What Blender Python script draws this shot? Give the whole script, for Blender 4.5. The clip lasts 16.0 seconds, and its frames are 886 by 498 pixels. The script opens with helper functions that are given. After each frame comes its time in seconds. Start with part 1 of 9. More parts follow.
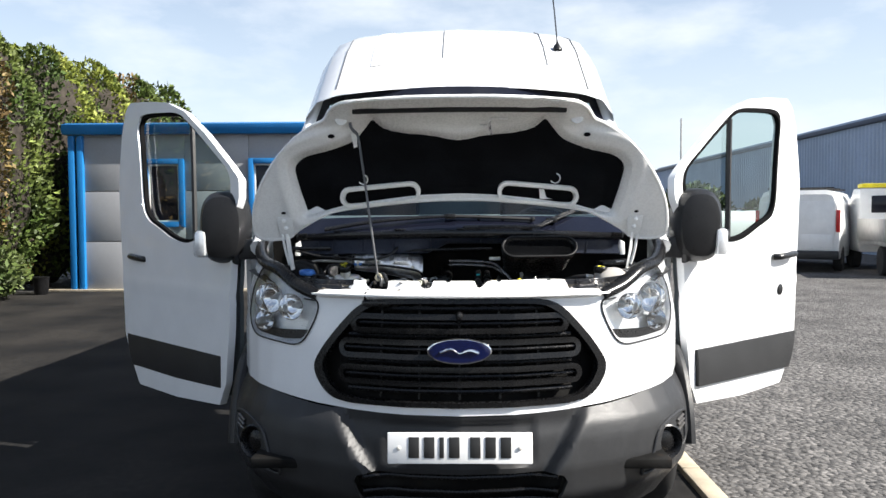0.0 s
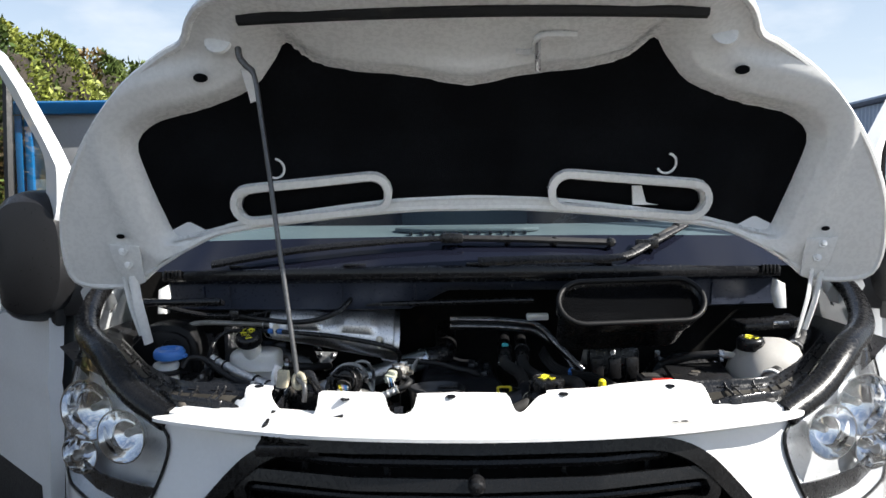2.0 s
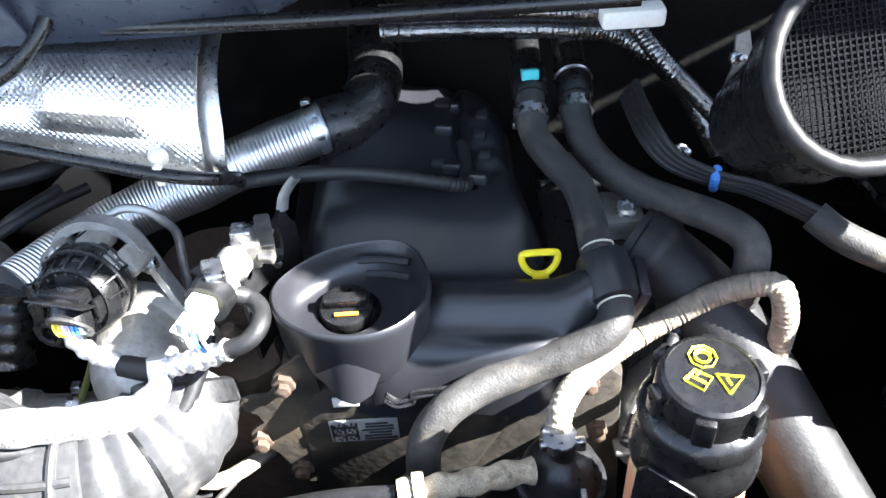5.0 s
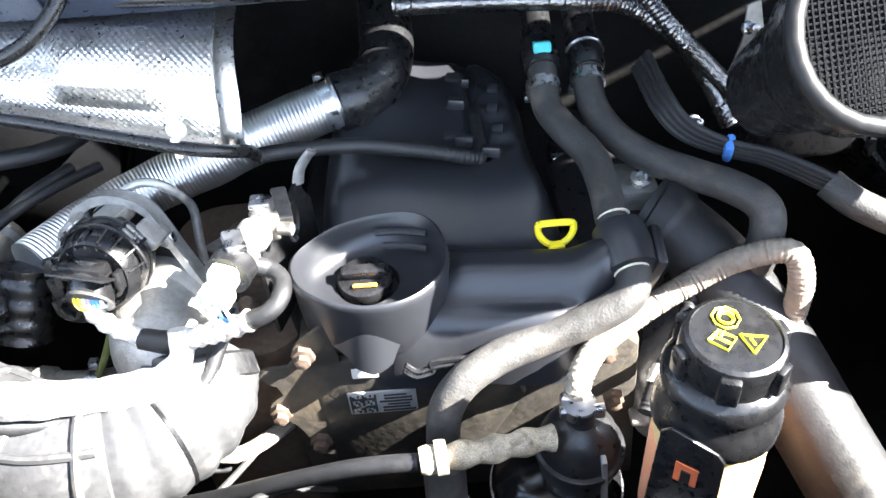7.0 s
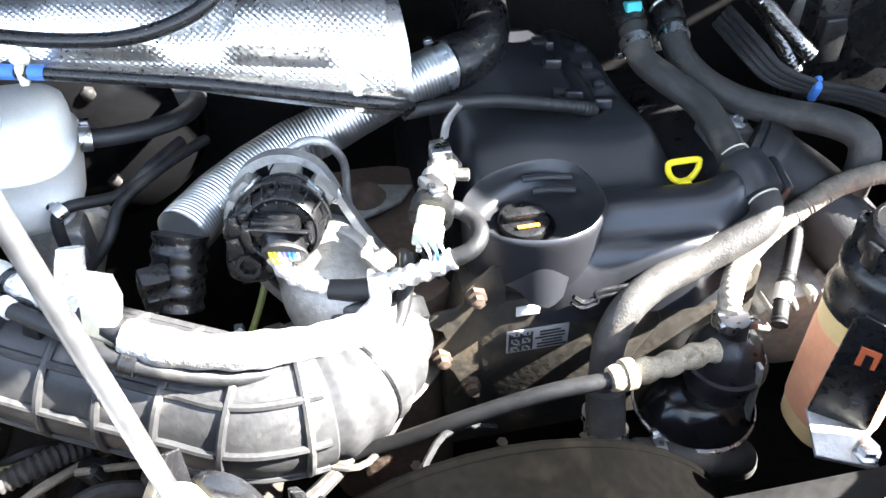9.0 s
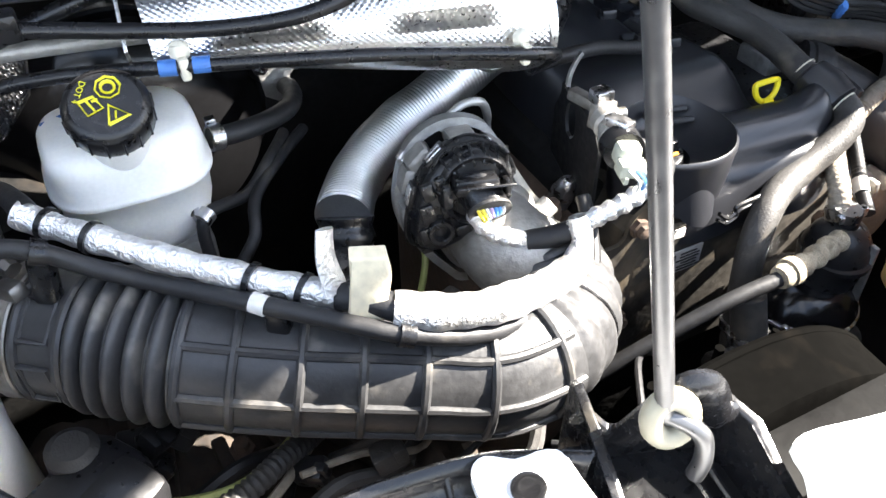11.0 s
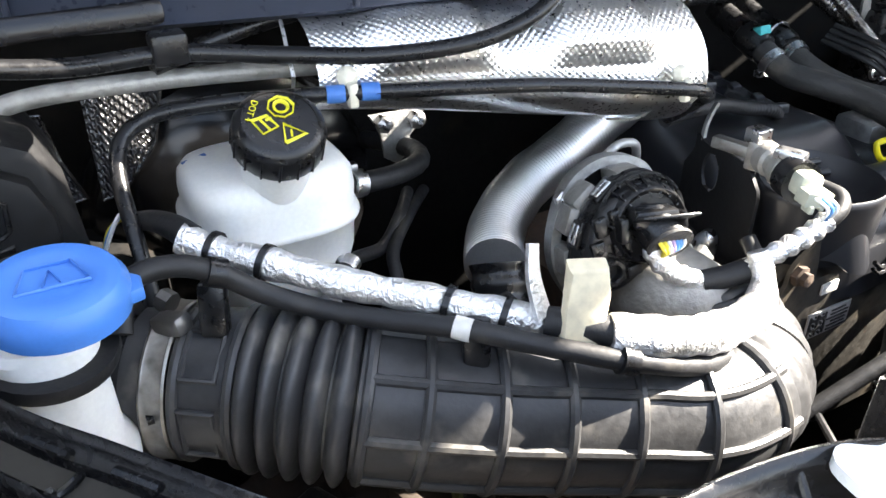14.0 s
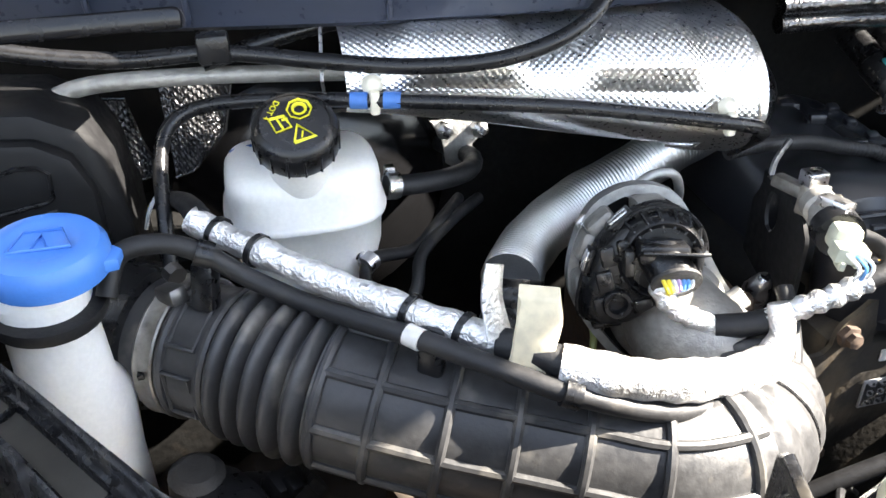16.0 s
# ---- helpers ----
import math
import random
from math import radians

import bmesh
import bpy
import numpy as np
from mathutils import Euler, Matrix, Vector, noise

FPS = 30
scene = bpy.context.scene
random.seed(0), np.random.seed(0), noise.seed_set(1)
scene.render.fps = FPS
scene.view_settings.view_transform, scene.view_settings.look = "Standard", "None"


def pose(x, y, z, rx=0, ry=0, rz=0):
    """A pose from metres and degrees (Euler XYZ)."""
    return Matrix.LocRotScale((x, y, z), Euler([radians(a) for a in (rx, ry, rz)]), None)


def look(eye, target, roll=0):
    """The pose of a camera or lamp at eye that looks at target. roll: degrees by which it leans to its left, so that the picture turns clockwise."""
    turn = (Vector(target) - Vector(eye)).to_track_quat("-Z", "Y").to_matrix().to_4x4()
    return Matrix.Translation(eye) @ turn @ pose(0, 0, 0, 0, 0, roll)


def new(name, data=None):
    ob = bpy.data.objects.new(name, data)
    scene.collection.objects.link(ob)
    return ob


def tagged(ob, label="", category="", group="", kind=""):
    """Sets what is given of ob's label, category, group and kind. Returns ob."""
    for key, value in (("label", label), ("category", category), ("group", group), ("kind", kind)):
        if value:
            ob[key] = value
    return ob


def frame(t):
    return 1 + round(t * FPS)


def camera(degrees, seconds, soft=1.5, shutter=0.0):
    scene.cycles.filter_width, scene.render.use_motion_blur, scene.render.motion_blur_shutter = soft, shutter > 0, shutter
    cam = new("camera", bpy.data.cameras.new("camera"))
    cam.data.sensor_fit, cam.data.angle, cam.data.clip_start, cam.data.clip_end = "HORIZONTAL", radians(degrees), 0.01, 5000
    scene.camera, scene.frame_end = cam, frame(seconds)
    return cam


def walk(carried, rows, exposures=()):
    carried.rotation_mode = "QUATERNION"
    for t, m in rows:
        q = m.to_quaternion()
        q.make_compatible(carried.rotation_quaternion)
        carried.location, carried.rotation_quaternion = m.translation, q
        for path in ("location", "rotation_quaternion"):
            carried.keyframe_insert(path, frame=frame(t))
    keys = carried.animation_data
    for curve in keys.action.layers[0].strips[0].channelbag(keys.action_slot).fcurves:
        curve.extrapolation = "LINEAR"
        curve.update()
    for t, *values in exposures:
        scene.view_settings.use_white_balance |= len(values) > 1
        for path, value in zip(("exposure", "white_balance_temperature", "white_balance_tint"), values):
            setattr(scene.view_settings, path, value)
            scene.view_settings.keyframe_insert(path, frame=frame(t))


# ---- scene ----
cam = camera(57.7, 16.0)
EXPOSURES = [(0, 1.3, 6450, 10), (2, 1.2, 6350, 10), (2.5, 1.1, 6150, 10), (3, 1.5, 6000, 10), (3.5, 2.3, 5850, 10), (4, 2.8, 5850, 10), (6.3, 4.2, 6300, 10), (8.7, 4.2, 6300, 10), (11, 3.55, 6650, 11), (16, 3.5, 6850, 11)]
PATH = [
    (0, (0.006, 0.016, 1.375), (-0.038, 2.014, 1.294), -0.3),
    (0.5, (-0.044, 0.397, 1.391), (-0.097, 2.394, 1.304), -0.3),
    (1, (-0.026, 0.849, 1.413), (-0.088, 2.845, 1.305), -0.4),
    (1.5, (-0.01, 1.287, 1.439), (-0.065, 3.283, 1.316), -0.5),
    (2, (-0.025, 1.693, 1.463), (-0.063, 3.689, 1.338), -0.7),
    (2.5, (-0.014, 2.08, 1.505), (-0.034, 4.072, 1.328), -0.8),
    (3, (-0.044, 2.384, 1.488), (-0.07, 4.351, 1.129), -1.7),
    (3.5, (-0.047, 2.641, 1.48), (-0.014, 4.493, 0.725), -2.4),
    (4, (0.005, 2.879, 1.489), (0.014, 4.522, 0.349), -3.5),
    (4.2, (0.007, 2.929, 1.483), (-0.003, 4.525, 0.277), -3.8),
    (6.3, (-0.005, 2.95, 1.461), (-0.031, 4.434, 0.12), -5.0),
    (6.5, (-0.004, 2.946, 1.458), (-0.034, 4.438, 0.127), -5.2),
    (7, (-0.014, 2.935, 1.462), (-0.027, 4.429, 0.131), -4.8),
    (7.5, (-0.048, 2.915, 1.464), (-0.046, 4.42, 0.147), -4.4),
    (8, (-0.101, 2.886, 1.463), (-0.049, 4.399, 0.156), -3.4),
    (8.5, (-0.164, 2.876, 1.465), (-0.001, 4.373, 0.148), -2.7),
    (8.7, (-0.19, 2.885, 1.462), (0.009, 4.37, 0.138), -2.3),
    (10.8, (-0.48, 2.943, 1.458), (0.172, 4.271, 0.113), -0.1),
    (11, (-0.503, 2.953, 1.445), (0.166, 4.284, 0.111), -0.5),
    (11.5, (-0.571, 2.966, 1.418), (0.139, 4.293, 0.1), -0.1),
    (12, (-0.616, 2.986, 1.381), (0.124, 4.305, 0.072), 0.5),
    (12.5, (-0.633, 2.996, 1.355), (0.133, 4.324, 0.069), 0.6),
    (13, (-0.645, 3.009, 1.345), (0.179, 4.398, 0.165), 0.8),
    (13.5, (-0.636, 3.016, 1.345), (0.218, 4.496, 0.306), 0.4),
    (14, (-0.636, 3.012, 1.35), (0.219, 4.504, 0.33), 0.1),
    (14.5, (-0.626, 3.002, 1.354), (0.214, 4.501, 0.33), -0.2),
    (15, (-0.593, 2.988, 1.357), (0.198, 4.514, 0.335), -0.6),
    (15.5, (-0.57, 2.983, 1.356), (0.073, 4.579, 0.337), -0.1),
    (16, (-0.517, 2.955, 1.365), (-0.117, 4.624, 0.339), -1.2),
]
walk(cam, [(t, look(eye, target, roll)) for t, eye, target, roll in PATH], EXPOSURES)

# ---- light ----
SUN_TO = Vector((0.745, -0.175, 0.620)).normalized()
world = bpy.data.worlds.new("sky")
scene.world = world
world.use_nodes = True
wn, wl = world.node_tree.nodes, world.node_tree.links
wbg = wn["Background"]
sky = wn.new("ShaderNodeTexSky")
sky.sky_type = "NISHITA"
sky.sun_disc = False
sky.sun_elevation = math.asin(SUN_TO.z)
sky.sun_rotation = math.atan2(SUN_TO.x, SUN_TO.y)
sky.air_density, sky.dust_density, sky.ozone_density = 1.0, 0.6, 1.2
wtc = wn.new("ShaderNodeTexCoord")
wmap = wn.new("ShaderNodeMapping")
wmap.inputs["Scale"].default_value = (1.0, 1.0, 2.6)
wnoise = wn.new("ShaderNodeTexNoise")
wnoise.inputs["Scale"].default_value = 4.2
wnoise.inputs["Detail"].default_value = 7
wnoise.inputs["Roughness"].default_value = 0.55
wramp = wn.new("ShaderNodeValToRGB")
wramp.color_ramp.elements[0].position, wramp.color_ramp.elements[1].position = 0.46, 0.78
wmix = wn.new("ShaderNodeMixRGB")
wmix.inputs[2].default_value = (7.4, 7.6, 7.8, 1)
wl.new(wtc.outputs["Generated"], wmap.inputs["Vector"])
wl.new(wmap.outputs["Vector"], wnoise.inputs["Vector"])
wl.new(wnoise.outputs["Fac"], wramp.inputs["Fac"])
wl.new(wramp.outputs["Color"], wmix.inputs[0])
wl.new(sky.outputs["Color"], wmix.inputs[1])
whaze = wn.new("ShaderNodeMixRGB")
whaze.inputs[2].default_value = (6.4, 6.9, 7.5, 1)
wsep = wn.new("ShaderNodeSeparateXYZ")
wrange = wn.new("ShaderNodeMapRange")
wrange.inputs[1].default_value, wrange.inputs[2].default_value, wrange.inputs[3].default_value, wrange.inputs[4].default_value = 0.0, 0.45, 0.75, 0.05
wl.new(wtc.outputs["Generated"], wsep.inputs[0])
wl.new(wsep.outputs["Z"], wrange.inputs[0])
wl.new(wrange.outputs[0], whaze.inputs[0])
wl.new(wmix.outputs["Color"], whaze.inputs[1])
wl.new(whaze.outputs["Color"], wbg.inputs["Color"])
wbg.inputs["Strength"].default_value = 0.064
sun = new("sun", bpy.data.lights.new("sun", "SUN"))
sun.data.energy, sun.data.angle, sun.data.color = 5.0, radians(0.53), (1.0, 0.95, 0.87)
sun.matrix_basis = look(SUN_TO * 40, (0, 0, 0))


# ---- materials ----
def mat(name, col, rough=0.5, metal=0.0, var=0.12, scale=6.0, bump=0.0, bscale=150.0, coat=0.0, col2=None, fine=0.06,
        spec=0.5, trans=0.0, ior=1.45, alpha=1.0, rvar=0.1, sss=0.0, dust=None, dust_at=0.58):
    """A principled material with colour variation at two scales, uneven gloss, relief and optional dust."""
    m = bpy.data.materials.new(name)
    m.use_nodes = True
    n, l = m.node_tree.nodes, m.node_tree.links
    b = n["Principled BSDF"]
    tc = n.new("ShaderNodeTexCoord")

    def noise_node(s, detail=4):
        k = n.new("ShaderNodeTexNoise")
        k.inputs["Scale"].default_value, k.inputs["Detail"].default_value = s, detail
        l.new(tc.outputs["Object"], k.inputs["Vector"])
        return k.outputs["Fac"]

    def mixc(f, a, c):
        k = n.new("ShaderNodeMixRGB")
        l.new(f, k.inputs[0])
        for i, v in ((1, a), (2, c)):
            if hasattr(v, "links"):
                l.new(v, k.inputs[i])
            else:
                k.inputs[i].default_value = (*v, 1)
        return k.outputs[0]

    def ramp(f, lo, hi, a=0.0, c=1.0):
        k = n.new("ShaderNodeMapRange")
        l.new(f, k.inputs[0])
        k.inputs[1].default_value, k.inputs[2].default_value, k.inputs[3].default_value, k.inputs[4].default_value = lo, hi, a, c
        return k.outputs[0]

    dark = tuple(c * (1 - var) for c in col)
    light = col2 or tuple(min(1, c * (1 + var)) for c in col)
    big = noise_node(scale)
    c = mixc(ramp(big, 0.35, 0.65), dark, light)
    small = noise_node(scale * 23, 5)
    if fine:
        k = n.new("ShaderNodeHueSaturation")
        l.new(ramp(small, 0.3, 0.7, 1 - fine * 2, 1 + fine * 2), k.inputs["Value"])
        l.new(c, k.inputs["Color"])
        c = k.outputs[0]
    if dust:
        c = mixc(ramp(noise_node(scale * 3.1, 8), dust_at, dust_at + 0.16, 0, 0.75), c, dust)
    l.new(c, b.inputs["Base Color"])
    l.new(ramp(small, 0.3, 0.7, max(0.02, rough - rvar), min(1, rough + rvar)), b.inputs["Roughness"])
    b.inputs["Metallic"].default_value = metal
    b.inputs["Specular IOR Level"].default_value = spec
    b.inputs["Coat Weight"].default_value = coat
    b.inputs["Coat Roughness"].default_value = 0.04
    b.inputs["Transmission Weight"].default_value = trans
    b.inputs["IOR"].default_value = ior
    b.inputs["Alpha"].default_value = alpha
    if sss:
        b.inputs["Subsurface Weight"].default_value = sss
        b.inputs["Subsurface Radius"].default_value = (0.02, 0.018, 0.014)
        b.inputs["Subsurface Scale"].default_value = 0.6
    if bump:
        k = n.new("ShaderNodeBump")
        k.inputs["Strength"].default_value, k.inputs["Distance"].default_value = bump, 0.002
        l.new(noise_node(bscale, 3), k.inputs["Height"])
        l.new(k.outputs[0], b.inputs["Normal"])
    return m


def nodes_of(m):
    return m.node_tree.nodes, m.node_tree.links, m.node_tree.nodes["Principled BSDF"]


WHITE = mat("white_paint", (0.78, 0.79, 0.80), 0.22, coat=0.6, var=0.02, fine=0.008, rvar=0.05)
WHITE_IN = mat("white_primer_paint", (0.86, 0.86, 0.84), 0.28, var=0.04, fine=0.006, scale=5, coat=0.4)
PANEL_WHITE = mat("white_moulded_plastic", (0.80, 0.80, 0.79), 0.35, var=0.03, fine=0.01)
TRIM = mat("dark_textured_bumper", (0.024, 0.0245, 0.026), 0.42, var=0.15, bump=0.25, bscale=700, fine=0.06, spec=0.38)
GRILLE = mat("black_grille_plastic", (0.006, 0.006, 0.0065), 0.26, var=0.2, fine=0.04, spec=0.32)
BLACK = mat("black_plastic", (0.0085, 0.0085, 0.0092), 0.30, var=0.25, fine=0.06, bump=0.06, bscale=500)
BLACK_D = mat("dusty_black_plastic", (0.012, 0.012, 0.013), 0.34, var=0.3, fine=0.08, bump=0.06, bscale=600, dust=(0.06, 0.052, 0.040), dust_at=0.66)
COVER = mat("black_engine_cover_plastic", (0.0145, 0.0152, 0.0180), 0.33, var=0.08, fine=0.012, rvar=0.015, spec=0.6)
SCUT = mat("smooth_black_scuttle_plastic", (0.006, 0.0062, 0.0075), 0.22, var=0.12, fine=0.02, spec=0.45)
BOLST = mat("glossy_black_bolster_plastic", (0.010, 0.010, 0.011), 0.24, var=0.25, fine=0.06, bump=0.05, bscale=500, dust=(0.075, 0.066, 0.052), dust_at=0.62, scale=9)
INTAKE = mat("dusty_black_intake_rubber", (0.040, 0.040, 0.041), 0.42, var=0.25, fine=0.08, bump=0.10, bscale=300, dust=(0.19, 0.175, 0.15), dust_at=0.58, scale=8)
MIRROR = mat("black_mirror_shell", (0.012, 0.012, 0.013), 0.36, var=0.12, bump=0.12, bscale=900, fine=0.03, spec=0.35)
SEAM = mat("grey_roof_sealant", (0.16, 0.165, 0.17), 0.6, var=0.1)
BOLST_D = mat("dusty_bolster_floor", (0.034, 0.0315, 0.027), 0.55, var=0.4, fine=0.06, bump=0.05, bscale=300, scale=12, ior=1.3, dust=(0.066, 0.058, 0.047), dust_at=0.58)
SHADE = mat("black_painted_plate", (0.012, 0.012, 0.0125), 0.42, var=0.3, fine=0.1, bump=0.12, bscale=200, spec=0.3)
# blacker than the plastic itself: the panel's shade on the shroud is in the colour
SHROUD = mat("shade_black_shroud_plastic", (0.0026, 0.0025, 0.0023), 0.85, var=0.3, fine=0.1, bump=0.1, bscale=200, spec=0.1, ior=1.10, dust=(0.006, 0.005, 0.004), dust_at=0.58)
WSEAL = mat("matt_black_window_rubber", (0.006, 0.006, 0.0065), 0.75, var=0.2, fine=0.05, spec=0.2, ior=1.15)
FUSE = mat("matt_black_box_plastic", (0.0075, 0.0075, 0.008), 0.5, var=0.2, fine=0.05, bump=0.05, bscale=500, spec=0.25)
# blue-grey base paints in the sky's reflection on smooth dark plastic
SCUT_SKY = mat("sky_tinted_scuttle_plastic", (0.034, 0.041, 0.062), 0.34, var=0.08, fine=0.02)
GRIME = mat("tan_grimed_black_cover", (0.030, 0.026, 0.021), 0.6, var=0.5, fine=0.12, bump=0.25, bscale=160, dust=(0.11, 0.085, 0.055), dust_at=0.54)
# grimy metal, its base blackened further to stand in for deep bay shade
DEEP = mat("shade_dark_grimy_metal", (0.010, 0.0098, 0.0095), 0.75, var=0.5, fine=0.15, bump=0.3, bscale=90, dust=(0.024, 0.018, 0.013), dust_at=0.60, spec=0.10)
FELT = mat("black_felt", (0.0052, 0.0056, 0.0066), 0.95, var=0.3, fine=0.15, bump=0.5, bscale=600, spec=0.1)
RUBBER = mat("black_rubber", (0.011, 0.011, 0.012), 0.55, var=0.25, fine=0.08, bump=0.12, bscale=400, dust=(0.07, 0.062, 0.05), dust_at=0.62)
HOSE = mat("dusty_grey_rubber", (0.034, 0.0325, 0.031), 0.6, var=0.3, fine=0.12, bump=0.3, bscale=500, dust=(0.14, 0.12, 0.095), dust_at=0.55)
TANHOSE = mat("braided_tan_hose", (0.22, 0.19, 0.15), 0.75, var=0.25, fine=0.12, bump=0.6, bscale=420)
CHROME = mat("chrome", (0.85, 0.86, 0.87), 0.08, metal=1, var=0.03, fine=0.0, rvar=0.03)
BOWL = mat("silvered_lamp_bowl", (0.82, 0.83, 0.84), 0.34, metal=0.55, var=0.1, fine=0.03, scale=14)
ROD = mat("rod_steel", (0.12, 0.12, 0.122), 0.36, metal=0.75, var=0.2)
PLUG = mat("pale_green_grey_plastic", (0.40, 0.41, 0.33), 0.5, var=0.12, fine=0.05)
CAST = mat("brown_grimed_casting", (0.030, 0.022, 0.016), 0.85, var=0.5, fine=0.2, bump=0.5, bscale=70, dust=(0.085, 0.060, 0.038), dust_at=0.58)
STEEL = mat("bright_steel", (0.52, 0.52, 0.53), 0.3, metal=1, var=0.15, fine=0.06)
DARKSTEEL = mat("dull_dark_steel", (0.20, 0.19, 0.18), 0.42, metal=0.9, var=0.2)
DULL_STEEL = mat("dirty_clip_steel", (0.30, 0.285, 0.26), 0.45, metal=0.9, var=0.3, fine=0.15, dust=(0.10, 0.085, 0.065), dust_at=0.56)
DISC = mat("glossy_black_enamel", (0.0055, 0.0055, 0.006), 0.16, var=0.15, fine=0.03, rvar=0.03)
JOINT = mat("mottled_buff_rubber", (0.34, 0.29, 0.21), 0.7, var=0.4, fine=0.2, bump=0.4, bscale=200, dust=(0.12, 0.09, 0.055), dust_at=0.52, scale=40)
ALU = mat("cast_aluminium", (0.40, 0.40, 0.39), 0.5, metal=0.85, var=0.2, fine=0.1, bump=0.4, bscale=260)
GREY_CAST = mat("grey_cast_alloy", (0.30, 0.29, 0.27), 0.55, metal=0.6, var=0.25, fine=0.1, bump=0.5, bscale=200, dust=(0.12, 0.09, 0.06))
RUST = mat("rusty_casting", (0.075, 0.05, 0.035), 0.85, var=0.4, fine=0.15, bump=0.5, bscale=120)
NATURAL = mat("translucent_white_plastic", (0.78, 0.77, 0.73), 0.42, var=0.06, fine=0.02, sss=0.35, scale=14)
TANK = mat("grey_translucent_plastic", (0.40, 0.385, 0.36), 0.42, var=0.08, fine=0.02, sss=0.2, scale=14)
GROM = mat("aged_cream_plastic", (0.26, 0.24, 0.18), 0.5, var=0.15, fine=0.05)
CREAM = mat("cream_plastic", (0.62, 0.58, 0.47), 0.5, var=0.1, fine=0.04)
AMBER = mat("amber_fluid_plastic", (0.72, 0.52, 0.24), 0.4, var=0.12, fine=0.03, sss=0.3)
FLUID = mat("pink_fluid_plastic", (0.78, 0.36, 0.20), 0.4, var=0.25, fine=0.03, sss=0.3, scale=9)
REDFL = mat("red_fluid_plastic", (0.55, 0.13, 0.05), 0.4, var=0.2, fine=0.05)
BLUE_CAP = mat("blue_cap_plastic", (0.055, 0.19, 0.55), 0.38, var=0.06, fine=0.02, scale=20)
YELLOW = mat("yellow_plastic", (0.80, 0.66, 0.02), 0.4, var=0.06, fine=0.03)
MARK = mat("yellow_print", (0.72, 0.66, 0.03), 0.5, var=0.05, fine=0.02)
RED = mat("red_terminal_cover", (0.60, 0.035, 0.025), 0.4, var=0.1, fine=0.03)
TAPE_BLUE = mat("blue_tape", (0.05, 0.16, 0.45), 0.5)
TEAL = mat("teal_clip", (0.06, 0.50, 0.52), 0.5)
MASKING = mat("masking_tape", (0.60, 0.53, 0.38), 0.7, var=0.12, bump=0.6, bscale=60)
LABEL_W = mat("white_label", (0.62, 0.60, 0.56), 0.5, var=0.08)
LABEL_G = mat("silver_label", (0.34, 0.33, 0.32), 0.4, metal=0.3, var=0.08)
PRINT = mat("black_print", (0.015, 0.015, 0.015), 0.5)
ORANGE = mat("orange_print", (0.80, 0.28, 0.03), 0.5)
BADGE_BLUE = mat("badge_blue", (0.004, 0.008, 0.05), 0.12, coat=1, var=0.1)
ASPHALT = mat("worn_asphalt", (0.014, 0.014, 0.0145), 0.88, var=0.3, scale=0.9, fine=0.2, bump=0.8, bscale=140, col2=(0.026, 0.024, 0.022), spec=0.12)
KERB = mat("pale_concrete_edging", (0.42, 0.36, 0.27), 0.85, var=0.15, bump=0.4)
CLAD = mat("grey_steel_cladding", (0.30, 0.305, 0.32), 0.5, var=0.06, scale=1.5, fine=0.02)
BLUE_TRIM = mat("bright_blue_trim", (0.012, 0.16, 0.42), 0.4, var=0.08, scale=2)
BLUE_CLAD = mat("blue_grey_profiled_steel", (0.30, 0.37, 0.49), 0.5, var=0.08, scale=0.6, fine=0.03)
NAVY = mat("navy_flashing", (0.03, 0.045, 0.08), 0.5)
FARWHITE = mat("white_van_paint", (0.75, 0.75, 0.74), 0.3, var=0.04, coat=0.4)
FARGREY = mat("bare_alloy_tailboard", (0.40, 0.40, 0.39), 0.45, metal=0.6)
TAILRED = mat("red_tail_lamp", (0.45, 0.02, 0.02), 0.2)
TYRE = mat("tyre_rubber", (0.018, 0.018, 0.019), 0.8, var=0.2, bump=0.3)
RIM = mat("silver_wheel_steel", (0.35, 0.35, 0.36), 0.4, metal=0.7)
YEL_ROOF = mat("yellow_roof_bar", (0.75, 0.62, 0.03), 0.5)
CORE_DARK = mat("crown_shade_brown", (0.03, 0.024, 0.018), 0.95, var=0.4, bump=0.8, bscale=30)
INTERIOR = mat("grey_cabin_plastic", (0.10, 0.118, 0.125), 0.6, var=0.1, bump=0.2, bscale=500)
DASH = mat("teal_grey_dashboard_plastic", (0.125, 0.148, 0.158), 0.55, var=0.08, bump=0.2, bscale=500)
# black glass print; the navy tint in its base imitates reflected sky
FRIT = mat("sky_tinted_black_glass", (0.0068, 0.0078, 0.0145), 0.08, var=0.1, fine=0.0, rvar=0.02, spec=0.36)
POLE = mat("galvanised_pole", (0.38, 0.38, 0.37), 0.5, metal=0.5)
BARK = mat("bark", (0.08, 0.06, 0.045), 0.9, var=0.3, bump=0.8, bscale=60)
WIRE_Y = mat("yellow_wire", (0.75, 0.60, 0.05), 0.5)
WIRE_B = mat("blue_wire", (0.08, 0.25, 0.55), 0.5)
WIRE_G = mat("olive_wire", (0.22, 0.24, 0.08), 0.5)
WIRE_L = mat("lilac_wire", (0.42, 0.30, 0.48), 0.5)
WIRE_W = mat("white_wire", (0.65, 0.66, 0.66), 0.5)


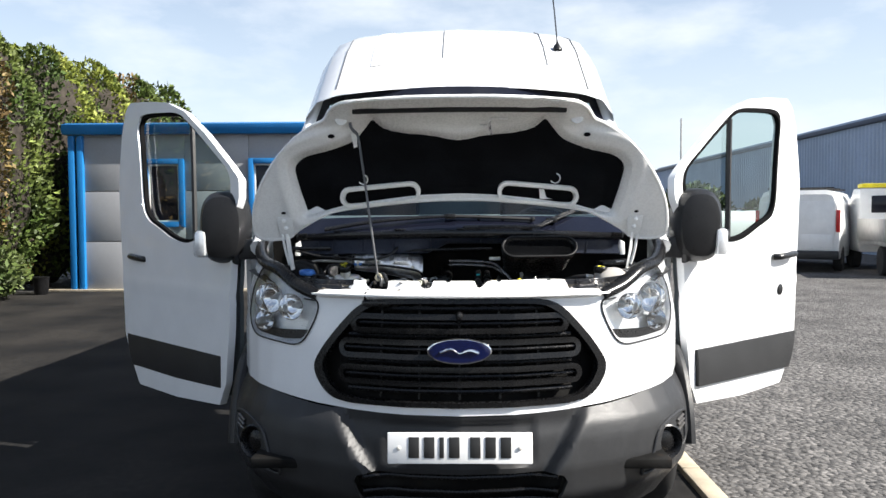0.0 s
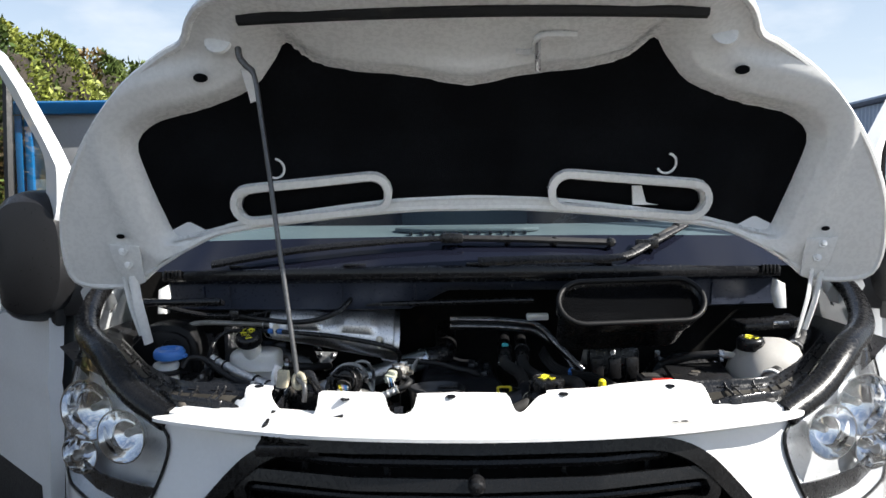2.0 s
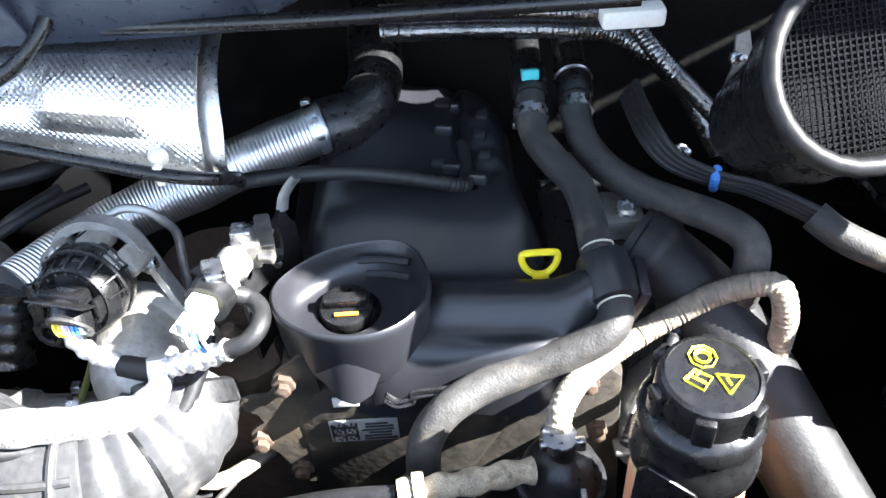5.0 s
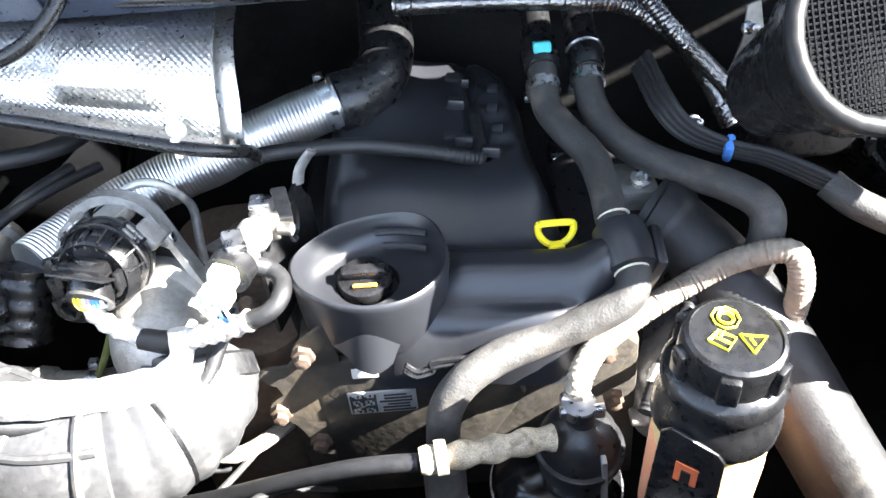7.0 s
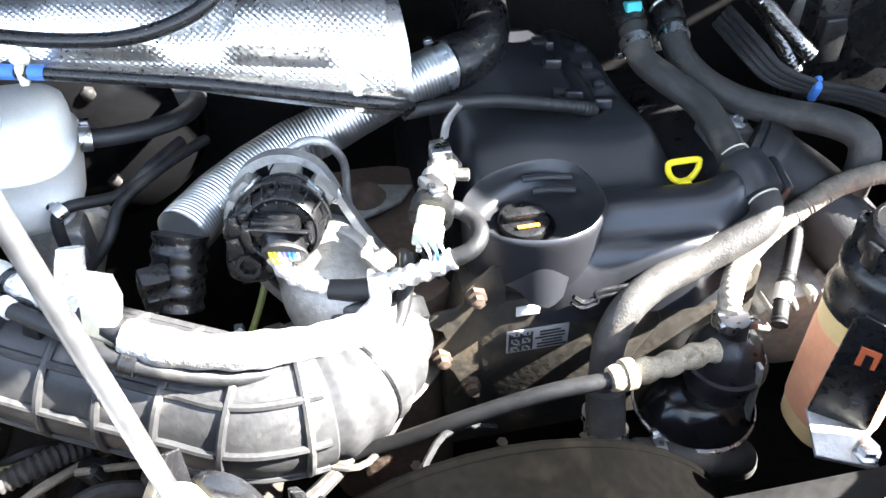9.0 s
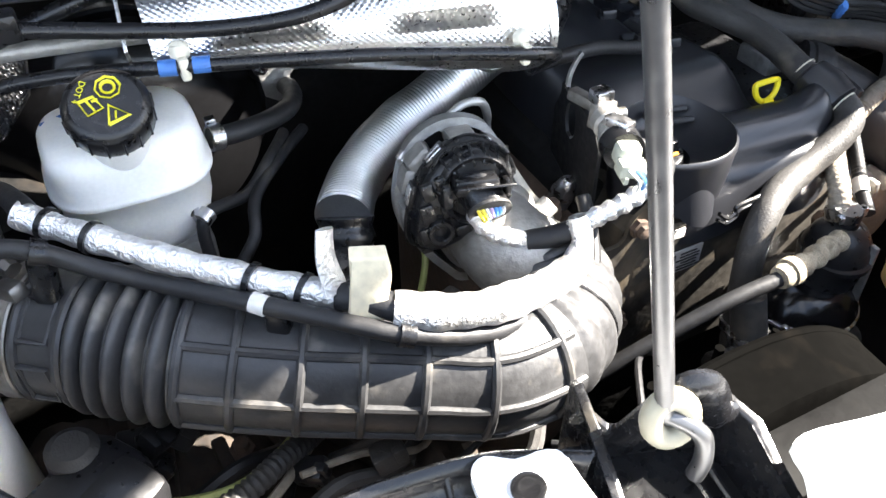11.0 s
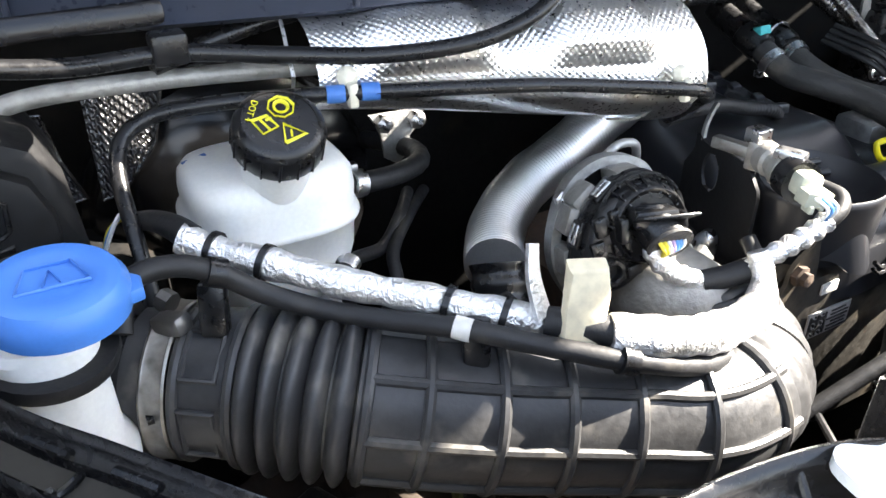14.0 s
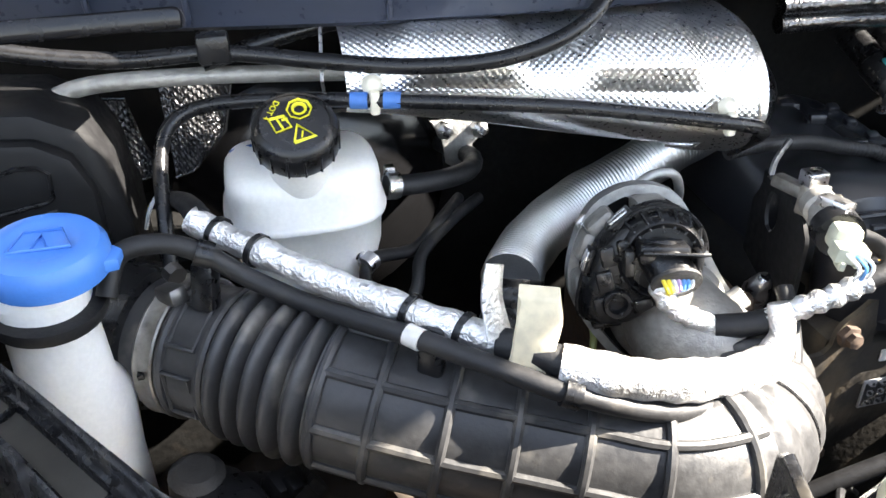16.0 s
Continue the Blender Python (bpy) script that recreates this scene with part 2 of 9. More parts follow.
def glass(name, tint=(0.86, 0.93, 0.92), rough=0.02, gloss=0.9):
    """Thin clear pane: see-through, with more mirror at glancing angles."""
    m = bpy.data.materials.new(name)
    m.use_nodes = True
    n, l, b = nodes_of(m)
    n.remove(b)
    out = n["Material Output"]
    tr, gl, mx, lw = n.new("ShaderNodeBsdfTransparent"), n.new("ShaderNodeBsdfGlossy"), n.new("ShaderNodeMixShader"), n.new("ShaderNodeLayerWeight")
    pw, ma = n.new("ShaderNodeMath"), n.new("ShaderNodeMath")
    pw.operation, ma.operation = "POWER", "MULTIPLY_ADD"
    pw.inputs[1].default_value, ma.inputs[1].default_value, ma.inputs[2].default_value = 4.5, gloss, 0.05
    tr.inputs[0].default_value = (*tint, 1)
    gl.inputs["Roughness"].default_value = rough
    l.new(lw.outputs["Facing"], pw.inputs[0])
    l.new(pw.outputs[0], ma.inputs[0])
    l.new(ma.outputs[0], mx.inputs[0])
    l.new(tr.outputs[0], mx.inputs[1])
    l.new(gl.outputs[0], mx.inputs[2])
    l.new(mx.outputs[0], out.inputs[0])
    return m


GLASS = glass("door_glass", (0.62, 0.74, 0.72))
WSCREEN = glass("windscreen_glass", (0.62, 0.74, 0.76))
LENS = glass("clear_lamp_lens", (0.93, 0.94, 0.95))


def foil(name, scale, depth, col=(0.78, 0.77, 0.75), rough=0.2, crinkle=False):
    m = mat(name, col, rough, metal=1, var=0.12, fine=0.05, scale=9)
    n, l, b = nodes_of(m)
    tc = n.new("ShaderNodeTexCoord")
    bp = n.new("ShaderNodeBump")
    bp.inputs["Strength"].default_value, bp.inputs["Distance"].default_value = 1.0, depth
    if crinkle:
        v = n.new("ShaderNodeTexVoronoi")
        v.inputs["Scale"].default_value = scale
        nz = n.new("ShaderNodeTexNoise")
        nz.inputs["Scale"].default_value, nz.inputs["Detail"].default_value = scale * 0.4, 5
        vm = n.new("ShaderNodeVectorMath")
        vm.operation = "MULTIPLY_ADD"
        vm.inputs[1].default_value = (4.0 / scale,) * 3
        l.new(tc.outputs["Object"], nz.inputs["Vector"])
        l.new(nz.outputs["Color"], vm.inputs[0])
        l.new(tc.outputs["Object"], vm.inputs[2])
        l.new(vm.outputs[0], v.inputs["Vector"])
        l.new(v.outputs["Distance"], bp.inputs["Height"])
    else:
        mp = n.new("ShaderNodeMapping")
        mp.inputs["Rotation"].default_value = (0.3, 0.25, radians(45))
        w1, w2 = n.new("ShaderNodeTexWave"), n.new("ShaderNodeTexWave")
        w1.bands_direction, w2.bands_direction = "X", "Y"
        ad = n.new("ShaderNodeMath")
        l.new(tc.outputs["Object"], mp.inputs["Vector"])
        for w in (w1, w2):
            w.inputs["Scale"].default_value = scale
            l.new(mp.outputs[0], w.inputs["Vector"])
        l.new(w1.outputs["Fac"], ad.inputs[0])
        l.new(w2.outputs["Fac"], ad.inputs[1])
        l.new(ad.outputs[0], bp.inputs["Height"])
    l.new(bp.outputs[0], b.inputs["Normal"])
    return m


SHIELD = mat("embossed_foil", (0.81, 0.80, 0.785), 0.31, metal=1, var=0.06, fine=0.03, scale=14, rvar=0.06)
DIMPLE = foil("dimpled_black_foil", 110.0, 0.0008, (0.11, 0.11, 0.115), 0.34)
CRINKLE = foil("crinkled_foil_wrap", 300.0, 0.0010, (0.88, 0.87, 0.86), 0.46, True)
BLACKFOIL = mat("dark_foil_sleeve", (0.17, 0.17, 0.175), 0.22, metal=1, var=0.3, fine=0.1, scale=60, bump=0.5, bscale=260)
SILVER_HOSE = mat("silver_paper_hose", (0.80, 0.81, 0.82), 0.34, metal=1, var=0.06, fine=0.03, scale=30, rvar=0.05)

GRAVEL = mat("loose_grey_gravel", (0.082, 0.080, 0.079), 0.9, var=0.3, scale=1.1, fine=0.2)
gn, gl_, gb = nodes_of(GRAVEL)
gtc, gv, gbp, gmx, grp = (gn.new("ShaderNodeTexCoord"), gn.new("ShaderNodeTexVoronoi"), gn.new("ShaderNodeBump"), gn.new("ShaderNodeMixRGB"), gn.new("ShaderNodeValToRGB"))
gv.inputs["Scale"].default_value = 30
grp.color_ramp.elements[0].color, grp.color_ramp.elements[1].color = (0.25, 0.25, 0.26, 1), (1.75, 1.70, 1.65, 1)
gmx.blend_type, gmx.inputs[0].default_value = "MULTIPLY", 1.0
gl_.new(gtc.outputs["Object"], gv.inputs["Vector"])
gl_.new(gv.outputs["Color"], grp.inputs["Fac"])
gold = gb.inputs["Base Color"].links[0].from_socket
gl_.new(gold, gmx.inputs[1])
gl_.new(grp.outputs[0], gmx.inputs[2])
gl_.new(gmx.outputs[0], gb.inputs["Base Color"])
gbp.inputs["Strength"].default_value, gbp.inputs["Distance"].default_value, gbp.invert = 1.0, 0.02, True
gl_.new(gv.outputs["Distance"], gbp.inputs["Height"])
gl_.new(gbp.outputs[0], gb.inputs["Normal"])


def leaf_mat(name, cols):
    m = mat(name, cols[0], 0.6, var=0.2, scale=0.8, col2=cols[1], fine=0.1)
    n, l, b = nodes_of(m)
    g = n.new("ShaderNodeNewGeometry")
    r = n.new("ShaderNodeMapRange")
    r.inputs[3].default_value, r.inputs[4].default_value = 0.55, 1.5
    h = n.new("ShaderNodeHueSaturation")
    old = b.inputs["Base Color"].links[0].from_socket
    l.new(g.outputs["Random Per Island"], r.inputs[0])
    l.new(r.outputs[0], h.inputs["Value"])
    l.new(old, h.inputs["Color"])
    l.new(h.outputs[0], b.inputs["Base Color"])
    return m


LEAF = leaf_mat("conifer_green", [(0.058, 0.098, 0.017), (0.115, 0.145, 0.030)])
LEAF_Y = leaf_mat("conifer_yellow_green", [(0.15, 0.185, 0.026), (0.22, 0.24, 0.04)])
LEAF_B = leaf_mat("conifer_brown", [(0.17, 0.11, 0.04), (0.22, 0.165, 0.06)])
LEAF_S = leaf_mat("shrub_green", [(0.05, 0.09, 0.02), (0.09, 0.11, 0.03)])


# ---- mesh helpers ----
def V(*a):
    return Vector(a)


def spline(pts, n=8, closed=False):
    p = [Vector(q) for q in pts]
    m = len(p)
    out = []
    for i in range(m if closed else m - 1):
        a, b, c, d = (p[(i - 1) % m], p[i], p[(i + 1) % m], p[(i + 2) % m]) if closed else (p[max(i - 1, 0)], p[i], p[i + 1], p[min(i + 2, m - 1)])
        for k in range(n):
            t = k / n
            out.append(0.5 * ((2 * b) + (c - a) * t + (2 * a - 5 * b + 4 * c - d) * t * t + (3 * b - a - 3 * c + d) * t ** 3))
    if not closed:
        out.append(p[-1].copy())
    return out


def smooth2(pts, n=6):
    return [(v.x, v.y) for v in spline([(x, y, 0) for x, y in pts], n, True)]


def mirror2(half):
    """A closed outline from its right half, which runs from x = 0 round to x = 0."""
    return half + [(-x, y) for x, y in reversed(half) if abs(x) > 1e-6]


def tube(bm, pts, r, seg=10, n=8, cap=True, flat=1.0):
    """A tube along a smooth path. r: a radius, or a function of the way from 0 to 1."""
    path = spline(pts, n) if n > 1 else [Vector(p) for p in pts]
    total = [0.0]
    for a, b in zip(path, path[1:]):
        total.append(total[-1] + (b - a).length)
    tan = (path[1] - path[0]).normalized()
    side = tan.orthogonal().normalized()
    rings = []
    for i, p in enumerate(path):
        t = (path[min(i + 1, len(path) - 1)] - path[max(i - 1, 0)]).normalized()
        side = (side - t * side.dot(t)).normalized()
        up = t.cross(side)
        rr = r(total[i] / total[-1]) if callable(r) else r
        rings.append([bm.verts.new(p + rr * (math.cos(a) * side + flat * math.sin(a) * up)) for a in (2 * math.pi * k / seg for k in range(seg))])
    for a, b in zip(rings, rings[1:]):
        for k in range(seg):
            bm.faces.new((a[k], a[(k + 1) % seg], b[(k + 1) % seg], b[k]))
    if cap:
        bm.faces.new(list(reversed(rings[0])))
        bm.faces.new(rings[-1])
    return bm


def lathe(bm, prof, base, axis=(0, 0, 1), seg=24, x=None):
    """A turned form: prof of (radius, height) along an axis from base."""
    ax = Vector(axis).normalized()
    u = (Vector(x) if x else ax.orthogonal()).normalized()
    w = ax.cross(u)
    base = Vector(base)
    rings = []
    for r, h in prof:
        rings.append([bm.verts.new(base + ax * h + max(r, 1e-5) * (math.cos(a) * u + math.sin(a) * w)) for a in (2 * math.pi * k / seg for k in range(seg))])
    for a, b in zip(rings, rings[1:]):
        for k in range(seg):
            bm.faces.new((a[k], a[(k + 1) % seg], b[(k + 1) % seg], b[k]))
    bm.faces.new(list(reversed(rings[0])))
    bm.faces.new(rings[-1])
    return bm


def rbox(bm, c, size, bevel=0.004, m=None, seg=2):
    """A box with rounded edges; m turns it about its centre."""
    k = Matrix.Translation(c) @ (m or Matrix()) @ Matrix.Diagonal((*size, 1))
    made = bmesh.ops.create_cube(bm, size=1, matrix=k)["verts"]
    if bevel:
        edges = list({e for v in made for e in v.link_edges})
        bmesh.ops.bevel(bm, geom=edges, offset=min(bevel, min(size) * 0.45), segments=seg, affect="EDGES", profile=0.5)
    return bm


def turn(rx=0, ry=0, rz=0):
    return Euler([radians(a) for a in (rx, ry, rz)]).to_matrix().to_4x4()


def prism(bm, pts, vec, bevel=0.0):
    """A plate from an outline of 3D points, pushed along vec."""
    vec = Vector(vec)
    a = [bm.verts.new(p) for p in pts]
    b = [bm.verts.new(Vector(p) + vec) for p in pts]
    f = [bm.faces.new(a), bm.faces.new(list(reversed(b)))]
    n = len(a)
    for i in range(n):
        f.append(bm.faces.new((a[i], b[i], b[(i + 1) % n], a[(i + 1) % n])))
    if bevel:
        edges = list({e for g in f[:2] for e in g.edges})
        bmesh.ops.bevel(bm, geom=edges, offset=bevel, segments=2, affect="EDGES", profile=0.5)
    return bm


def inside(poly, x, y):
    px, py = np.array([p[0] for p in poly]), np.array([p[1] for p in poly])
    qx, qy = np.roll(px, -1), np.roll(py, -1)
    x, y = np.asarray(x)[..., None], np.asarray(y)[..., None]
    with np.errstate(divide="ignore", invalid="ignore"):
        cross = ((py > y) != (qy > y)) & (x < (qx - px) * (y - py) / (qy - py + 1e-12) + px)
    return (cross.sum(-1) % 2) == 1


def nearest(polys, x, y):
    best, at = 1e9, (x, y)
    for poly in polys:
        a = np.array(poly)
        b = np.roll(a, -1, 0)
        d = b - a
        t = np.clip((((x, y) - a) * d).sum(1) / ((d * d).sum(1) + 1e-12), 0, 1)
        q = a + d * t[:, None]
        e = ((q - (x, y)) ** 2).sum(1)
        i = int(e.argmin())
        if e[i] < best:
            best, at = e[i], (float(q[i, 0]), float(q[i, 1]))
    return at


def sheet(bm, outline, fmap, cell, holes=(), thick=0.0):
    """A curved sheet: a grid trimmed to an outline and holes in (u, v), carried to 3D by fmap, with thickness."""
    us, vs = [p[0] for p in outline], [p[1] for p in outline]
    nu, nv = max(2, math.ceil((max(us) - min(us)) / cell)), max(2, math.ceil((max(vs) - min(vs)) / cell))
    gu, gv_ = np.meshgrid(np.linspace(min(us), max(us), nu + 1), np.linspace(min(vs), max(vs), nv + 1), indexing="ij")
    ok = inside(outline, gu, gv_)
    for h in holes:
        ok &= ~inside(h, gu, gv_)
    polys = [outline, *holes]
    made, faces = {}, []

    def vert(i, j):
        if (i, j) not in made:
            u, v = float(gu[i, j]), float(gv_[i, j])
            if not ok[i, j]:
                u, v = nearest(polys, u, v)
            made[i, j] = bm.verts.new(fmap(u, v))
        return made[i, j]

    for i in range(nu):
        for j in range(nv):
            if ok[i, j] or ok[i + 1, j] or ok[i, j + 1] or ok[i + 1, j + 1]:
                faces.append(bm.faces.new((vert(i, j), vert(i + 1, j), vert(i + 1, j + 1), vert(i, j + 1))))
    if thick:
        for f in faces:
            f.normal_update()
        for v in made.values():
            v.normal_update()
        back = {v: bm.verts.new(v.co - v.normal * thick) for v in made.values()}
        own = set(faces)
        for f in faces:
            vs_ = list(f.verts)
            bm.faces.new([back[v] for v in reversed(vs_)])
            for a, b in zip(vs_, vs_[1:] + vs_[:1]):
                e = bm.edges.get((a, b))
                if sum(g in own for g in e.link_faces) == 1:
                    bm.faces.new((b, a, back[a], back[b]))
    return bm


def thing(name, label, category, base=(0, 0, 0), group="", kind=""):
    ob = new(name)
    ob.empty_display_size = 0.05
    ob.location = base
    return tagged(ob, label, category, group, kind)


def part(name, bm, material, parent=None, label="", flat=False, sharp=40):
    """Links a bmesh as one mesh object under a thing or a part."""
    bmesh.ops.recalc_face_normals(bm, faces=bm.faces)
    me = bpy.data.meshes.new(name)
    bm.to_mesh(me)
    bm.free()
    me.materials.append(material)
    if not flat:
        me.shade_smooth()
        me.set_sharp_from_angle(angle=radians(sharp))
    ob = new(name, me)
    if parent:
        ob.parent = parent
        if parent.type == "EMPTY":
            ob.matrix_parent_inverse = Matrix.Translation(parent.location).inverted()
    return tagged(ob, label)


def solo(name, bm, material, label, category, group="", kind="", sharp=40):
    return tagged(part(name, bm, material, None, "", sharp=sharp), label, category, group, kind)


def B():
    return bmesh.new()


def arc(c, r, a0, a1, n, f):
    return [f(c[0] + r * math.cos(radians(a0 + (a1 - a0) * k / n)), c[1] + r * math.sin(radians(a0 + (a1 - a0) * k / n))) for k in range(n + 1)]


def stadium(cx, cy, hw, hh, n=8, tilt=0.0):
    pts = [(cx + hw - hh + hh * math.cos(a), cy + hh * math.sin(a)) for a in (math.pi * (-0.5 + k / n) for k in range(n + 1))]
    pts += [(cx - hw + hh + hh * math.cos(a), cy + hh * math.sin(a)) for a in (math.pi * (0.5 + k / n) for k in range(n + 1))]
    c, s = math.cos(radians(tilt)), math.sin(radians(tilt))
    return [(cx + (x - cx) * c - (y - cy) * s, cy + (x - cx) * s + (y - cy) * c) for x, y in pts]


# ---- setting ----
bm = B()
rings = [[bm.verts.new((r * math.cos(a), 8 + r * math.sin(a), 0)) for a in (2 * math.pi * k / 48 for k in range(48))] for r in (2, 6, 14, 40, 200, 1500)]
bm.faces.new(rings[0])
for ra, rb in zip(rings, rings[1:]):
    for k in range(48):
        bm.faces.new((ra[k], ra[(k + 1) % 48], rb[(k + 1) % 48], rb[k]))
solo("ground", bm, GRAVEL, "loose grey gravel yard reaching to the horizon", "ground", kind="structure")
bm = B()
edge = [(1.17 + 0.02 * noise.noise(V(0, y * 0.9, 0)), y, 0.006) for y in np.linspace(-14, 14.9, 40)]
prism(bm, [(-34, 14.9, 0.006), (-34, -14, 0.006)] + edge, (0, 0, -0.05))
solo("road", bm, ASPHALT, "worn dark asphalt drive in front of the workshop", "road", kind="structure", sharp=20)
for k in range(9):
    bm = B()
    rbox(bm, (1.225, -2.6 + k * 0.915, 0.006), (0.10, 0.905, 0.06), 0.008)
    if k == 0:
        EDGING = thing("kerb", "pale concrete edging strip between asphalt and gravel", "kerb", (1.225, 1.0, 0), kind="structure")
    part("edging_stone", bm, KERB, EDGING)


def leaf_cloud(pts, normals, size, rng):
    """Small pointed sprays at the given places, as one mesh."""
    n = len(pts)
    d = rng.normal(size=(n, 3)) * 0.7 + normals + np.array((0, 0, 0.35))
    d /= np.linalg.norm(d, axis=1)[:, None]
    s = np.cross(d, rng.normal(size=(n, 3)))
    s /= np.linalg.norm(s, axis=1)[:, None]
    z = size * rng.uniform(0.6, 1.4, n)[:, None]
    v = np.stack([pts - s * z * 0.28, pts + d * z * 0.5 + s * z * 0.1, pts + d * z, pts + d * z * 0.45 - s * z * 0.45], 1).reshape(-1, 3)
    f = np.arange(n * 4).reshape(-1, 4)
    return v, f


def leaf_mesh(name, v, f, material, parent, label=""):
    me = bpy.data.meshes.new(name)
    me.from_pydata(v.tolist(), [], f.tolist())
    me.materials.append(material)
    ob = new(name, me)
    ob.parent = parent
    ob.matrix_parent_inverse = Matrix.Translation(parent.location).inverted()
    return tagged(ob, label)


def conifer(x, y, h, r, seed, mats, n=7000, size=0.16):
    rng = np.random.default_rng(seed)
    t = thing("hedge_conifer", "tall clipped green conifer hedge tree with browning patches", "hedge tree", (x, y, 0), "conifer hedge")
    bm = B()
    tube(bm, [(x, y, -0.05), (x + 0.05, y, h * 0.45), (x, y, h * 0.9)], lambda k: 0.14 * (1 - 0.8 * k), 8)
    for k in range(7):
        a, z0 = k * 2.4, 0.5 + k * 0.5
        tube(bm, [(x, y, z0), (x + 0.5 * r * math.cos(a), y + 0.5 * r * math.sin(a), z0 + 0.25), (x + 0.85 * r * math.cos(a), y + 0.85 * r * math.sin(a), z0 + 0.5)], 0.025, 5, 3)
    part("trunk", bm, BARK, t)
    a, z = rng.uniform(0, 2 * math.pi, n), rng.uniform(0.02, 1, n) ** 0.85
    lump = np.array([noise.noise(V(math.cos(q) * 2.1 + seed, math.sin(q) * 2.1, w * 4.5)) for q, w in zip(a, z)])
    rad = r * np.minimum(1, (1.02 - z) * 3.2) ** 0.55 * (0.9 + 0.26 * lump) * np.where(z < 0.22, 0.62 + 1.7 * z, 1) * rng.uniform(0.8, 1.03, n)
    pts = np.stack([x + rad * np.cos(a), y + rad * np.sin(a), z * h * (1 + 0.03 * lump)], 1)
    nor = np.stack([np.cos(a), np.sin(a), 0.3 + 0 * a], 1)
    pick = np.array([noise.noise(V(math.cos(q) * 1.3 + 9 * seed, math.sin(q) * 1.3, w * 2.2 + 3)) for q, w in zip(a, z)])
    for i, m in enumerate(mats):
        sel = (pick < 0.16) if i == 0 else (pick >= 0.16)
        if len(mats) == 1:
            sel = pick < 9
        if sel.any():
            v, f = leaf_cloud(pts[sel], nor[sel], size, rng)
            leaf_mesh("crown", v, f, m, t)
    # solid dark core whose colour stands in for shade deep in the crown
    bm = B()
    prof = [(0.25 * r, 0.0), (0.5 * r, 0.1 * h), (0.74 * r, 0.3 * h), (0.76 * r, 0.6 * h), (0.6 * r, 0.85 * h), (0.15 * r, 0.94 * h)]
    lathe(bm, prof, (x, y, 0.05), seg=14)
    part("shade_core", bm, CORE_DARK, t)
    return t


conifer(-10.3, 5.2, 4.9, 1.5, 8, [LEAF, LEAF_B], 5000, 0.14)
conifer(-10.0, 7.6, 4.8, 1.5, 9, [LEAF_B, LEAF], 6000, 0.13)
conifer(-9.7, 9.9, 4.9, 1.45, 7, [LEAF, LEAF_B], 9000, 0.12)
conifer(-9.35, 12.2, 4.85, 1.45, 1, [LEAF_B, LEAF], 20000, 0.10)
conifer(-8.95, 14.3, 4.95, 1.5, 2, [LEAF, LEAF_B], 20000, 0.10)
conifer(-8.75, 16.4, 4.8, 1.45, 3, [LEAF, LEAF_Y], 14000, 0.11)
conifer(-8.6, 18.4, 4.85, 1.4, 4, [LEAF_Y, LEAF], 12000, 0.11)
conifer(-8.5, 20.4, 4.9, 1.35, 5, [LEAF, LEAF_B], 9000, 0.12)
conifer(-8.3, 22.2, 4.9, 1.2, 6, [LEAF], 4000)


def shrub(x, y, h, r, seed, m, n=1500, size=0.12, name="shrub", label="low green shrub at the foot of the hedge"):
    rng = np.random.default_rng(seed)
    t = thing(name, label, "shrub", (x, y, 0))
    bm = B()
    for k in range(6):
        a = k * 1.05
        tube(bm, [(x, y, -0.02), (x + 0.4 * r * math.cos(a), y + 0.4 * r * math.sin(a), 0.5 * h), (x + 0.7 * r * math.cos(a), y + 0.7 * r * math.sin(a), 0.85 * h)], 0.014, 5, 3)
    part("stem", bm, BARK, t)
    d = rng.normal(size=(n, 3))
    d /= np.linalg.norm(d, axis=1)[:, None]
    k = rng.uniform(0.45, 1, n)[:, None] ** 0.6
    pts = d * k * np.array((r, r, h * 0.5)) + np.array((x, y, h * 0.52))
    v, f = leaf_cloud(pts, d, size, rng)
    leaf_mesh("foliage", v, f, m, t)


shrub(-8.0, 13.2, 0.9, 0.7, 11, LEAF_S)
shrub(-7.75, 12.3, 0.5, 0.45, 12, LEAF_S, 900)
shrub(9.5, 33, 2.6, 1.5, 13, LEAF_S, 2500, 0.25, label="green shrub in front of the metal shed")
shrub(11.6, 30, 1.9, 1.3, 14, LEAF_S, 2000, 0.25, label="green shrub in front of the metal shed")

# workshop behind the hedge end
shop = thing("workshop_building", "low grey panelled workshop with bright blue trim", "building", (-2.6, 17, 0))
for k, (z0, z1) in enumerate(((0.02, 0.93), (0.945, 1.865), (1.88, 2.92))):
    for x0, x1 in ((-7.05, -5.9), (-5.12, -3.92), (-3.14, 2.0)):
        bm = B()
        rbox(bm, ((x0 + x1) / 2, 14.95, (z0 + z1) / 2), (x1 - x0 - 0.004, 0.08, z1 - z0), 0.006)
        part("wall_panel", bm, CLAD, shop)
    for x0, x1 in ((-5.9, -5.12), (-3.92, -3.14)):
        lo, hi = (z0, min(z1, 1.20)) if k < 2 else (2.47, z1)
        if hi > lo + 0.02:
            bm = B()
            rbox(bm, ((x0 + x1) / 2, 14.95, (lo + hi) / 2), (x1 - x0 - 0.004, 0.08, hi - lo), 0.006)
            part("wall_panel", bm, CLAD, shop)
bm = B()
rbox(bm, (-2.6, 17.6, 1.5), (9.0, 5.2, 2.9), 0.01)
part("inner_wall", bm, CLAD, shop)
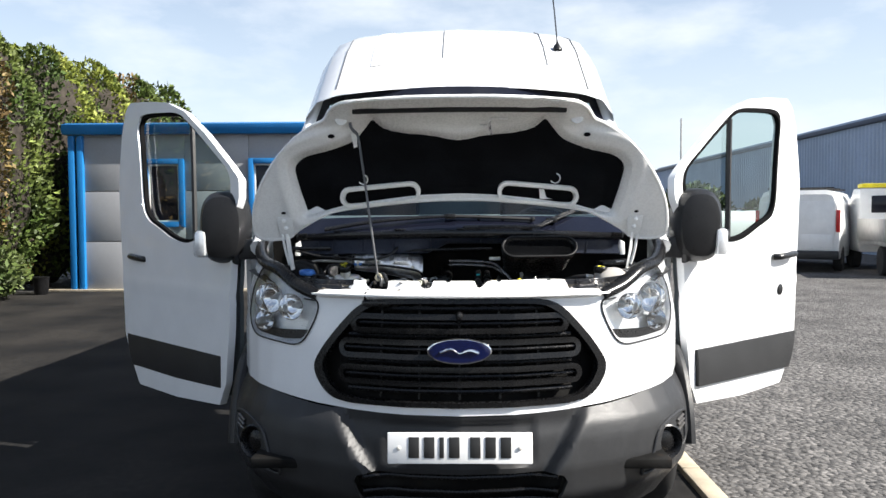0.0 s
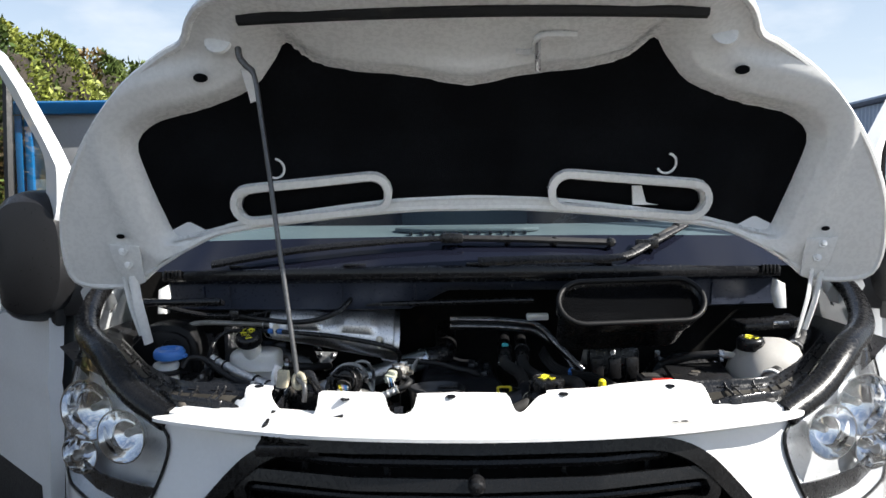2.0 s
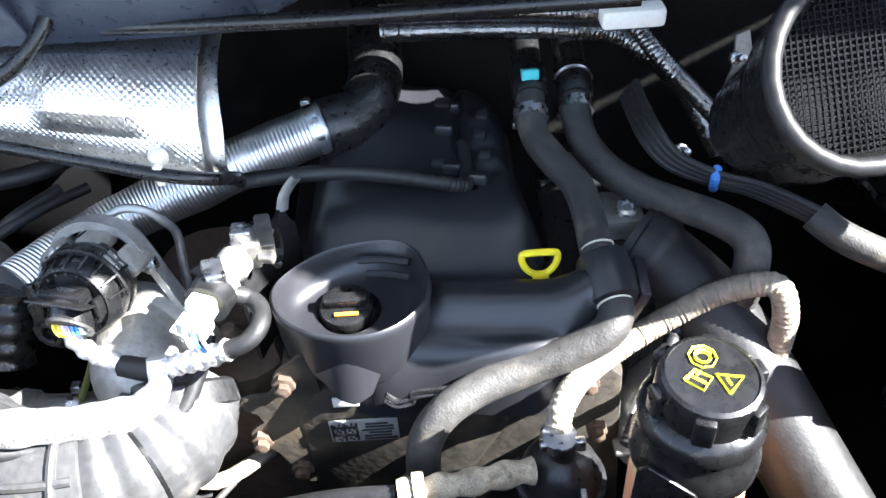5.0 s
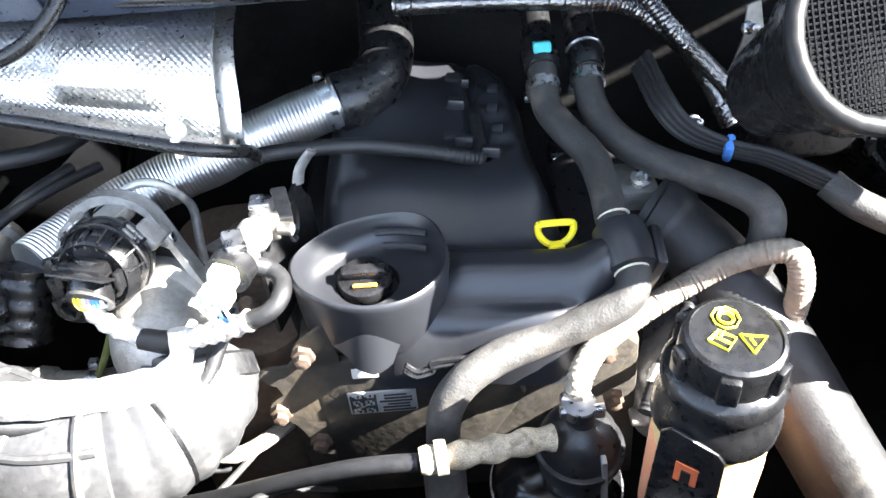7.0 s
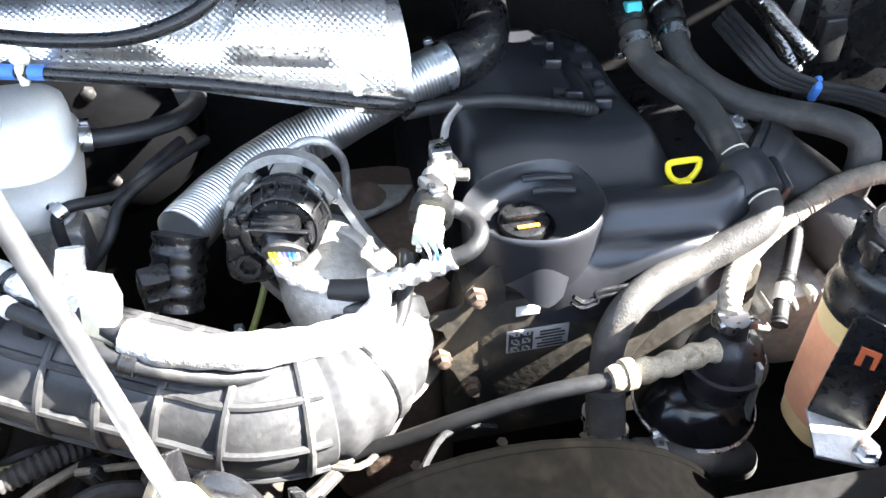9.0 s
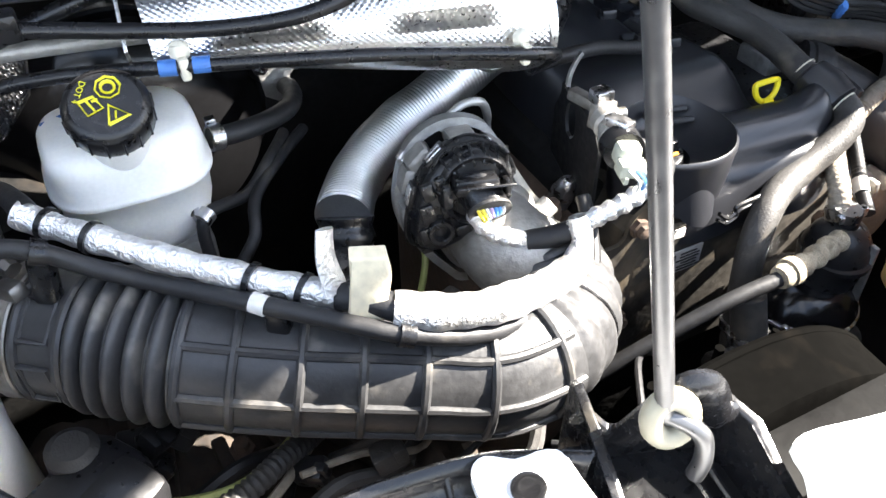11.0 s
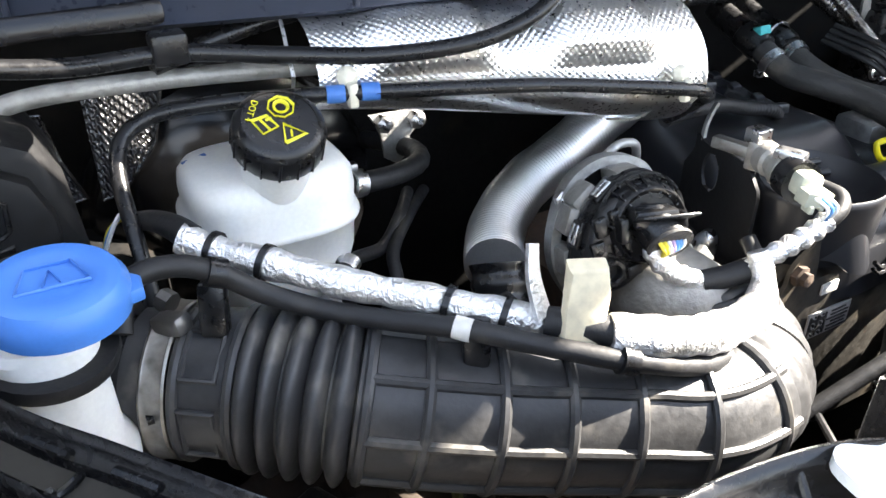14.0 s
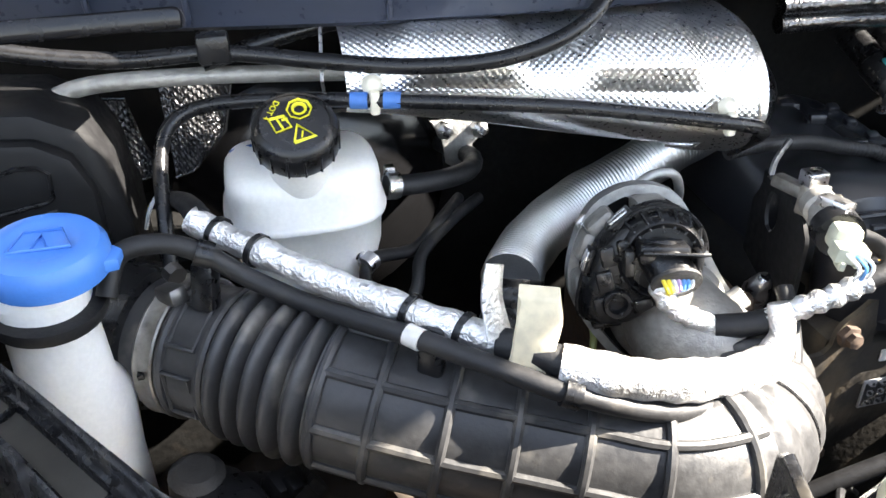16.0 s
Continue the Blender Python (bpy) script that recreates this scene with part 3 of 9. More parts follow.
for x0 in (-5.9, -3.92):
    bm = B()
    for c, s in (((x0 + 0.05, 14.9, 1.835), (0.10, 0.12, 1.27)), ((x0 + 0.73, 14.9, 1.835), (0.10, 0.12, 1.27)), ((x0 + 0.39, 14.9, 2.42), (0.58, 0.12, 0.10)), ((x0 + 0.39, 14.9, 1.25), (0.58, 0.12, 0.10))):
        rbox(bm, c, s, 0.01)
    w = part("window", bm, BLUE_TRIM, shop, "bright blue window frame")
    bm = B()
    rbox(bm, (x0 + 0.39, 14.93, 1.835), (0.58, 0.02, 1.08), 0.003)
    part("pane", bm, FRIT, w, "dark reflective pane")
    bm = B()
    for c, s in (((x0 + 0.115, 14.91, 1.835), (0.03, 0.03, 1.07)), ((x0 + 0.665, 14.91, 1.835), (0.03, 0.03, 1.07)), ((x0 + 0.39, 14.91, 2.355), (0.52, 0.03, 0.03)), ((x0 + 0.39, 14.91, 1.315), (0.52, 0.03, 0.03))):
        rbox(bm, c, s, 0.004)
    part("bead", bm, LABEL_W, w)
bm = B()
prism(bm, [(-7.35, 14.78, 2.92), (-7.35, 14.74, 2.98), (-7.35, 14.74, 3.10), (-7.35, 14.9, 3.14), (-7.35, 15.1, 3.10), (-7.35, 15.1, 2.92)], (9.45, 0, 0), 0.01)
part("eaves_trim", bm, BLUE_TRIM, shop)
for x in (-7.22, -7.06):
    bm = B()
    rbox(bm, (x, 14.89, 1.46), (0.12, 0.10, 2.9), 0.015)
    part("corner_post", bm, BLUE_TRIM, shop)
bm = B()
rbox(bm, (-2.6, 17.6, 3.02), (9.3, 5.2, 0.12), 0.01)
part("roof", bm, CLAD, shop)
bm = B()
rbox(bm, (-4, 14.86, 0.02), (7.6, 0.10, 0.06), 0.01)
part("base_kerb", bm, KERB, shop)
bm = B()
lathe(bm, [(0.10, 0), (0.12, 0.06), (0.14, 0.30), (0.15, 0.32), (0.13, 0.33)], (-7.55, 14.3, 0), seg=14)
solo("plant_pot", bm, BLACK, "dark plant pot beside the workshop corner", "pot")

# profiled steel shed
shed = thing("steel_shed", "long blue-grey profiled steel shed with a dark eaves flashing", "building", (17, 36, 0))
bm = B()
n = 150
ys = np.linspace(19, 58, n * 4 + 1)
prof = [(14.0 if (i // 2) % 2 else 13.955, y) for i, y in enumerate(ys)]
lo, hi = [bm.verts.new((x, y, 0.0)) for x, y in prof], [bm.verts.new((x, y, 4.45)) for x, y in prof]
for i in range(len(prof) - 1):
    bm.faces.new((lo[i], lo[i + 1], hi[i + 1], hi[i]))
part("profiled_wall", bm, BLUE_CLAD, shed, flat=True)
bm = B()
rbox(bm, (19, 38.5, 2.2), (9.9, 39, 4.4), 0.02)
part("inner_wall", bm, BLUE_CLAD, shed)
bm = B()
rbox(bm, (18.9, 38.5, 4.52), (10.1, 39.4, 0.16), 0.02)
part("eaves_flashing", bm, NAVY, shed)
bm = B()
rbox(bm, (18.9, 38.5, 4.66), (9.6, 39, 0.14), 0.02)
part("roof", bm, BLUE_CLAD, shed)
bm = B()
tube(bm, [(10.6, 39, -0.2), (10.6, 39, 6.0)], lambda k: 0.06 - 0.02 * k, 8, 2)
solo("pole", bm, POLE, "slim galvanised pole standing beside the shed", "pole")


def wheel(parent, c, r, w, name="wheel"):
    x, y, z = c
    bm = B()
    lathe(bm, [(r * 0.60, -w / 2), (r * 0.9, -w / 2), (r * 0.985, -w * 0.38), (r, -w * 0.2), (r, w * 0.2), (r * 0.985, w * 0.38), (r * 0.9, w / 2), (r * 0.6, w / 2)], c, (1, 0, 0), 36)
    t = part(name, bm, TYRE, parent, "black rubber tyre on a silver wheel")
    bm = B()
    for s in (-1, 1):
        lathe(bm, [(r * 0.1, w * 0.30), (r * 0.14, w * 0.36), (r * 0.45, w * 0.34), (r * 0.52, w * 0.46), (r * 0.61, w * 0.48), (r * 0.61, w * 0.3)], c, (s, 0, 0), 24)
    part("rim", bm, RIM, t)
    for k in range(5):
        a = k * 2 * math.pi / 5
        bm = B()
        lathe(bm, [(0.012, 0), (0.012, 0.012), (0.006, 0.016)], (x, y + 0.5 * r * 0.5 * math.cos(a), z + 0.5 * r * 0.5 * math.sin(a)), (1 if x > 0 else -1, 0, 0), 6)
        part("wheel_nut", bm, STEEL, t)
    return t


def far_van(x, y, yaw, h=1.95):
    """A parked white panel van, seen from behind."""
    t = thing("parked_van", "white panel van parked in the yard, rear doors shut", "van", (0, 0, 0))
    w, ln = 0.92, 4.7
    bm = B()
    st = []
    for k, (yy, top) in enumerate(((0, h - 0.10), (0.06, h), (3.0, h), (3.35, h - 0.1), (3.9, 1.15), (4.6, 0.95), (4.7, 0.7))):
        sec = [(-w * 0.97, 0.32), (-w, 0.6), (-w, 1.05), (-w * 0.93, top - 0.22), (-w * 0.84, top - 0.05), (-w * 0.7, top), (w * 0.7, top), (w * 0.84, top - 0.05), (w * 0.93, top - 0.22), (w, 1.05), (w, 0.6), (w * 0.97, 0.32)]
        if top < 1.3:
            sec = [(a, min(b, top)) for a, b in sec]
        st.append([bm.verts.new((a, yy, b)) for a, b in sec])
    for a, b in zip(st, st[1:]):
        for i in range(len(a)):
            bm.faces.new((a[i], a[(i + 1) % len(a)], b[(i + 1) % len(a)], b[i]))
    bm.faces.new(st[0])
    bm.faces.new(st[-1])
    part("body", bm, FARWHITE, t, sharp=25)
    for s in (-1, 1):
        bm = B()
        rbox(bm, (s * 0.43, -0.012, 1.06), (0.80, 0.02, 1.25), 0.01)
        d = part("rear_door", bm, FARWHITE, t)
        bm = B()
        rbox(bm, (s * 0.43, -0.028, 0.72), (0.66, 0.012, 0.36), 0.01)
        part("door_pressing", bm, FARWHITE, d)
        bm = B()
        rbox(bm, (s * 0.89, -0.005, 1.22), (0.09, 0.07, 0.52), 0.015)
        part("tail_lamp", bm, TAILRED, t, "tall red tail lamp")
        for yy in (0.85, 3.85):
            wheel(t, (s * 0.82, yy, 0.32), 0.32, 0.2)
        bm = B()
        rbox(bm, (s * 0.9, 3.05, 1.35), (0.04, 0.8, 0.45), 0.02)
        part("side_window", bm, FRIT, t)
    bm = B()
    rbox(bm, (0, -0.04, 0.42), (1.84, 0.14, 0.2), 0.03)
    part("bumper", bm, TRIM, t)
    for yy in (0.5, 1.7, 2.8):
        bm = B()
        rbox(bm, (0, yy, h + 0.06), (1.5, 0.05, 0.04), 0.01)
        part("roof_bar", bm, BLACK, t)
    t.matrix_basis = pose(x, y, 0, 0, 0, yaw)
    return t


def unlock(t):
    for o in t.children_recursive:
        o.matrix_parent_inverse = Matrix()


v1 = far_van(8.03, 19.4, -31)
unlock(v1)
v2 = far_van(9.9, 24.5, 96, 1.5)
unlock(v2)
tagged(v2, "white van parked further back in the yard")

tipper = thing("flatbed_truck", "white flatbed truck with a bare alloy tailboard", "truck", (0, 0, 0))
bm = B()
rbox(bm, (0, 0.0, 1.02), (1.95, 0.05, 0.55), 0.01)
tb = part("tailboard", bm, FARGREY, tipper, "bare alloy tailboard")
for x in (-0.6, 0.6):
    bm = B()
    rbox(bm, (x, -0.035, 1.02), (0.05, 0.03, 0.5), 0.005)
    part("latch", bm, STEEL, tb)
for s in (-1, 1):
    bm = B()
    rbox(bm, (s * 0.96, 1.4, 1.02), (0.05, 2.8, 0.5), 0.01)
    part("side_board", bm, FARGREY, tipper)
    bm = B()
    rbox(bm, (s * 0.72, 0.02, 0.62), (0.4, 0.08, 0.13), 0.015)
    part("tail_lamp", bm, TAILRED, tipper)
    wheel(tipper, (s * 0.78, 1.0, 0.34), 0.34, 0.22)
    wheel(tipper, (s * 0.78, 4.0, 0.34), 0.34, 0.22)
bm = B()
rbox(bm, (0, 1.4, 0.72), (1.9, 2.8, 0.1), 0.01)
part("bed", bm, FARGREY, tipper)
bm = B()
prism(bm, [(-0.92, 2.9, 0.45), (-0.92, 2.9, 2.0), (-0.92, 3.6, 2.02), (-0.92, 4.3, 1.35), (-0.92, 4.9, 1.1), (-0.92, 4.95, 0.45)], (1.84, 0, 0), 0.06)
cb = part("cab", bm, FARWHITE, tipper)
bm = B()
rbox(bm, (0, 2.89, 1.62), (1.3, 0.03, 0.42), 0.02)
part("rear_window", bm, FRIT, cb)
bm = B()
rbox(bm, (0, 0.02, 0.72), (1.9, 0.1, 0.12), 0.01)
part("rear_beam", bm, FARWHITE, tipper)
bm = B()
rbox(bm, (0, 3.2, 2.08), (1.7, 0.5, 0.1), 0.02)
part("roof_beacon_bar", bm, YEL_ROOF, tipper, "yellow bar on the cab roof")
tipper.matrix_basis = pose(10.0, 17.0, 0, 0, 0, -14)
unlock(tipper)

# ---- the van ----
van = thing("panel_van", "white high-roof panel van, bonnet up and front doors open", "van", (0, 5.9, 0))
PX = [0, 0.2, 0.4, 0.55, 0.65, 0.75, 0.83, 0.90, 0.95, 0.98, 1.0, 1.0]
PY = [2.905, 2.925, 2.99, 3.065, 3.13, 3.21, 3.30, 3.42, 3.56, 3.72, 3.85, 4.0]
PS = np.concatenate([[0], np.cumsum(np.hypot(np.diff(PX), np.diff(PY)))])


def front(u, z, off=0.0):
    """The van's nose: arc length u from its middle, height z."""
    a = abs(u)
    x, y = float(np.interp(a, PS, PX)), float(np.interp(a, PS, PY))
    w = max(0.0, 1 - a / 1.3)
    y += (max(0.0, z - 0.72) * 0.16) * w + 0.25 * max(0, z - 1.02) ** 1.3 * w - off
    x -= 0.18 * max(0.0, z - 0.9) ** 1.5 * (1 - w) * 2
    return Vector((math.copysign(x, u), y, z))


END = float(PS[-1])


def us(x):
    return float(np.interp(x, PX[:11], PS[:11]))


head_o = smooth2([(us(0.555), 1.045), (us(0.575), 0.95), (us(0.63), 0.882), (us(0.74), 0.882), (us(0.86), 0.90), (us(0.90), 0.98), (us(0.895), 1.09), (us(0.85), 1.17), (us(0.76), 1.145), (us(0.65), 1.085)], 5)
gr = smooth2(mirror2([(0, 1.068), (us(0.25), 1.067), (us(0.36), 1.05), (us(0.44), 0.98), (us(0.535), 0.855), (us(0.55), 0.79), (us(0.50), 0.715), (us(0.42), 0.688), (us(0.2), 0.684), (0, 0.684)]), 5)
fas = mirror2([(0, 1.082), (us(0.35), 1.084), (us(0.5), 1.072), (us(0.57), 1.07), (us(0.66), 1.11), (us(0.76), 1.17), (us(0.85), 1.195), (us(0.93), 1.235), (us(0.98), 1.28), (END, 1.33), (END, 0.88), (END - 0.12, 0.86), (END - 0.26, 0.80), (END - 0.38, 0.73), (us(0.90), 0.70), (us(0.75), 0.685), (us(0.55), 0.665), (us(0.3), 0.652), (0, 0.65)])
headl = [(-u, z) for u, z in head_o]
bm = B()
sheet(bm, fas, lambda u, z: front(u, z), 0.022, [gr, head_o, headl], 0.012)
part("front_wing_panel", bm, WHITE, van, "white painted nose and wings")

# grille
bm = B()
gin = [(u * 0.945, 0.877 + (z - 0.877) * 0.925) for u, z in gr]
sheet(bm, [(u * 1.012, 0.877 + (z - 0.877) * 1.02) for u, z in gr], lambda u, z: front(u, z, 0.010), 0.012, [gin], 0.03)
grille = part("grille", bm, GRILLE, van, "black plastic radiator grille")
# dark sheet giving the shade behind the grille openings
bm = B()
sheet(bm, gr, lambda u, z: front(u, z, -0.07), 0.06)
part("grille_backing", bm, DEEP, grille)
for z, hw, hh in ((0.980, 0.425, 0.036), (0.886, 0.475, 0.036), (0.790, 0.478, 0.036)):
    bm = B()
    o = [(u, v) for u, v in stadium(0, z, hw, hh)]
    i = [(u, v) for u, v in stadium(0, z, hw - 0.022, hh - 0.020)]
    sheet(bm, o, lambda u, v: front(u, v, 0.004 + 0.004 * math.sin(v * 40)), 0.008, [i], 0.03)
    part("grille_loop", bm, GRILLE, grille)
    bm = B()
    tube(bm, [front(u, z, -0.012) for u in np.linspace(-hw + 0.03, hw - 0.03, 12)], 0.007, 8, 2)
    part("grille_slat", bm, GRILLE, grille)
for z in (1.033, 0.933, 0.838, 0.735):
    bm = B()
    w = 0.33 if z > 1 else 0.43
    tube(bm, [front(u, z, -0.02) for u in np.linspace(-w, w, 12)], 0.009, 8, 2)
    part("grille_slat", bm, GRILLE, grille)
for u in (-0.3, -0.15, 0, 0.15, 0.3):
    bm = B()
    tube(bm, [front(u, z, -0.045) for z in (0.70, 0.88, 1.05)], 0.006, 6, 2)
    part("grille_rib", bm, GRILLE, grille)
bm = B()
lathe(bm, [(0.014, 0), (0.014, 0.018), (0.009, 0.026), (0.002, 0.028)], (0, 2.945, 1.012), (0, -1, 0), 16)
part("grille_knob", bm, BLACK, grille)


def ell(a, b, y, n=36):
    return [(a * math.cos(2 * math.pi * k / n), y, 0.888 + b * math.sin(2 * math.pi * k / n)) for k in range(n)]


bm = B()
prism(bm, ell(0.118, 0.047, 2.925), (0, -0.024, 0), 0.004)
badge = part("badge", bm, CHROME, van, "oval chrome-rimmed blue badge")
bm = B()
prism(bm, ell(0.112, 0.042, 2.903), (0, -0.006, 0), 0.002)
part("badge_field", bm, BADGE_BLUE, badge)
bm = B()
tube(bm, [(-0.07, 2.895, 0.885), (-0.03, 2.894, 0.897), (0.0, 2.894, 0.882), (0.035, 2.894, 0.893), (0.07, 2.895, 0.884)], lambda k: 0.004 + 0.0015 * math.sin(k * 9), 6, 6, flat=0.5)
part("badge_flourish", bm, CHROME, badge)

# bumper


def bump(u, z, off=0.0):
    a = abs(u)
    p = front(u, 0.7)
    prof = float(np.interp(z, [0.20, 0.28, 0.36, 0.46, 0.56, 0.64, 0.70], [0.07, 0.02, -0.03, -0.045, -0.035, -0.012, 0.006]))
    edge_u = float(np.interp(z, [0.30, 0.38, 0.62, 0.66], [0.26, 0.28, 0.44, 0.47]))
    k = min(1.0, max(0.0, (a - edge_u + 0.012) / 0.045))
    side = 0.024 - 0.058 * k * k * (3 - 2 * k) + 0.018 * min(1.0, max(0.0, (a - 0.75) / 0.35))
    notch = min(1.0, max(0.0, (0.285 - a) / 0.02))
    side += 0.012 * notch * float(np.interp(z, [0.46, 0.48, 0.62, 0.635], [0, 1, 1, 0]))
    side *= float(np.interp(z, [0.24, 0.34, 0.61, 0.685], [0.2, 1, 1, 0.0]))
    nx = p.x * 0.9 if a > 0.6 else 0.3 * p.x
    d = Vector((nx, -1.0, 0)).normalized() if a < 1.0 else Vector((math.copysign(1, u), -0.4, 0)).normalized()
    return Vector((p.x, p.y, z)) + d * (-prof - side + off)


low = [(u, z) for u, z in mirror2([(0, 0.440), (0.36, 0.440), (0.40, 0.42), (0.36, 0.32), (0.30, 0.305), (0, 0.30)])]
fog = [(us(0.79) + 0.066 * math.cos(a), 0.475 + 0.066 * math.sin(a)) for a in (2 * math.pi * k / 20 for k in range(20))]
fogl = [(-u, z) for u, z in fog]
bum = mirror2([(0, 0.648), (us(0.3), 0.650), (us(0.55), 0.663), (us(0.75), 0.683), (us(0.9), 0.698), (END - 0.36, 0.725), (END - 0.34, 0.6), (END - 0.38, 0.45), (END - 0.42, 0.30), (us(0.9), 0.24), (us(0.6), 0.215), (0, 0.21)])
bm = B()
sheet(bm, bum, bump, 0.016, [low, fog, fogl], 0.012)
bumper = part("front_bumper", bm, TRIM, van, "dark grey textured plastic front bumper")
# dark sheet for the shade behind the lower opening
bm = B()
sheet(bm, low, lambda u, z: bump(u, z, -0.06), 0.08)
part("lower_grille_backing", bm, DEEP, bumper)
for z in (0.425, 0.37, 0.335):
    bm = B()
    tube(bm, [bump(u, z, -0.015) for u in np.linspace(-0.36, 0.36, 9)], 0.008, 8, 2)
    part("lower_grille_bar", bm, GRILLE, bumper)
for s in (-1, 1):
    c, out = bump(s * us(0.79), 0.475, -0.035), Vector((s * 0.45, -1, 0)).normalized()
    bm = B()
    lathe(bm, [(0.060, -0.02), (0.064, 0.02), (0.072, 0.038), (0.066, 0.043), (0.056, 0.03), (0.050, 0.008)], c, out, 32)
    f = part("fog_lamp_surround", bm, BLACK, bumper)
    bm = B()
    lathe(bm, [(0.048, 0.008), (0.044, 0.022), (0.026, 0.030), (0.002, 0.032)], c, out, 28)
    part("fog_lamp_insert", bm, GRILLE, bumper)
    bm = B()
    fz = [(0.66, 0.385), (0.665, 0.41), (0.70, 0.45), (0.735, 0.53), (0.80, 0.565), (0.865, 0.57), (0.885, 0.55), (0.875, 0.49), (0.86, 0.44), (0.80, 0.405), (0.70, 0.385)]
    loop = [bump(s * us(x), z, 0.004) for x, z in fz]
    tube(bm, loop + [loop[0]], 0.007, 8, 5, False)
    part("fog_lamp_frame", bm, TRIM, bumper, "raised edge round the fog lamp")
    for q in range(3):
        bm = B()
        tube(bm, [bump(s * us(0.845), 0.505 + 0.018 * q, 0.006), bump(s * us(0.868), 0.515 + 0.018 * q, 0.006)], 0.006, 6, 2)
        part("fog_lamp_rib", bm, DARKSTEEL, bumper)
bm = B()
rbox(bm, (0, 2.868, 0.545), (0.52, 0.008, 0.111), 0.003, turn(-7))
plate = part("number_plate", bm, PANEL_WHITE, van, "white number plate with dark unreadable bars")
PM = Matrix.Translation((0, 2.868, 0.545)) @ turn(-7)
for k, x in enumerate((-0.165, -0.11, -0.065, -0.02, 0.055, 0.11, 0.165)):
    bm = B()
    rbox(bm, PM @ V(x, -0.0055, 0.002), (0.038 if k != 2 else 0.016, 0.003, 0.074), 0.001, turn(-7))
    part("plate_bar", bm, PRINT, plate)
for x in (-0.22, 0.215):
    bm = B()
    lathe(bm, [(0.008, 0), (0.008, 0.004), (0.004, 0.006)], PM @ V(x, -0.004, 0), (0, -1, 0), 12)
    part("plate_screw", bm, LABEL_W, plate)

# headlamps
for s in (-1, 1):
    ho = [(s * u, z) for u, z in head_o]
    cx = s * us(0.72)
    bm = B()
    sheet(bm, ho, lambda u, z: front(u, z, 0.006 + 0.03 * max(0, 1 - ((u - cx) / 0.22) ** 2) * max(0, 1 - ((z - 1.02) / 0.17) ** 2)), 0.016)
    lens = part("headlamp", bm, LENS, van, "clear-lensed headlamp with chrome reflectors")
    lens.visible_shadow = False
    bm = B()
    sheet(bm, ho, lambda u, z: front(u, z, -0.075 * min(1.0, math.dist(nearest([ho], u, z), (u, z)) / 0.028)), 0.011)
    part("lamp_bowl", bm, BOWL, lens)
    for (uu, zz, r, ang) in ((0.78, 1.045, 0.060, 0.25), (0.665, 1.02, 0.050, 0.0), (0.79, 0.955, 0.040, 0.2)):
        c = front(s * us(uu), zz, -0.065)
        ax = Vector((s * 0.25, -1, 0)).normalized()
        bm = B()
        lathe(bm, [(0.006, -0.004), (r * 0.62, 0.004), (r * 1.02, 0.048), (r * 1.06, 0.050), (r, 0.050), (r * 0.86, 0.026), (r * 0.55, 0.010), (0.006, 0.002)], c, ax, 28)
        part("reflector", bm, CHROME, lens)
        bm = B()
        lathe(bm, [(0.008, 0), (0.008, 0.028), (0.004, 0.034)], c, ax, 12)
        part("bulb", bm, ALU, lens)
    bm = B()
    loop = [front(u, z, 0.004) for u, z in ho]
    tube(bm, loop + [loop[0]], 0.0032, 6, 1)
    part("lamp_seal", bm, BLACK, lens)
    bm = B()
    sheet(bm, [(s * u, z) for u, z in ((us(0.585), 0.935), (us(0.60), 0.90), (us(0.70), 0.89), (us(0.86), 0.905), (us(0.890), 0.940), (us(0.75), 0.925), (us(0.66), 0.930))], lambda u, z: front(u, z, -0.03), 0.03, (), 0.006)
    part("lamp_bezel", bm, BLACK, lens)
    bm = B()
    tube(bm, [front(s * us(a), z, -0.006) + V(0, 0.0, 0.004) for a, z in ((0.56, 1.07), (0.66, 1.105), (0.76, 1.16), (0.86, 1.185), (0.93, 1.225), (0.965, 1.26), (0.985, 1.275))], 0.027, 12, 6, flat=0.75)
    part("lamp_gasket", bm, GRILLE, van, "glossy black seal above the headlamp")

# wheels and arches
for s in (-1, 1):
    for y in (3.92, 7.67):
        wheel(van, (s * 0.86, y, 0.35), 0.35, 0.235, "road_wheel")
    bm = B()
    tube(bm, [(s * 0.985, 3.92 + 0.45 * math.cos(a), 0.35 + 0.45 * math.sin(a)) for a in np.linspace(0.1, 3.05, 12)], 0.035, 8, 3, flat=0.7)
    part("wheel_arch_trim", bm, TRIM, van)

# body: loft of cross-sections


def section(zc, full=True):
    h = [(0, zc), (0.35, zc - 0.010), (0.64, zc - 0.028), (0.765, zc - 0.065), (0.825, zc - 0.14), (0.838, zc - 0.22), (0.846, zc - 0.30)]
    if full:
        h += [(0.88, 1.98), (0.92, 1.62), (0.985, 1.35), (1.0, 1.0), (0.995, 0.62), (0.97, 0.42)]
    return h


def loft(bm, stations, close=False):
    rows = [[bm.verts.new(p) for p in st] for st in stations]
    for a, b in zip(rows, rows[1:]):
        for i in range(len(a) - (0 if close else 1)):
            bm.faces.new((a[i], a[(i + 1) % len(a)], b[(i + 1) % len(a)], b[i]))
    return rows


def mirrored(h, y):
    return [(-x, y(x) if callable(y) else y, z) for x, z in reversed(h)][:-1] + [(x, y(x) if callable(y) else y, z) for x, z in h]


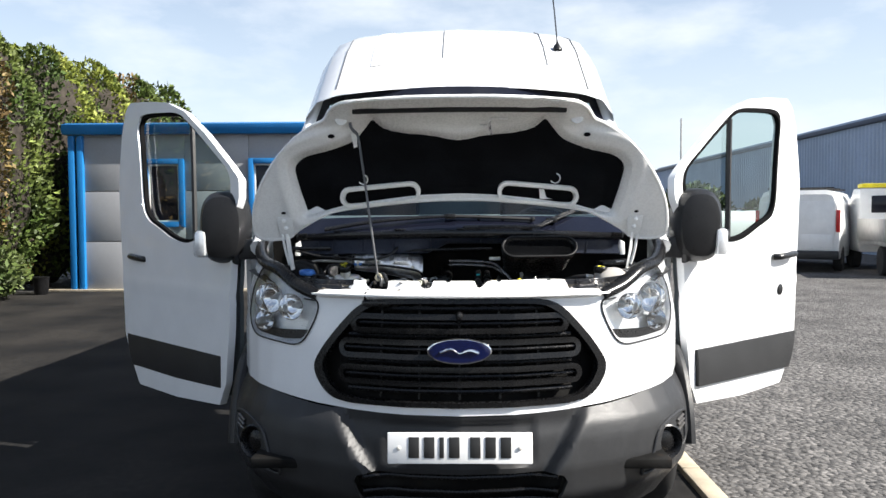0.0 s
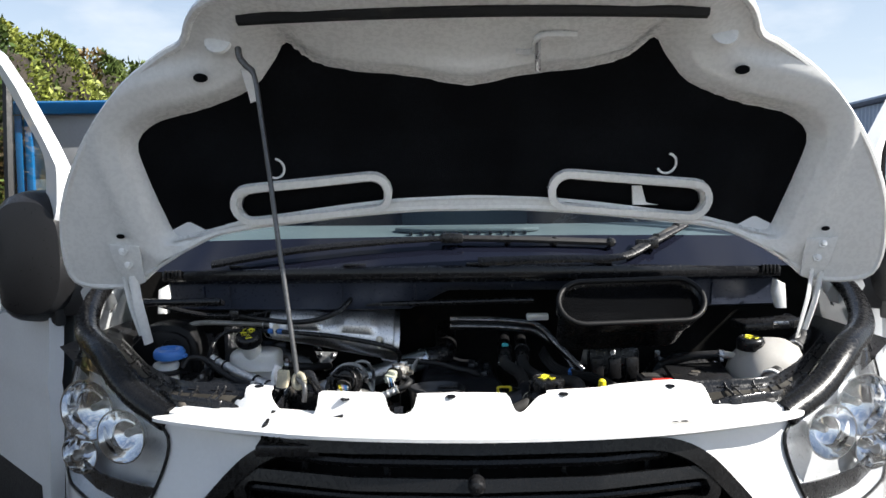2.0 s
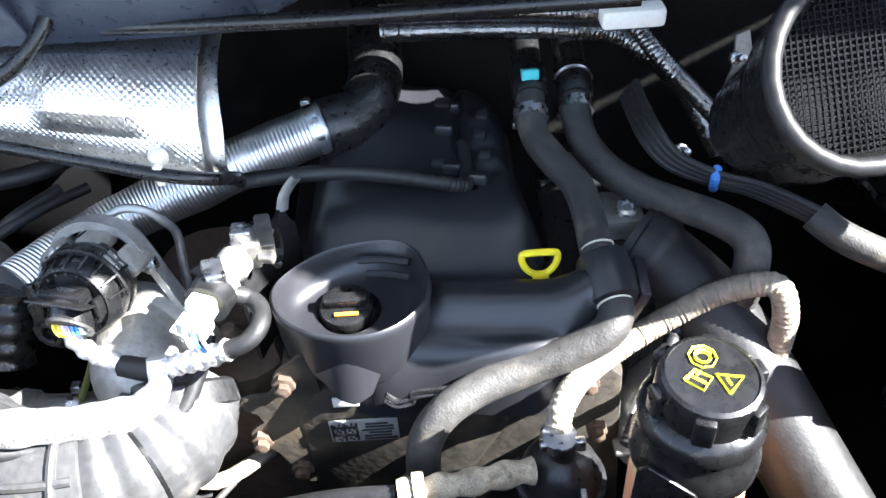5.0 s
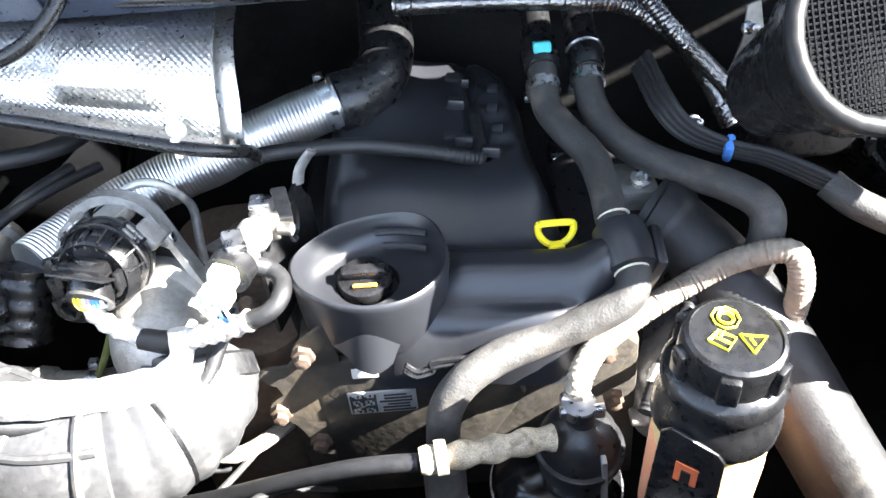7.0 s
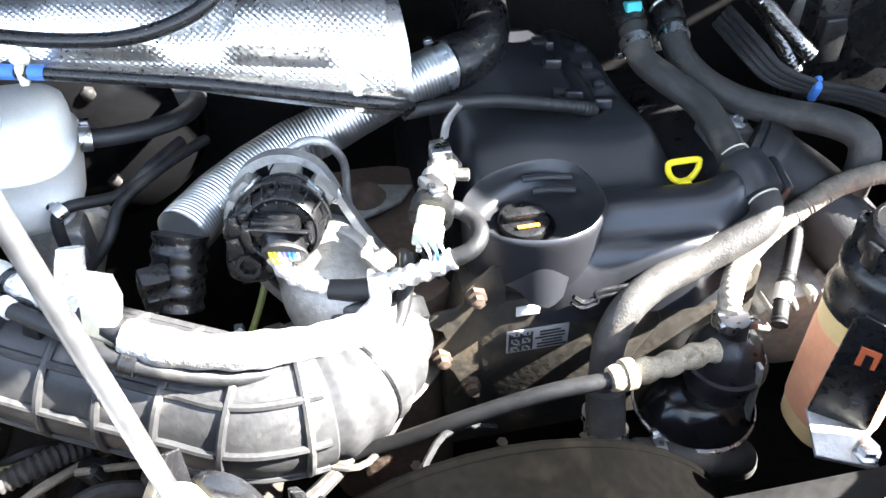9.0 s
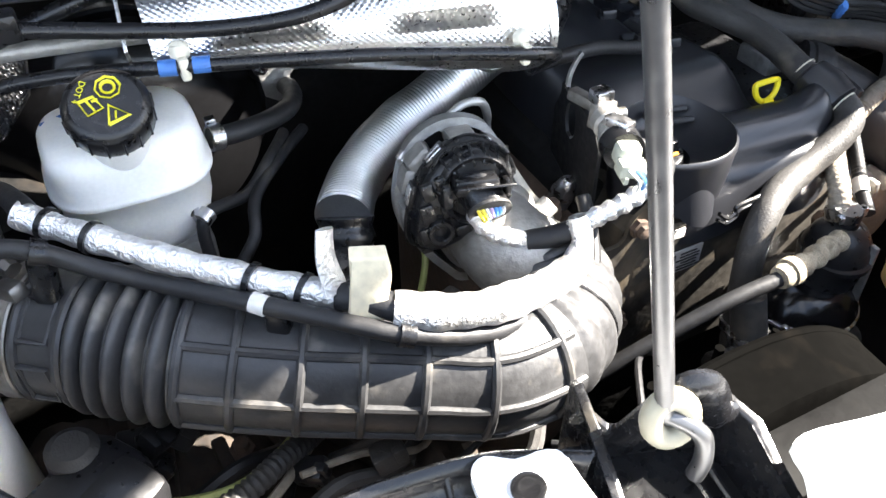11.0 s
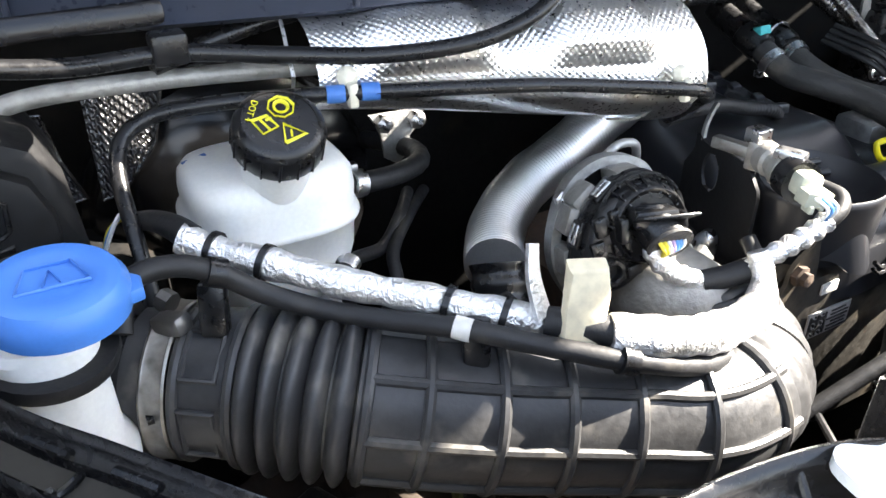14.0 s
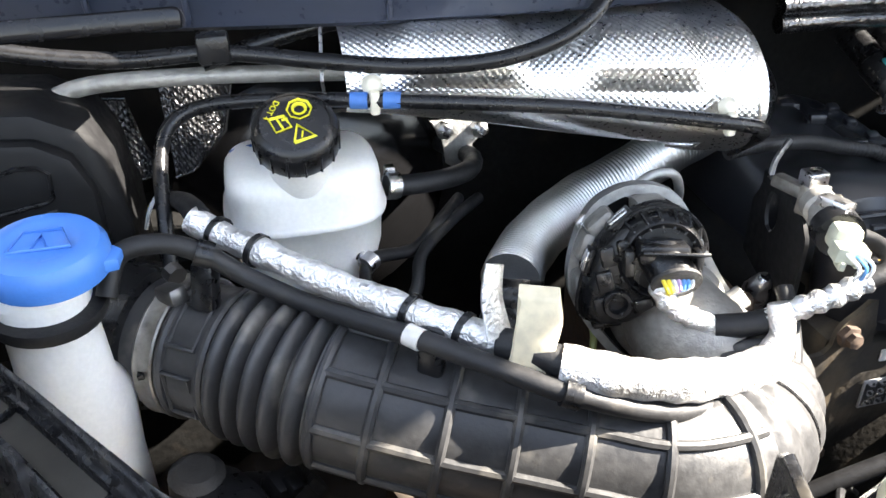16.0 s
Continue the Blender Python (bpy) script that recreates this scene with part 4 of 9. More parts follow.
RZ = [(4.26, 2.055), (4.38, 2.125), (4.55, 2.235), (4.8, 2.395), (5.1, 2.535), (5.4, 2.612), (5.8, 2.655), (6.5, 2.675)]
bm = B()
loft(bm, [mirrored(section(z, False), (lambda x, y=y: y + 0.16 * x * x)) for y, z in RZ])
roof = part("roof", bm, WHITE, van, "white high roof with shallow ribs", sharp=60)
bm = B()
rows = loft(bm, [mirrored(section(z), y) for y, z in ((5.5, 2.58), (5.7, 2.62), (6.0, 2.65), (8.7, 2.67), (8.8, 2.62))])
bm.faces.new(rows[-1])
bm.faces.new(rows[0])
part("body_side", bm, WHITE, van)


def roof_z(x, y):
    zc = float(np.interp(y - 0.16 * x * x, [q[0] for q in RZ], [q[1] for q in RZ]))
    h = section(zc, False)
    return float(np.interp(abs(x), [q[0] for q in h], [q[1] for q in h]))


for x, ya, r in ((-0.09, 4.62, 0.0042), (0.50, 4.60, 0.0042), (-0.67, 4.42, 0.006), (0.70, 4.42, 0.006)):
    bm = B()
    tube(bm, [(x, y, roof_z(x, y) + 0.001) for y in np.linspace(ya, 5.6, 14)], r, 6, 2, flat=0.5)
    part("roof_seam", bm, SEAM, roof)
bm = B()
sheet(bm, [(-0.50, 4.60), (-0.43, 4.60), (-0.43, 5.5), (-0.50, 5.5)], lambda x, y: V(x, y, roof_z(x, y) + 0.003), 0.035)
part("roof_rib", bm, PANEL_WHITE, roof)
bm = B()
tube(bm, [(0.583, 4.83, roof_z(0.583, 4.83) + 0.02), (0.575, 4.93, 2.62), (0.56, 5.12, 2.95)], 0.004, 6, 3)
ant = part("aerial", bm, BLACK, van, "thin black roof aerial")
bm = B()
lathe(bm, [(0.03, 0), (0.026, 0.02), (0.010, 0.045), (0.006, 0.06)], (0.583, 4.83, roof_z(0.583, 4.83) - 0.005), (0, 0.2, 1), 14)
part("aerial_base", bm, BLACK, ant)


def wscreen(u, v, off=0.0):
    """The windscreen: u from -1 to 1 across, v from 0 to 1 up."""
    x = u * (0.86 - 0.11 * v)
    y = 3.417 + 0.21 * u * u + 0.83 * v + 0.05 * math.sin(math.pi * v) + (0.05 * u * u) * v
    z = 1.312 + 0.74 * v - 0.02 * u * u
    return Vector((x, y - off * 0.66, z + off * 0.75))


bm = B()
rows = loft(bm, [[wscreen(u, v) for u in np.linspace(-1, 1, 21)] for v in np.linspace(0, 1, 9)])
ws = part("windscreen", bm, WSCREEN, van, "curved windscreen with a black printed border")
ws.visible_shadow = False
bm = B()
loft(bm, [[wscreen(u, v, 0.002) for u in np.linspace(-1, 1, 21)] for v in (0, 0.045, 0.088)])
for a, b in ((-1, -0.93), (0.93, 1)):
    loft(bm, [[wscreen(u, v, 0.002) for u in (a, b)] for v in np.linspace(0.085, 1, 8)])
loft(bm, [[wscreen(u, v, 0.002) for u in np.linspace(-1, 1, 21)] for v in (0.93, 0.97, 1.0)])
part("windscreen_border", bm, FRIT, ws)
for s in (-1, 1):
    bm = B()
    tube(bm, [wscreen(s * 1.04, v) + V(0, 0.03, -0.02) for v in (-0.05, 0.2, 0.5, 0.8, 0.97)] + [V(s * 0.785, 4.62, 2.045), V(s * 0.768, 4.76, 2.15), V(s * 0.755, 5.0, 2.31)], 0.045, 10, 4)
    part("windscreen_pillar", bm, WHITE, van)
    bm = B()
    sheet(bm, [(0, 0), (0.72, 0), (0.66, 0.9), (0.0, 0.9)], lambda u, v, s=s: V(s * (0.97 + 0.02 * v), 3.78 + u * 1.7, 0.42 + v), 0.12, (), 0.02)
    part("footwell_panel", bm, WHITE, van)

# cabin
bm = B()
dash = [[V(u * 0.80, 3.62 + 0.17 * u * u + d, z) for u in np.linspace(-1, 1, 15)] for d, z in ((-0.06, 1.31), (0.0, 1.345), (0.05, 1.358), (0.35, 1.376), (0.55, 1.382), (0.60, 1.365), (0.62, 1.25), (0.62, 0.9))]
loft(bm, dash)
dashb = part("dashboard", bm, DASH, van, "grey moulded dashboard behind the windscreen")
bm = B()
prism(bm, [(x, 3.93 + y, 1.372) for x, y in stadium(0.0, 0.0, 0.20, 0.085)], (0, 0, 0.012), 0.004)
part("dash_tray", bm, INTERIOR, dashb)
for k in range(11):
    bm = B()
    rbox(bm, (-0.15 + 0.03 * k, 3.82, 1.372), (0.009, 0.04, 0.010), 0.002)
    part("vent_slot", bm, BLACK, dashb)
for s in (-1, 1):
    bm = B()
    rbox(bm, (s * 0.5, 4.75, 1.25), (0.52, 0.14, 0.75), 0.05, turn(-8))
    seat = part("seat", bm, FELT, van, "dark cloth cab seat")
    bm = B()
    rbox(bm, (s * 0.5, 4.86, 1.75), (0.28, 0.10, 0.2), 0.04)
    part("headrest", bm, FELT, seat)
bm = B()
rbox(bm, (0, 4.97, 1.2), (1.62, 0.03, 1.5), 0.01)
part("bulkhead_panel", bm, INTERIOR, van)
bm = B()
rbox(bm, (0, 4.4, 0.45), (1.9, 1.3, 0.08), 0.01)
part("cab_floor", bm, INTERIOR, van)
bm = B()
sw = [V(0.45 + 0.19 * math.cos(a), 4.42 + 0.08 * math.sin(a), 1.25 + 0.17 * math.sin(a)) for a in (2 * math.pi * k / 24 for k in range(25))]
tube(bm, sw, 0.014, 8, 1, False)
part("steering_wheel", bm, BLACK, van)

# doors
DOOR = [(1.215, 1.97), (1.16, 2.02), (0.9, 2.0), (0.686, 1.971), (0.484, 1.905), (0.244, 1.772), (0.0, 1.61), (-0.085, 1.545), (-0.09, 1.45), (-0.04, 1.38), (-0.03, 1.2), (0.0, 0.85), (0.05, 0.6), (0.12, 0.49), (0.565, 0.457), (1.018, 0.455), (1.10, 0.58), (1.165, 0.722), (1.175, 1.075), (1.205, 1.3), (1.245, 1.557), (1.24, 1.85)]
DWIN = smooth2([(1.035, 1.89), (0.98, 1.935), (0.75, 1.925), (0.57, 1.905), (0.45, 1.855), (0.145, 1.671), (-0.0, 1.565), (0.0, 1.44), (0.10, 1.34), (0.25, 1.285), (0.396, 1.25), (0.55, 1.265), (0.712, 1.318), (0.86, 1.37), (0.92, 1.45), (0.96, 1.62), (1.0, 1.77)], 3)


def door(s):
    h, d, n = V(s * 1.0, 3.73, 0), V(s * 0.704, 0.710, 0), V(s * 0.710, -0.704, 0)

    def f(u, z, off=0.0):
        b = 0.05 * (1 - ((z - 1.0) / 1.0) ** 2) + 0.006 * math.exp(-((z - 1.02) / 0.02) ** 2)
        return h + d * (u * 1.022) + n * (b + off) + V(0, 0, z)

    bm = B()
    sheet(bm, DOOR, f, 0.035, [DWIN], 0.035)
    dr = part("front_door", bm, WHITE, van, "white front door standing open")
    bm = B()
    cxy = (0.5, 1.6)
    big = [(cxy[0] + (u - cxy[0]) * 1.012, cxy[1] + (z - cxy[1]) * 1.02) for u, z in DWIN]
    small = [(cxy[0] + (u - cxy[0]) * 0.968, cxy[1] + (z - cxy[1]) * 0.952) for u, z in DWIN]
    sheet(bm, big, lambda u, z: f(u, z, 0.003), 0.02, [small], 0.022)
    part("window_seal", bm, WSEAL, dr)
    bm = B()
    sheet(bm, DWIN, lambda u, z: f(u, z, -0.012), 0.06)
    g = part("door_glass", bm, GLASS, dr, "tinted door window pane")
    g.visible_shadow = False
    bm = B()
    tube(bm, [f(0.46, 1.85, 0.0), f(0.42, 1.62, 0.0), f(0.385, 1.26, 0.0)], 0.014, 6, 3)
    part("quarterlight_bar", bm, RUBBER, dr)
    bm = B()
    sheet(bm, [(1.145, 0.73), (0.085, 0.75), (0.10, 0.575), (1.09, 0.535)], lambda u, z: f(u, z, 0.012 + 0.008 * math.cos((z - 0.64) * 14)), 0.03, (), 0.02)
    part("rubbing_strip", bm, TRIM, dr, "dark grey lower rubbing strip")
    bm = B()
    tube(bm, [f(1.10, 1.16, 0.006), f(1.08, 1.162, 0.034), f(0.99, 1.158, 0.042), f(0.90, 1.152, 0.034), f(0.88, 1.15, 0.006)], 0.017, 10, 5)
    part("door_handle", bm, BLACK, dr)
    bm = B()
    sheet(bm, [(1.03 + 0.06 * math.cos(a), 1.17 + 0.045 * math.sin(a)) for a in (2 * math.pi * k / 16 for k in range(16))], lambda u, z: f(u, z, 0.002 - 0.0 * u), 0.02)
    part("handle_recess", bm, WHITE_IN, dr)
    bm = B()
    lathe(bm, [(0.030, 0), (0.030, 0.006), (0.020, 0.010), (0.004, 0.010)], f(0.965, 0.972, 0.0), n, 20)
    part("door_lock", bm, BLACK, dr)
    bm = B()
    sheet(bm, [(0.04, 0.52), (1.0, 0.5), (1.12, 0.75), (1.14, 1.2), (0.9, 1.33), (0.4, 1.22), (0.0, 1.3)], lambda u, z: f(u, z, -0.055), 0.08, (), 0.02)
    part("door_card", bm, INTERIOR, dr)
    # mirror
    mc = V(s * 1.078, 3.69, 1.330)
    bm = B()
    st = []
    for k, (yy, w, hgt) in enumerate(((-0.075, 0.055, 0.10), (-0.066, 0.085, 0.138), (-0.03, 0.104, 0.160), (0.02, 0.112, 0.168), (0.06, 0.112, 0.168))):
        st.append([mc + V(s * -0.0, 0, 0) + V(w * math.copysign(abs(math.cos(a)) ** 0.72, math.cos(a)) + s * 0.01 * (hgt - 0.15), yy, hgt * math.copysign(abs(math.sin(a)) ** 0.72, math.sin(a))) for a in (2 * math.pi * q / 28 for q in range(28))])
    rows = loft(bm, st, True)
    bm.faces.new(rows[0])
    bm.faces.new(rows[-1])
    mi = part("door_mirror", bm, MIRROR, van, "large black plastic door mirror")
    bm = B()
    rbox(bm, mc + V(s * 0.084, -0.026, -0.074), (0.058, 0.108, 0.120), 0.020, turn(0, 0, s * 12))
    part("indicator_lens", bm, BOWL, mi, "clear indicator lens with a silvered back")
    bm = B()
    rbox(bm, mc + V(s * 0.086, -0.030, -0.074), (0.064, 0.114, 0.126), 0.022, turn(0, 0, s * 12))
    q = part("lens_cover", bm, LENS, mi)
    q.visible_shadow = False
    bm = B()
    prism(bm, [mc + V(s * -0.06, -0.03, -0.04), mc + V(s * -0.05, -0.04, -0.15), mc + V(s * -0.17, -0.02, -0.145), mc + V(s * -0.17, -0.02, -0.07)], (0, 0.06, 0), 0.012)
    part("mirror_arm", bm, MIRROR, mi)
    bm = B()
    prism(bm, [f(-0.05, 1.16, 0.0), f(0.12, 1.20, 0.0), f(0.16, 1.30, 0.0), f(0.0, 1.42, 0.0), f(-0.05, 1.42, 0.0)], n * 0.03, 0.008)
    part("mirror_base", bm, MIRROR, mi)
    bm = B()
    prism(bm, [mc + V(0.09 * math.copysign(abs(math.cos(a)) ** 0.6, math.cos(a)), 0.062, 0.15 * math.copysign(abs(math.sin(a)) ** 0.6, math.sin(a))) for a in (2 * math.pi * q / 24 for q in range(24))], (0, 0.004, 0))
    part("mirror_glass", bm, CHROME, mi)


door(-1)
door(1)

# bonnet, seen from below


def hood(x, z, off=0.0):
    lip = max(0.0, (z - 1.725) / 0.085) ** 1.6 * (0.085 + 0.11 * max(0, 1 - (x / 0.5) ** 2))
    return V(x, 3.385 - 0.5 * (z - 1.38) - lip + off, z)


PAD = mirror2([(0, 1.690), (0.10, 1.707), (0.22, 1.718), (0.295, 1.735), (0.345, 1.768), (0.385, 1.735), (0.43, 1.69), (0.52, 1.655), (0.63, 1.628), (0.685, 1.585), (0.682, 1.52), (0.662, 1.43), (0.645, 1.385), (0.60, 1.388), (0.52, 1.408), (0.47, 1.42), (0.38, 1.432), (0.28, 1.446), (0.20, 1.455), (0.15, 1.460), (0.10, 1.463), (0, 1.466)])
HOOD = mirror2([(0, 1.812), (0.2, 1.812), (0.40, 1.808), (0.46, 1.803), (0.50, 1.785), (0.53, 1.755), (0.58, 1.735), (0.665, 1.682), (0.757, 1.59), (0.828, 1.485), (0.862, 1.395), (0.868, 1.31), (0.83, 1.283), (0.735, 1.287), (0.678, 1.325), (0.58, 1.378), (0.48, 1.408), (0.17, 1.441), (0, 1.445)])
pad_s = smooth2(PAD, 3)
SLOTS2 = [stadium(s * 0.325, 1.463, 0.166, 0.038, tilt=s * -5) for s in (-1, 1)]


def recess(x, z):
    k = min(1.0, max(0.0, (1.60 - z) / 0.10)) * min(1.0, max(0.0, (0.60 - abs(x)) / 0.08))
    return 0.045 - 0.034 * k


def hood_in(x, z):
    """The bonnet's inner frame, sunk where the pad lies."""
    q = nearest([pad_s], x, z)
    d = math.hypot(q[0] - x, q[1] - z)
    sgn = 1 if bool(inside(pad_s, x, z)) else -1
    k = min(1.0, max(0.0, 0.5 + sgn * d / 0.03))
    ridge = 0.010 * math.exp(-((d - 0.05) / 0.02) ** 2) if sgn < 0 else 0
    return hood(x, z, recess(x, z) * k * k * (3 - 2 * k) - ridge * recess(x, z) / 0.045)


bm = B()
SLOTS = [stadium(s * 0.325, 1.463, 0.150, 0.026, tilt=s * -5) for s in (-1, 1)]
sheet(bm, smooth2(HOOD, 3), hood_in, 0.010, SLOTS)
bonnet = part("bonnet", bm, WHITE_IN, van, "white bonnet raised, showing its inner frame")
hood_s = smooth2(HOOD, 3)


def skin(x, z):
    d = math.dist(nearest([hood_s], x, z), (x, z))
    return hood(x * 1.004, z, 0.014 + 0.062 * min(1.0, d / 0.12)) + V(0, 0, 0.001)


bm = B()
sheet(bm, hood_s, skin, 0.03)
part("bonnet_skin", bm, WHITE, bonnet)
bm = B()
loop = [hood(x, z, 0.006) for x, z in hood_s]
tube(bm, loop + [loop[0]], 0.0085, 8, 1, False)
part("bonnet_edge", bm, WHITE_IN, bonnet)
bm = B()
sheet(bm, [(x * 0.995, 1.56 + (z - 1.56) * 0.99) for x, z in pad_s], lambda x, z: hood(x, z, recess(x, z) - 0.007 + 0.003 * noise.noise(V(x * 6, z * 6, 0))), 0.009, SLOTS2, 0.004)
part("insulation_pad", bm, FELT, bonnet, "black felt sound insulation pad")
bm = B()
lip_o, lip_i = [(x * 1.010, 1.56 + (z - 1.56) * 1.025) for x, z in pad_s], [(x * 0.982, 1.56 + (z - 1.56) * 0.955) for x, z in pad_s]
ring = [[hood(x, z, recess(x, z) * f - 0.004) for x, z in q] for q, f in ((lip_o, 0.25), (pad_s, 0.42), (lip_i, 0.72), ([(x * 0.978, 1.56 + (z - 1.56) * 0.948) for x, z in pad_s], 1.0))]
loft(bm, ring, True)
part("pad_rebate", bm, WHITE_IN, bonnet, sharp=80)
for s in (-1, 1):
    for (cx, cz, hw, hh, tl) in ((0.325, 1.463, 0.168, 0.040, -5),):
        bm = B()
        o, i = stadium(s * cx, cz, hw, hh, tilt=s * tl), stadium(s * cx, cz, hw - 0.013, hh - 0.012, tilt=s * tl)
        sheet(bm, o, lambda x, z: hood(x, z, -0.012), 0.010, [i], 0.014)
        sl = part("vent_rim", bm, WHITE_IN, bonnet)
        # felt-black sheet standing in for the shade inside the slot
        bm = B()
        sheet(bm, [(x, z) for x, z in stadium(s * cx, cz, hw - 0.018, hh - 0.013, tilt=s * tl)], lambda x, z: hood(x, z, 0.019), 0.03)
        part("vent_shade", bm, FELT, sl)
    if s > 0:
        bm = B()
        prism(bm, [hood(0.33, 1.485, 0.015), hood(0.35, 1.485, 0.015), hood(0.36, 1.45, 0.015), hood(0.39, 1.445, 0.015), hood(0.335, 1.445, 0.015)], (0, -0.008, 0), 0.002)
        part("vent_tab", bm, WHITE_IN, bonnet)
    bm = B()
    tube(bm, [hood(s * 0.394 + 0.019 * math.cos(a), 1.528 + 0.019 * math.sin(a), 0.008) for a in np.linspace(-2.6, 1.4, 18)], 0.0026, 6, 2)
    part("grommet_ring", bm, WHITE_IN, bonnet)
    bm = B()
    prism(bm, [hood(s * 0.506 + 0.014 * math.cos(a), 1.695 + 0.008 * math.sin(a), -0.014) for a in (2 * math.pi * k / 14 for k in range(14))], (0, -0.001, 0))
    part("drain_hole", bm, FELT, bonnet)
    bm = B()
    prism(bm, [hood(s * 0.735 + 0.009 * math.cos(a), 1.392 + 0.005 * math.sin(a), -0.008) for a in (2 * math.pi * k / 14 for k in range(14))], (0, -0.002, 0))
    part("drain_hole", bm, FELT, bonnet)
    bm = B()
    lathe(bm, [(0.026, 0), (0.024, 0.006), (0.014, 0.008), (0.004, 0.008)], hood(s * 0.46, 1.755, 0.0), (0, -1, 0.3), 20)
    part("buffer_boss", bm, WHITE_IN, bonnet)
    # hinge
    bm = B()
    prism(bm, [hood(s * 0.70, 1.37, -0.006), hood(s * 0.765, 1.375, -0.006), hood(s * 0.76, 1.315, -0.006), hood(s * 0.73, 1.28, -0.006), hood(s * 0.705, 1.29, -0.006)], (0, -0.006, 0), 0.002)
    hg = part("bonnet_hinge", bm, WHITE_IN, van, "white painted bonnet hinge")
    for dx, dz in ((0.735, 1.36), (0.73, 1.33)):
        bm = B()
        lathe(bm, [(0.010, 0), (0.010, 0.004), (0.006, 0.004), (0.006, 0.010), (0.003, 0.011)], hood(s * dx, dz, -0.012), (0, -1, 0.2), 6)
        part("hinge_bolt", bm, WHITE_IN, hg)
    bm = B()
    tube(bm, [hood(s * 0.728, 1.305, -0.010), V(s * 0.724, 3.420, 1.25), V(s * 0.719, 3.435, 1.20), V(s * 0.714, 3.45, 1.15)], 0.011, 8, 4, flat=0.3)
    part("hinge_arm", bm, WHITE_IN, hg)
    bm = B()
    tube(bm, [hood(s * 0.75, 1.30, -0.006), V(s * 0.742, 3.43, 1.235), V(s * 0.728, 3.445, 1.17)], 0.006, 6, 4)
    part("hinge_link", bm, WHITE_IN, hg)
bm = B()
tube(bm, [hood(x, 1.781, -0.008) for x in np.linspace(-0.405, 0.41, 15)], 0.0125, 8, 2)
part("bonnet_seal", bm, RUBBER, bonnet)
bm = B()
tube(bm, [hood(0.085, 1.732, -0.008), hood(0.115, 1.730, -0.02), hood(0.125, 1.75, -0.03), hood(0.19, 1.752, -0.02)], 0.006, 8, 5)
striker = part("bonnet_catch", bm, WHITE_IN, bonnet)
bm = B()
tube(bm, [hood(0.122, 1.745, -0.03), hood(0.122, 1.715, -0.05), hood(0.124, 1.695, -0.045)], 0.005, 8, 4)
part("catch_hook", bm, STEEL, striker)
bm = B()
prism(bm, [hood(-0.43, 1.71, -0.004), hood(-0.405, 1.705, -0.004), hood(-0.405, 1.655, -0.004), hood(-0.42, 1.65, -0.004), hood(-0.425, 1.685, -0.004)], (0, -0.006, 0), 0.002)
part("rod_tab", bm, WHITE_IN, bonnet)
bm = B()
tube(bm, [(-0.314, 3.106, 1.145), (-0.336, 3.125, 1.30), (-0.351, 3.138, 1.40), (-0.365, 3.152, 1.50), (-0.38, 3.165, 1.60), (-0.395, 3.178, 1.69), (-0.412, 3.182, 1.712), (-0.424, 3.184, 1.73), (-0.428, 3.19, 1.762)], lambda k: 0.0046 if k < 0.88 else 0.0060, 10, 8)
solo("prop_rod", bm, ROD, "thin steel rod propping the bonnet up", "prop rod")

# white locking panel
SLAM = [(-0.56, 3.055), (-0.47, 3.075), (-0.452, 3.076), (-0.441, 3.075), (-0.432, 3.078), (-0.423, 3.084), (-0.414, 3.078), (-0.409, 3.066), (-0.405, 3.066), (-0.407, 3.087), (-0.405, 3.114), (-0.402, 3.128), (-0.393, 3.132), (-0.381, 3.124), (-0.368, 3.123), (-0.360, 3.117), (-0.360, 3.099), (-0.357, 3.069), (-0.340, 3.045), (-0.322, 3.020), (-0.275, 3.018), (-0.268, 3.060), (-0.258, 3.075), (-0.213, 3.066), (-0.166, 3.060), (-0.155, 3.045), (-0.142, 3.000), (-0.105, 2.998), (-0.096, 3.036), (-0.087, 3.052), (0.040, 3.052), (0.055, 3.03), (0.066, 2.995), (0.085, 2.998), (0.122, 3.045), (0.130, 3.068), (0.215, 3.085), (0.26, 3.112), (0.345, 3.138), (0.379, 3.136), (0.40, 3.105), (0.425, 3.050), (0.445, 3.02), (0.57, 3.065),
        (0.55, 3.03), (0.45, 2.985), (0.3, 2.935), (0.15, 2.91), (0, 2.902), (-0.15, 2.91), (-0.3, 2.935), (-0.45, 2.985), (-0.55, 3.03)]


def slam(x, y):
    e = float(np.interp(abs(x), PX[:11], PY[:11])) + 0.045
    k = min(1.0, max(0.0, (y - e) / 0.07))
    w = min(1.0, max(0.0, (0.47 - abs(x)) / 0.05))
    return V(x, y + 0.030 * (1 - k), 1.086 + 0.045 * k * k * (3 - 2 * k) * w)


bm = B()
sheet(bm, smooth2(SLAM, 3), slam, 0.0055, (), 0.006)
for_x = np.linspace(-0.56, 0.56, 41)
nose = B()
loft(nose, [[front(math.copysign(us(abs(x)), x), z, o) for x in for_x] for z, o in ((1.060, -0.003), (1.072, 0.005), (1.086, 0.003), (1.096, -0.014), (1.100, -0.05))])
lp = part("locking_panel", bm, PANEL_WHITE, van, "white panel over the radiator with stickers")
part("panel_nose", nose, PANEL_WHITE, lp)
for x, y in ((-0.384, 3.108), (-0.22, 3.030), (-0.04, 3.022), (0.15, 3.034), (0.342, 3.085)):
    bm = B()
    p = slam(x, y)
    lathe(bm, [(0.0078, 0.0), (0.0084, 0.0008), (0.0082, 0.0016), (0.0066, 0.0022), (0.0042, 0.0020), (0.0020, 0.0017), (0.0004, 0.0016)], p, (0, -0.1, 1), 24)
    part("panel_stud", bm, DISC, lp, "glossy black push-in stud")


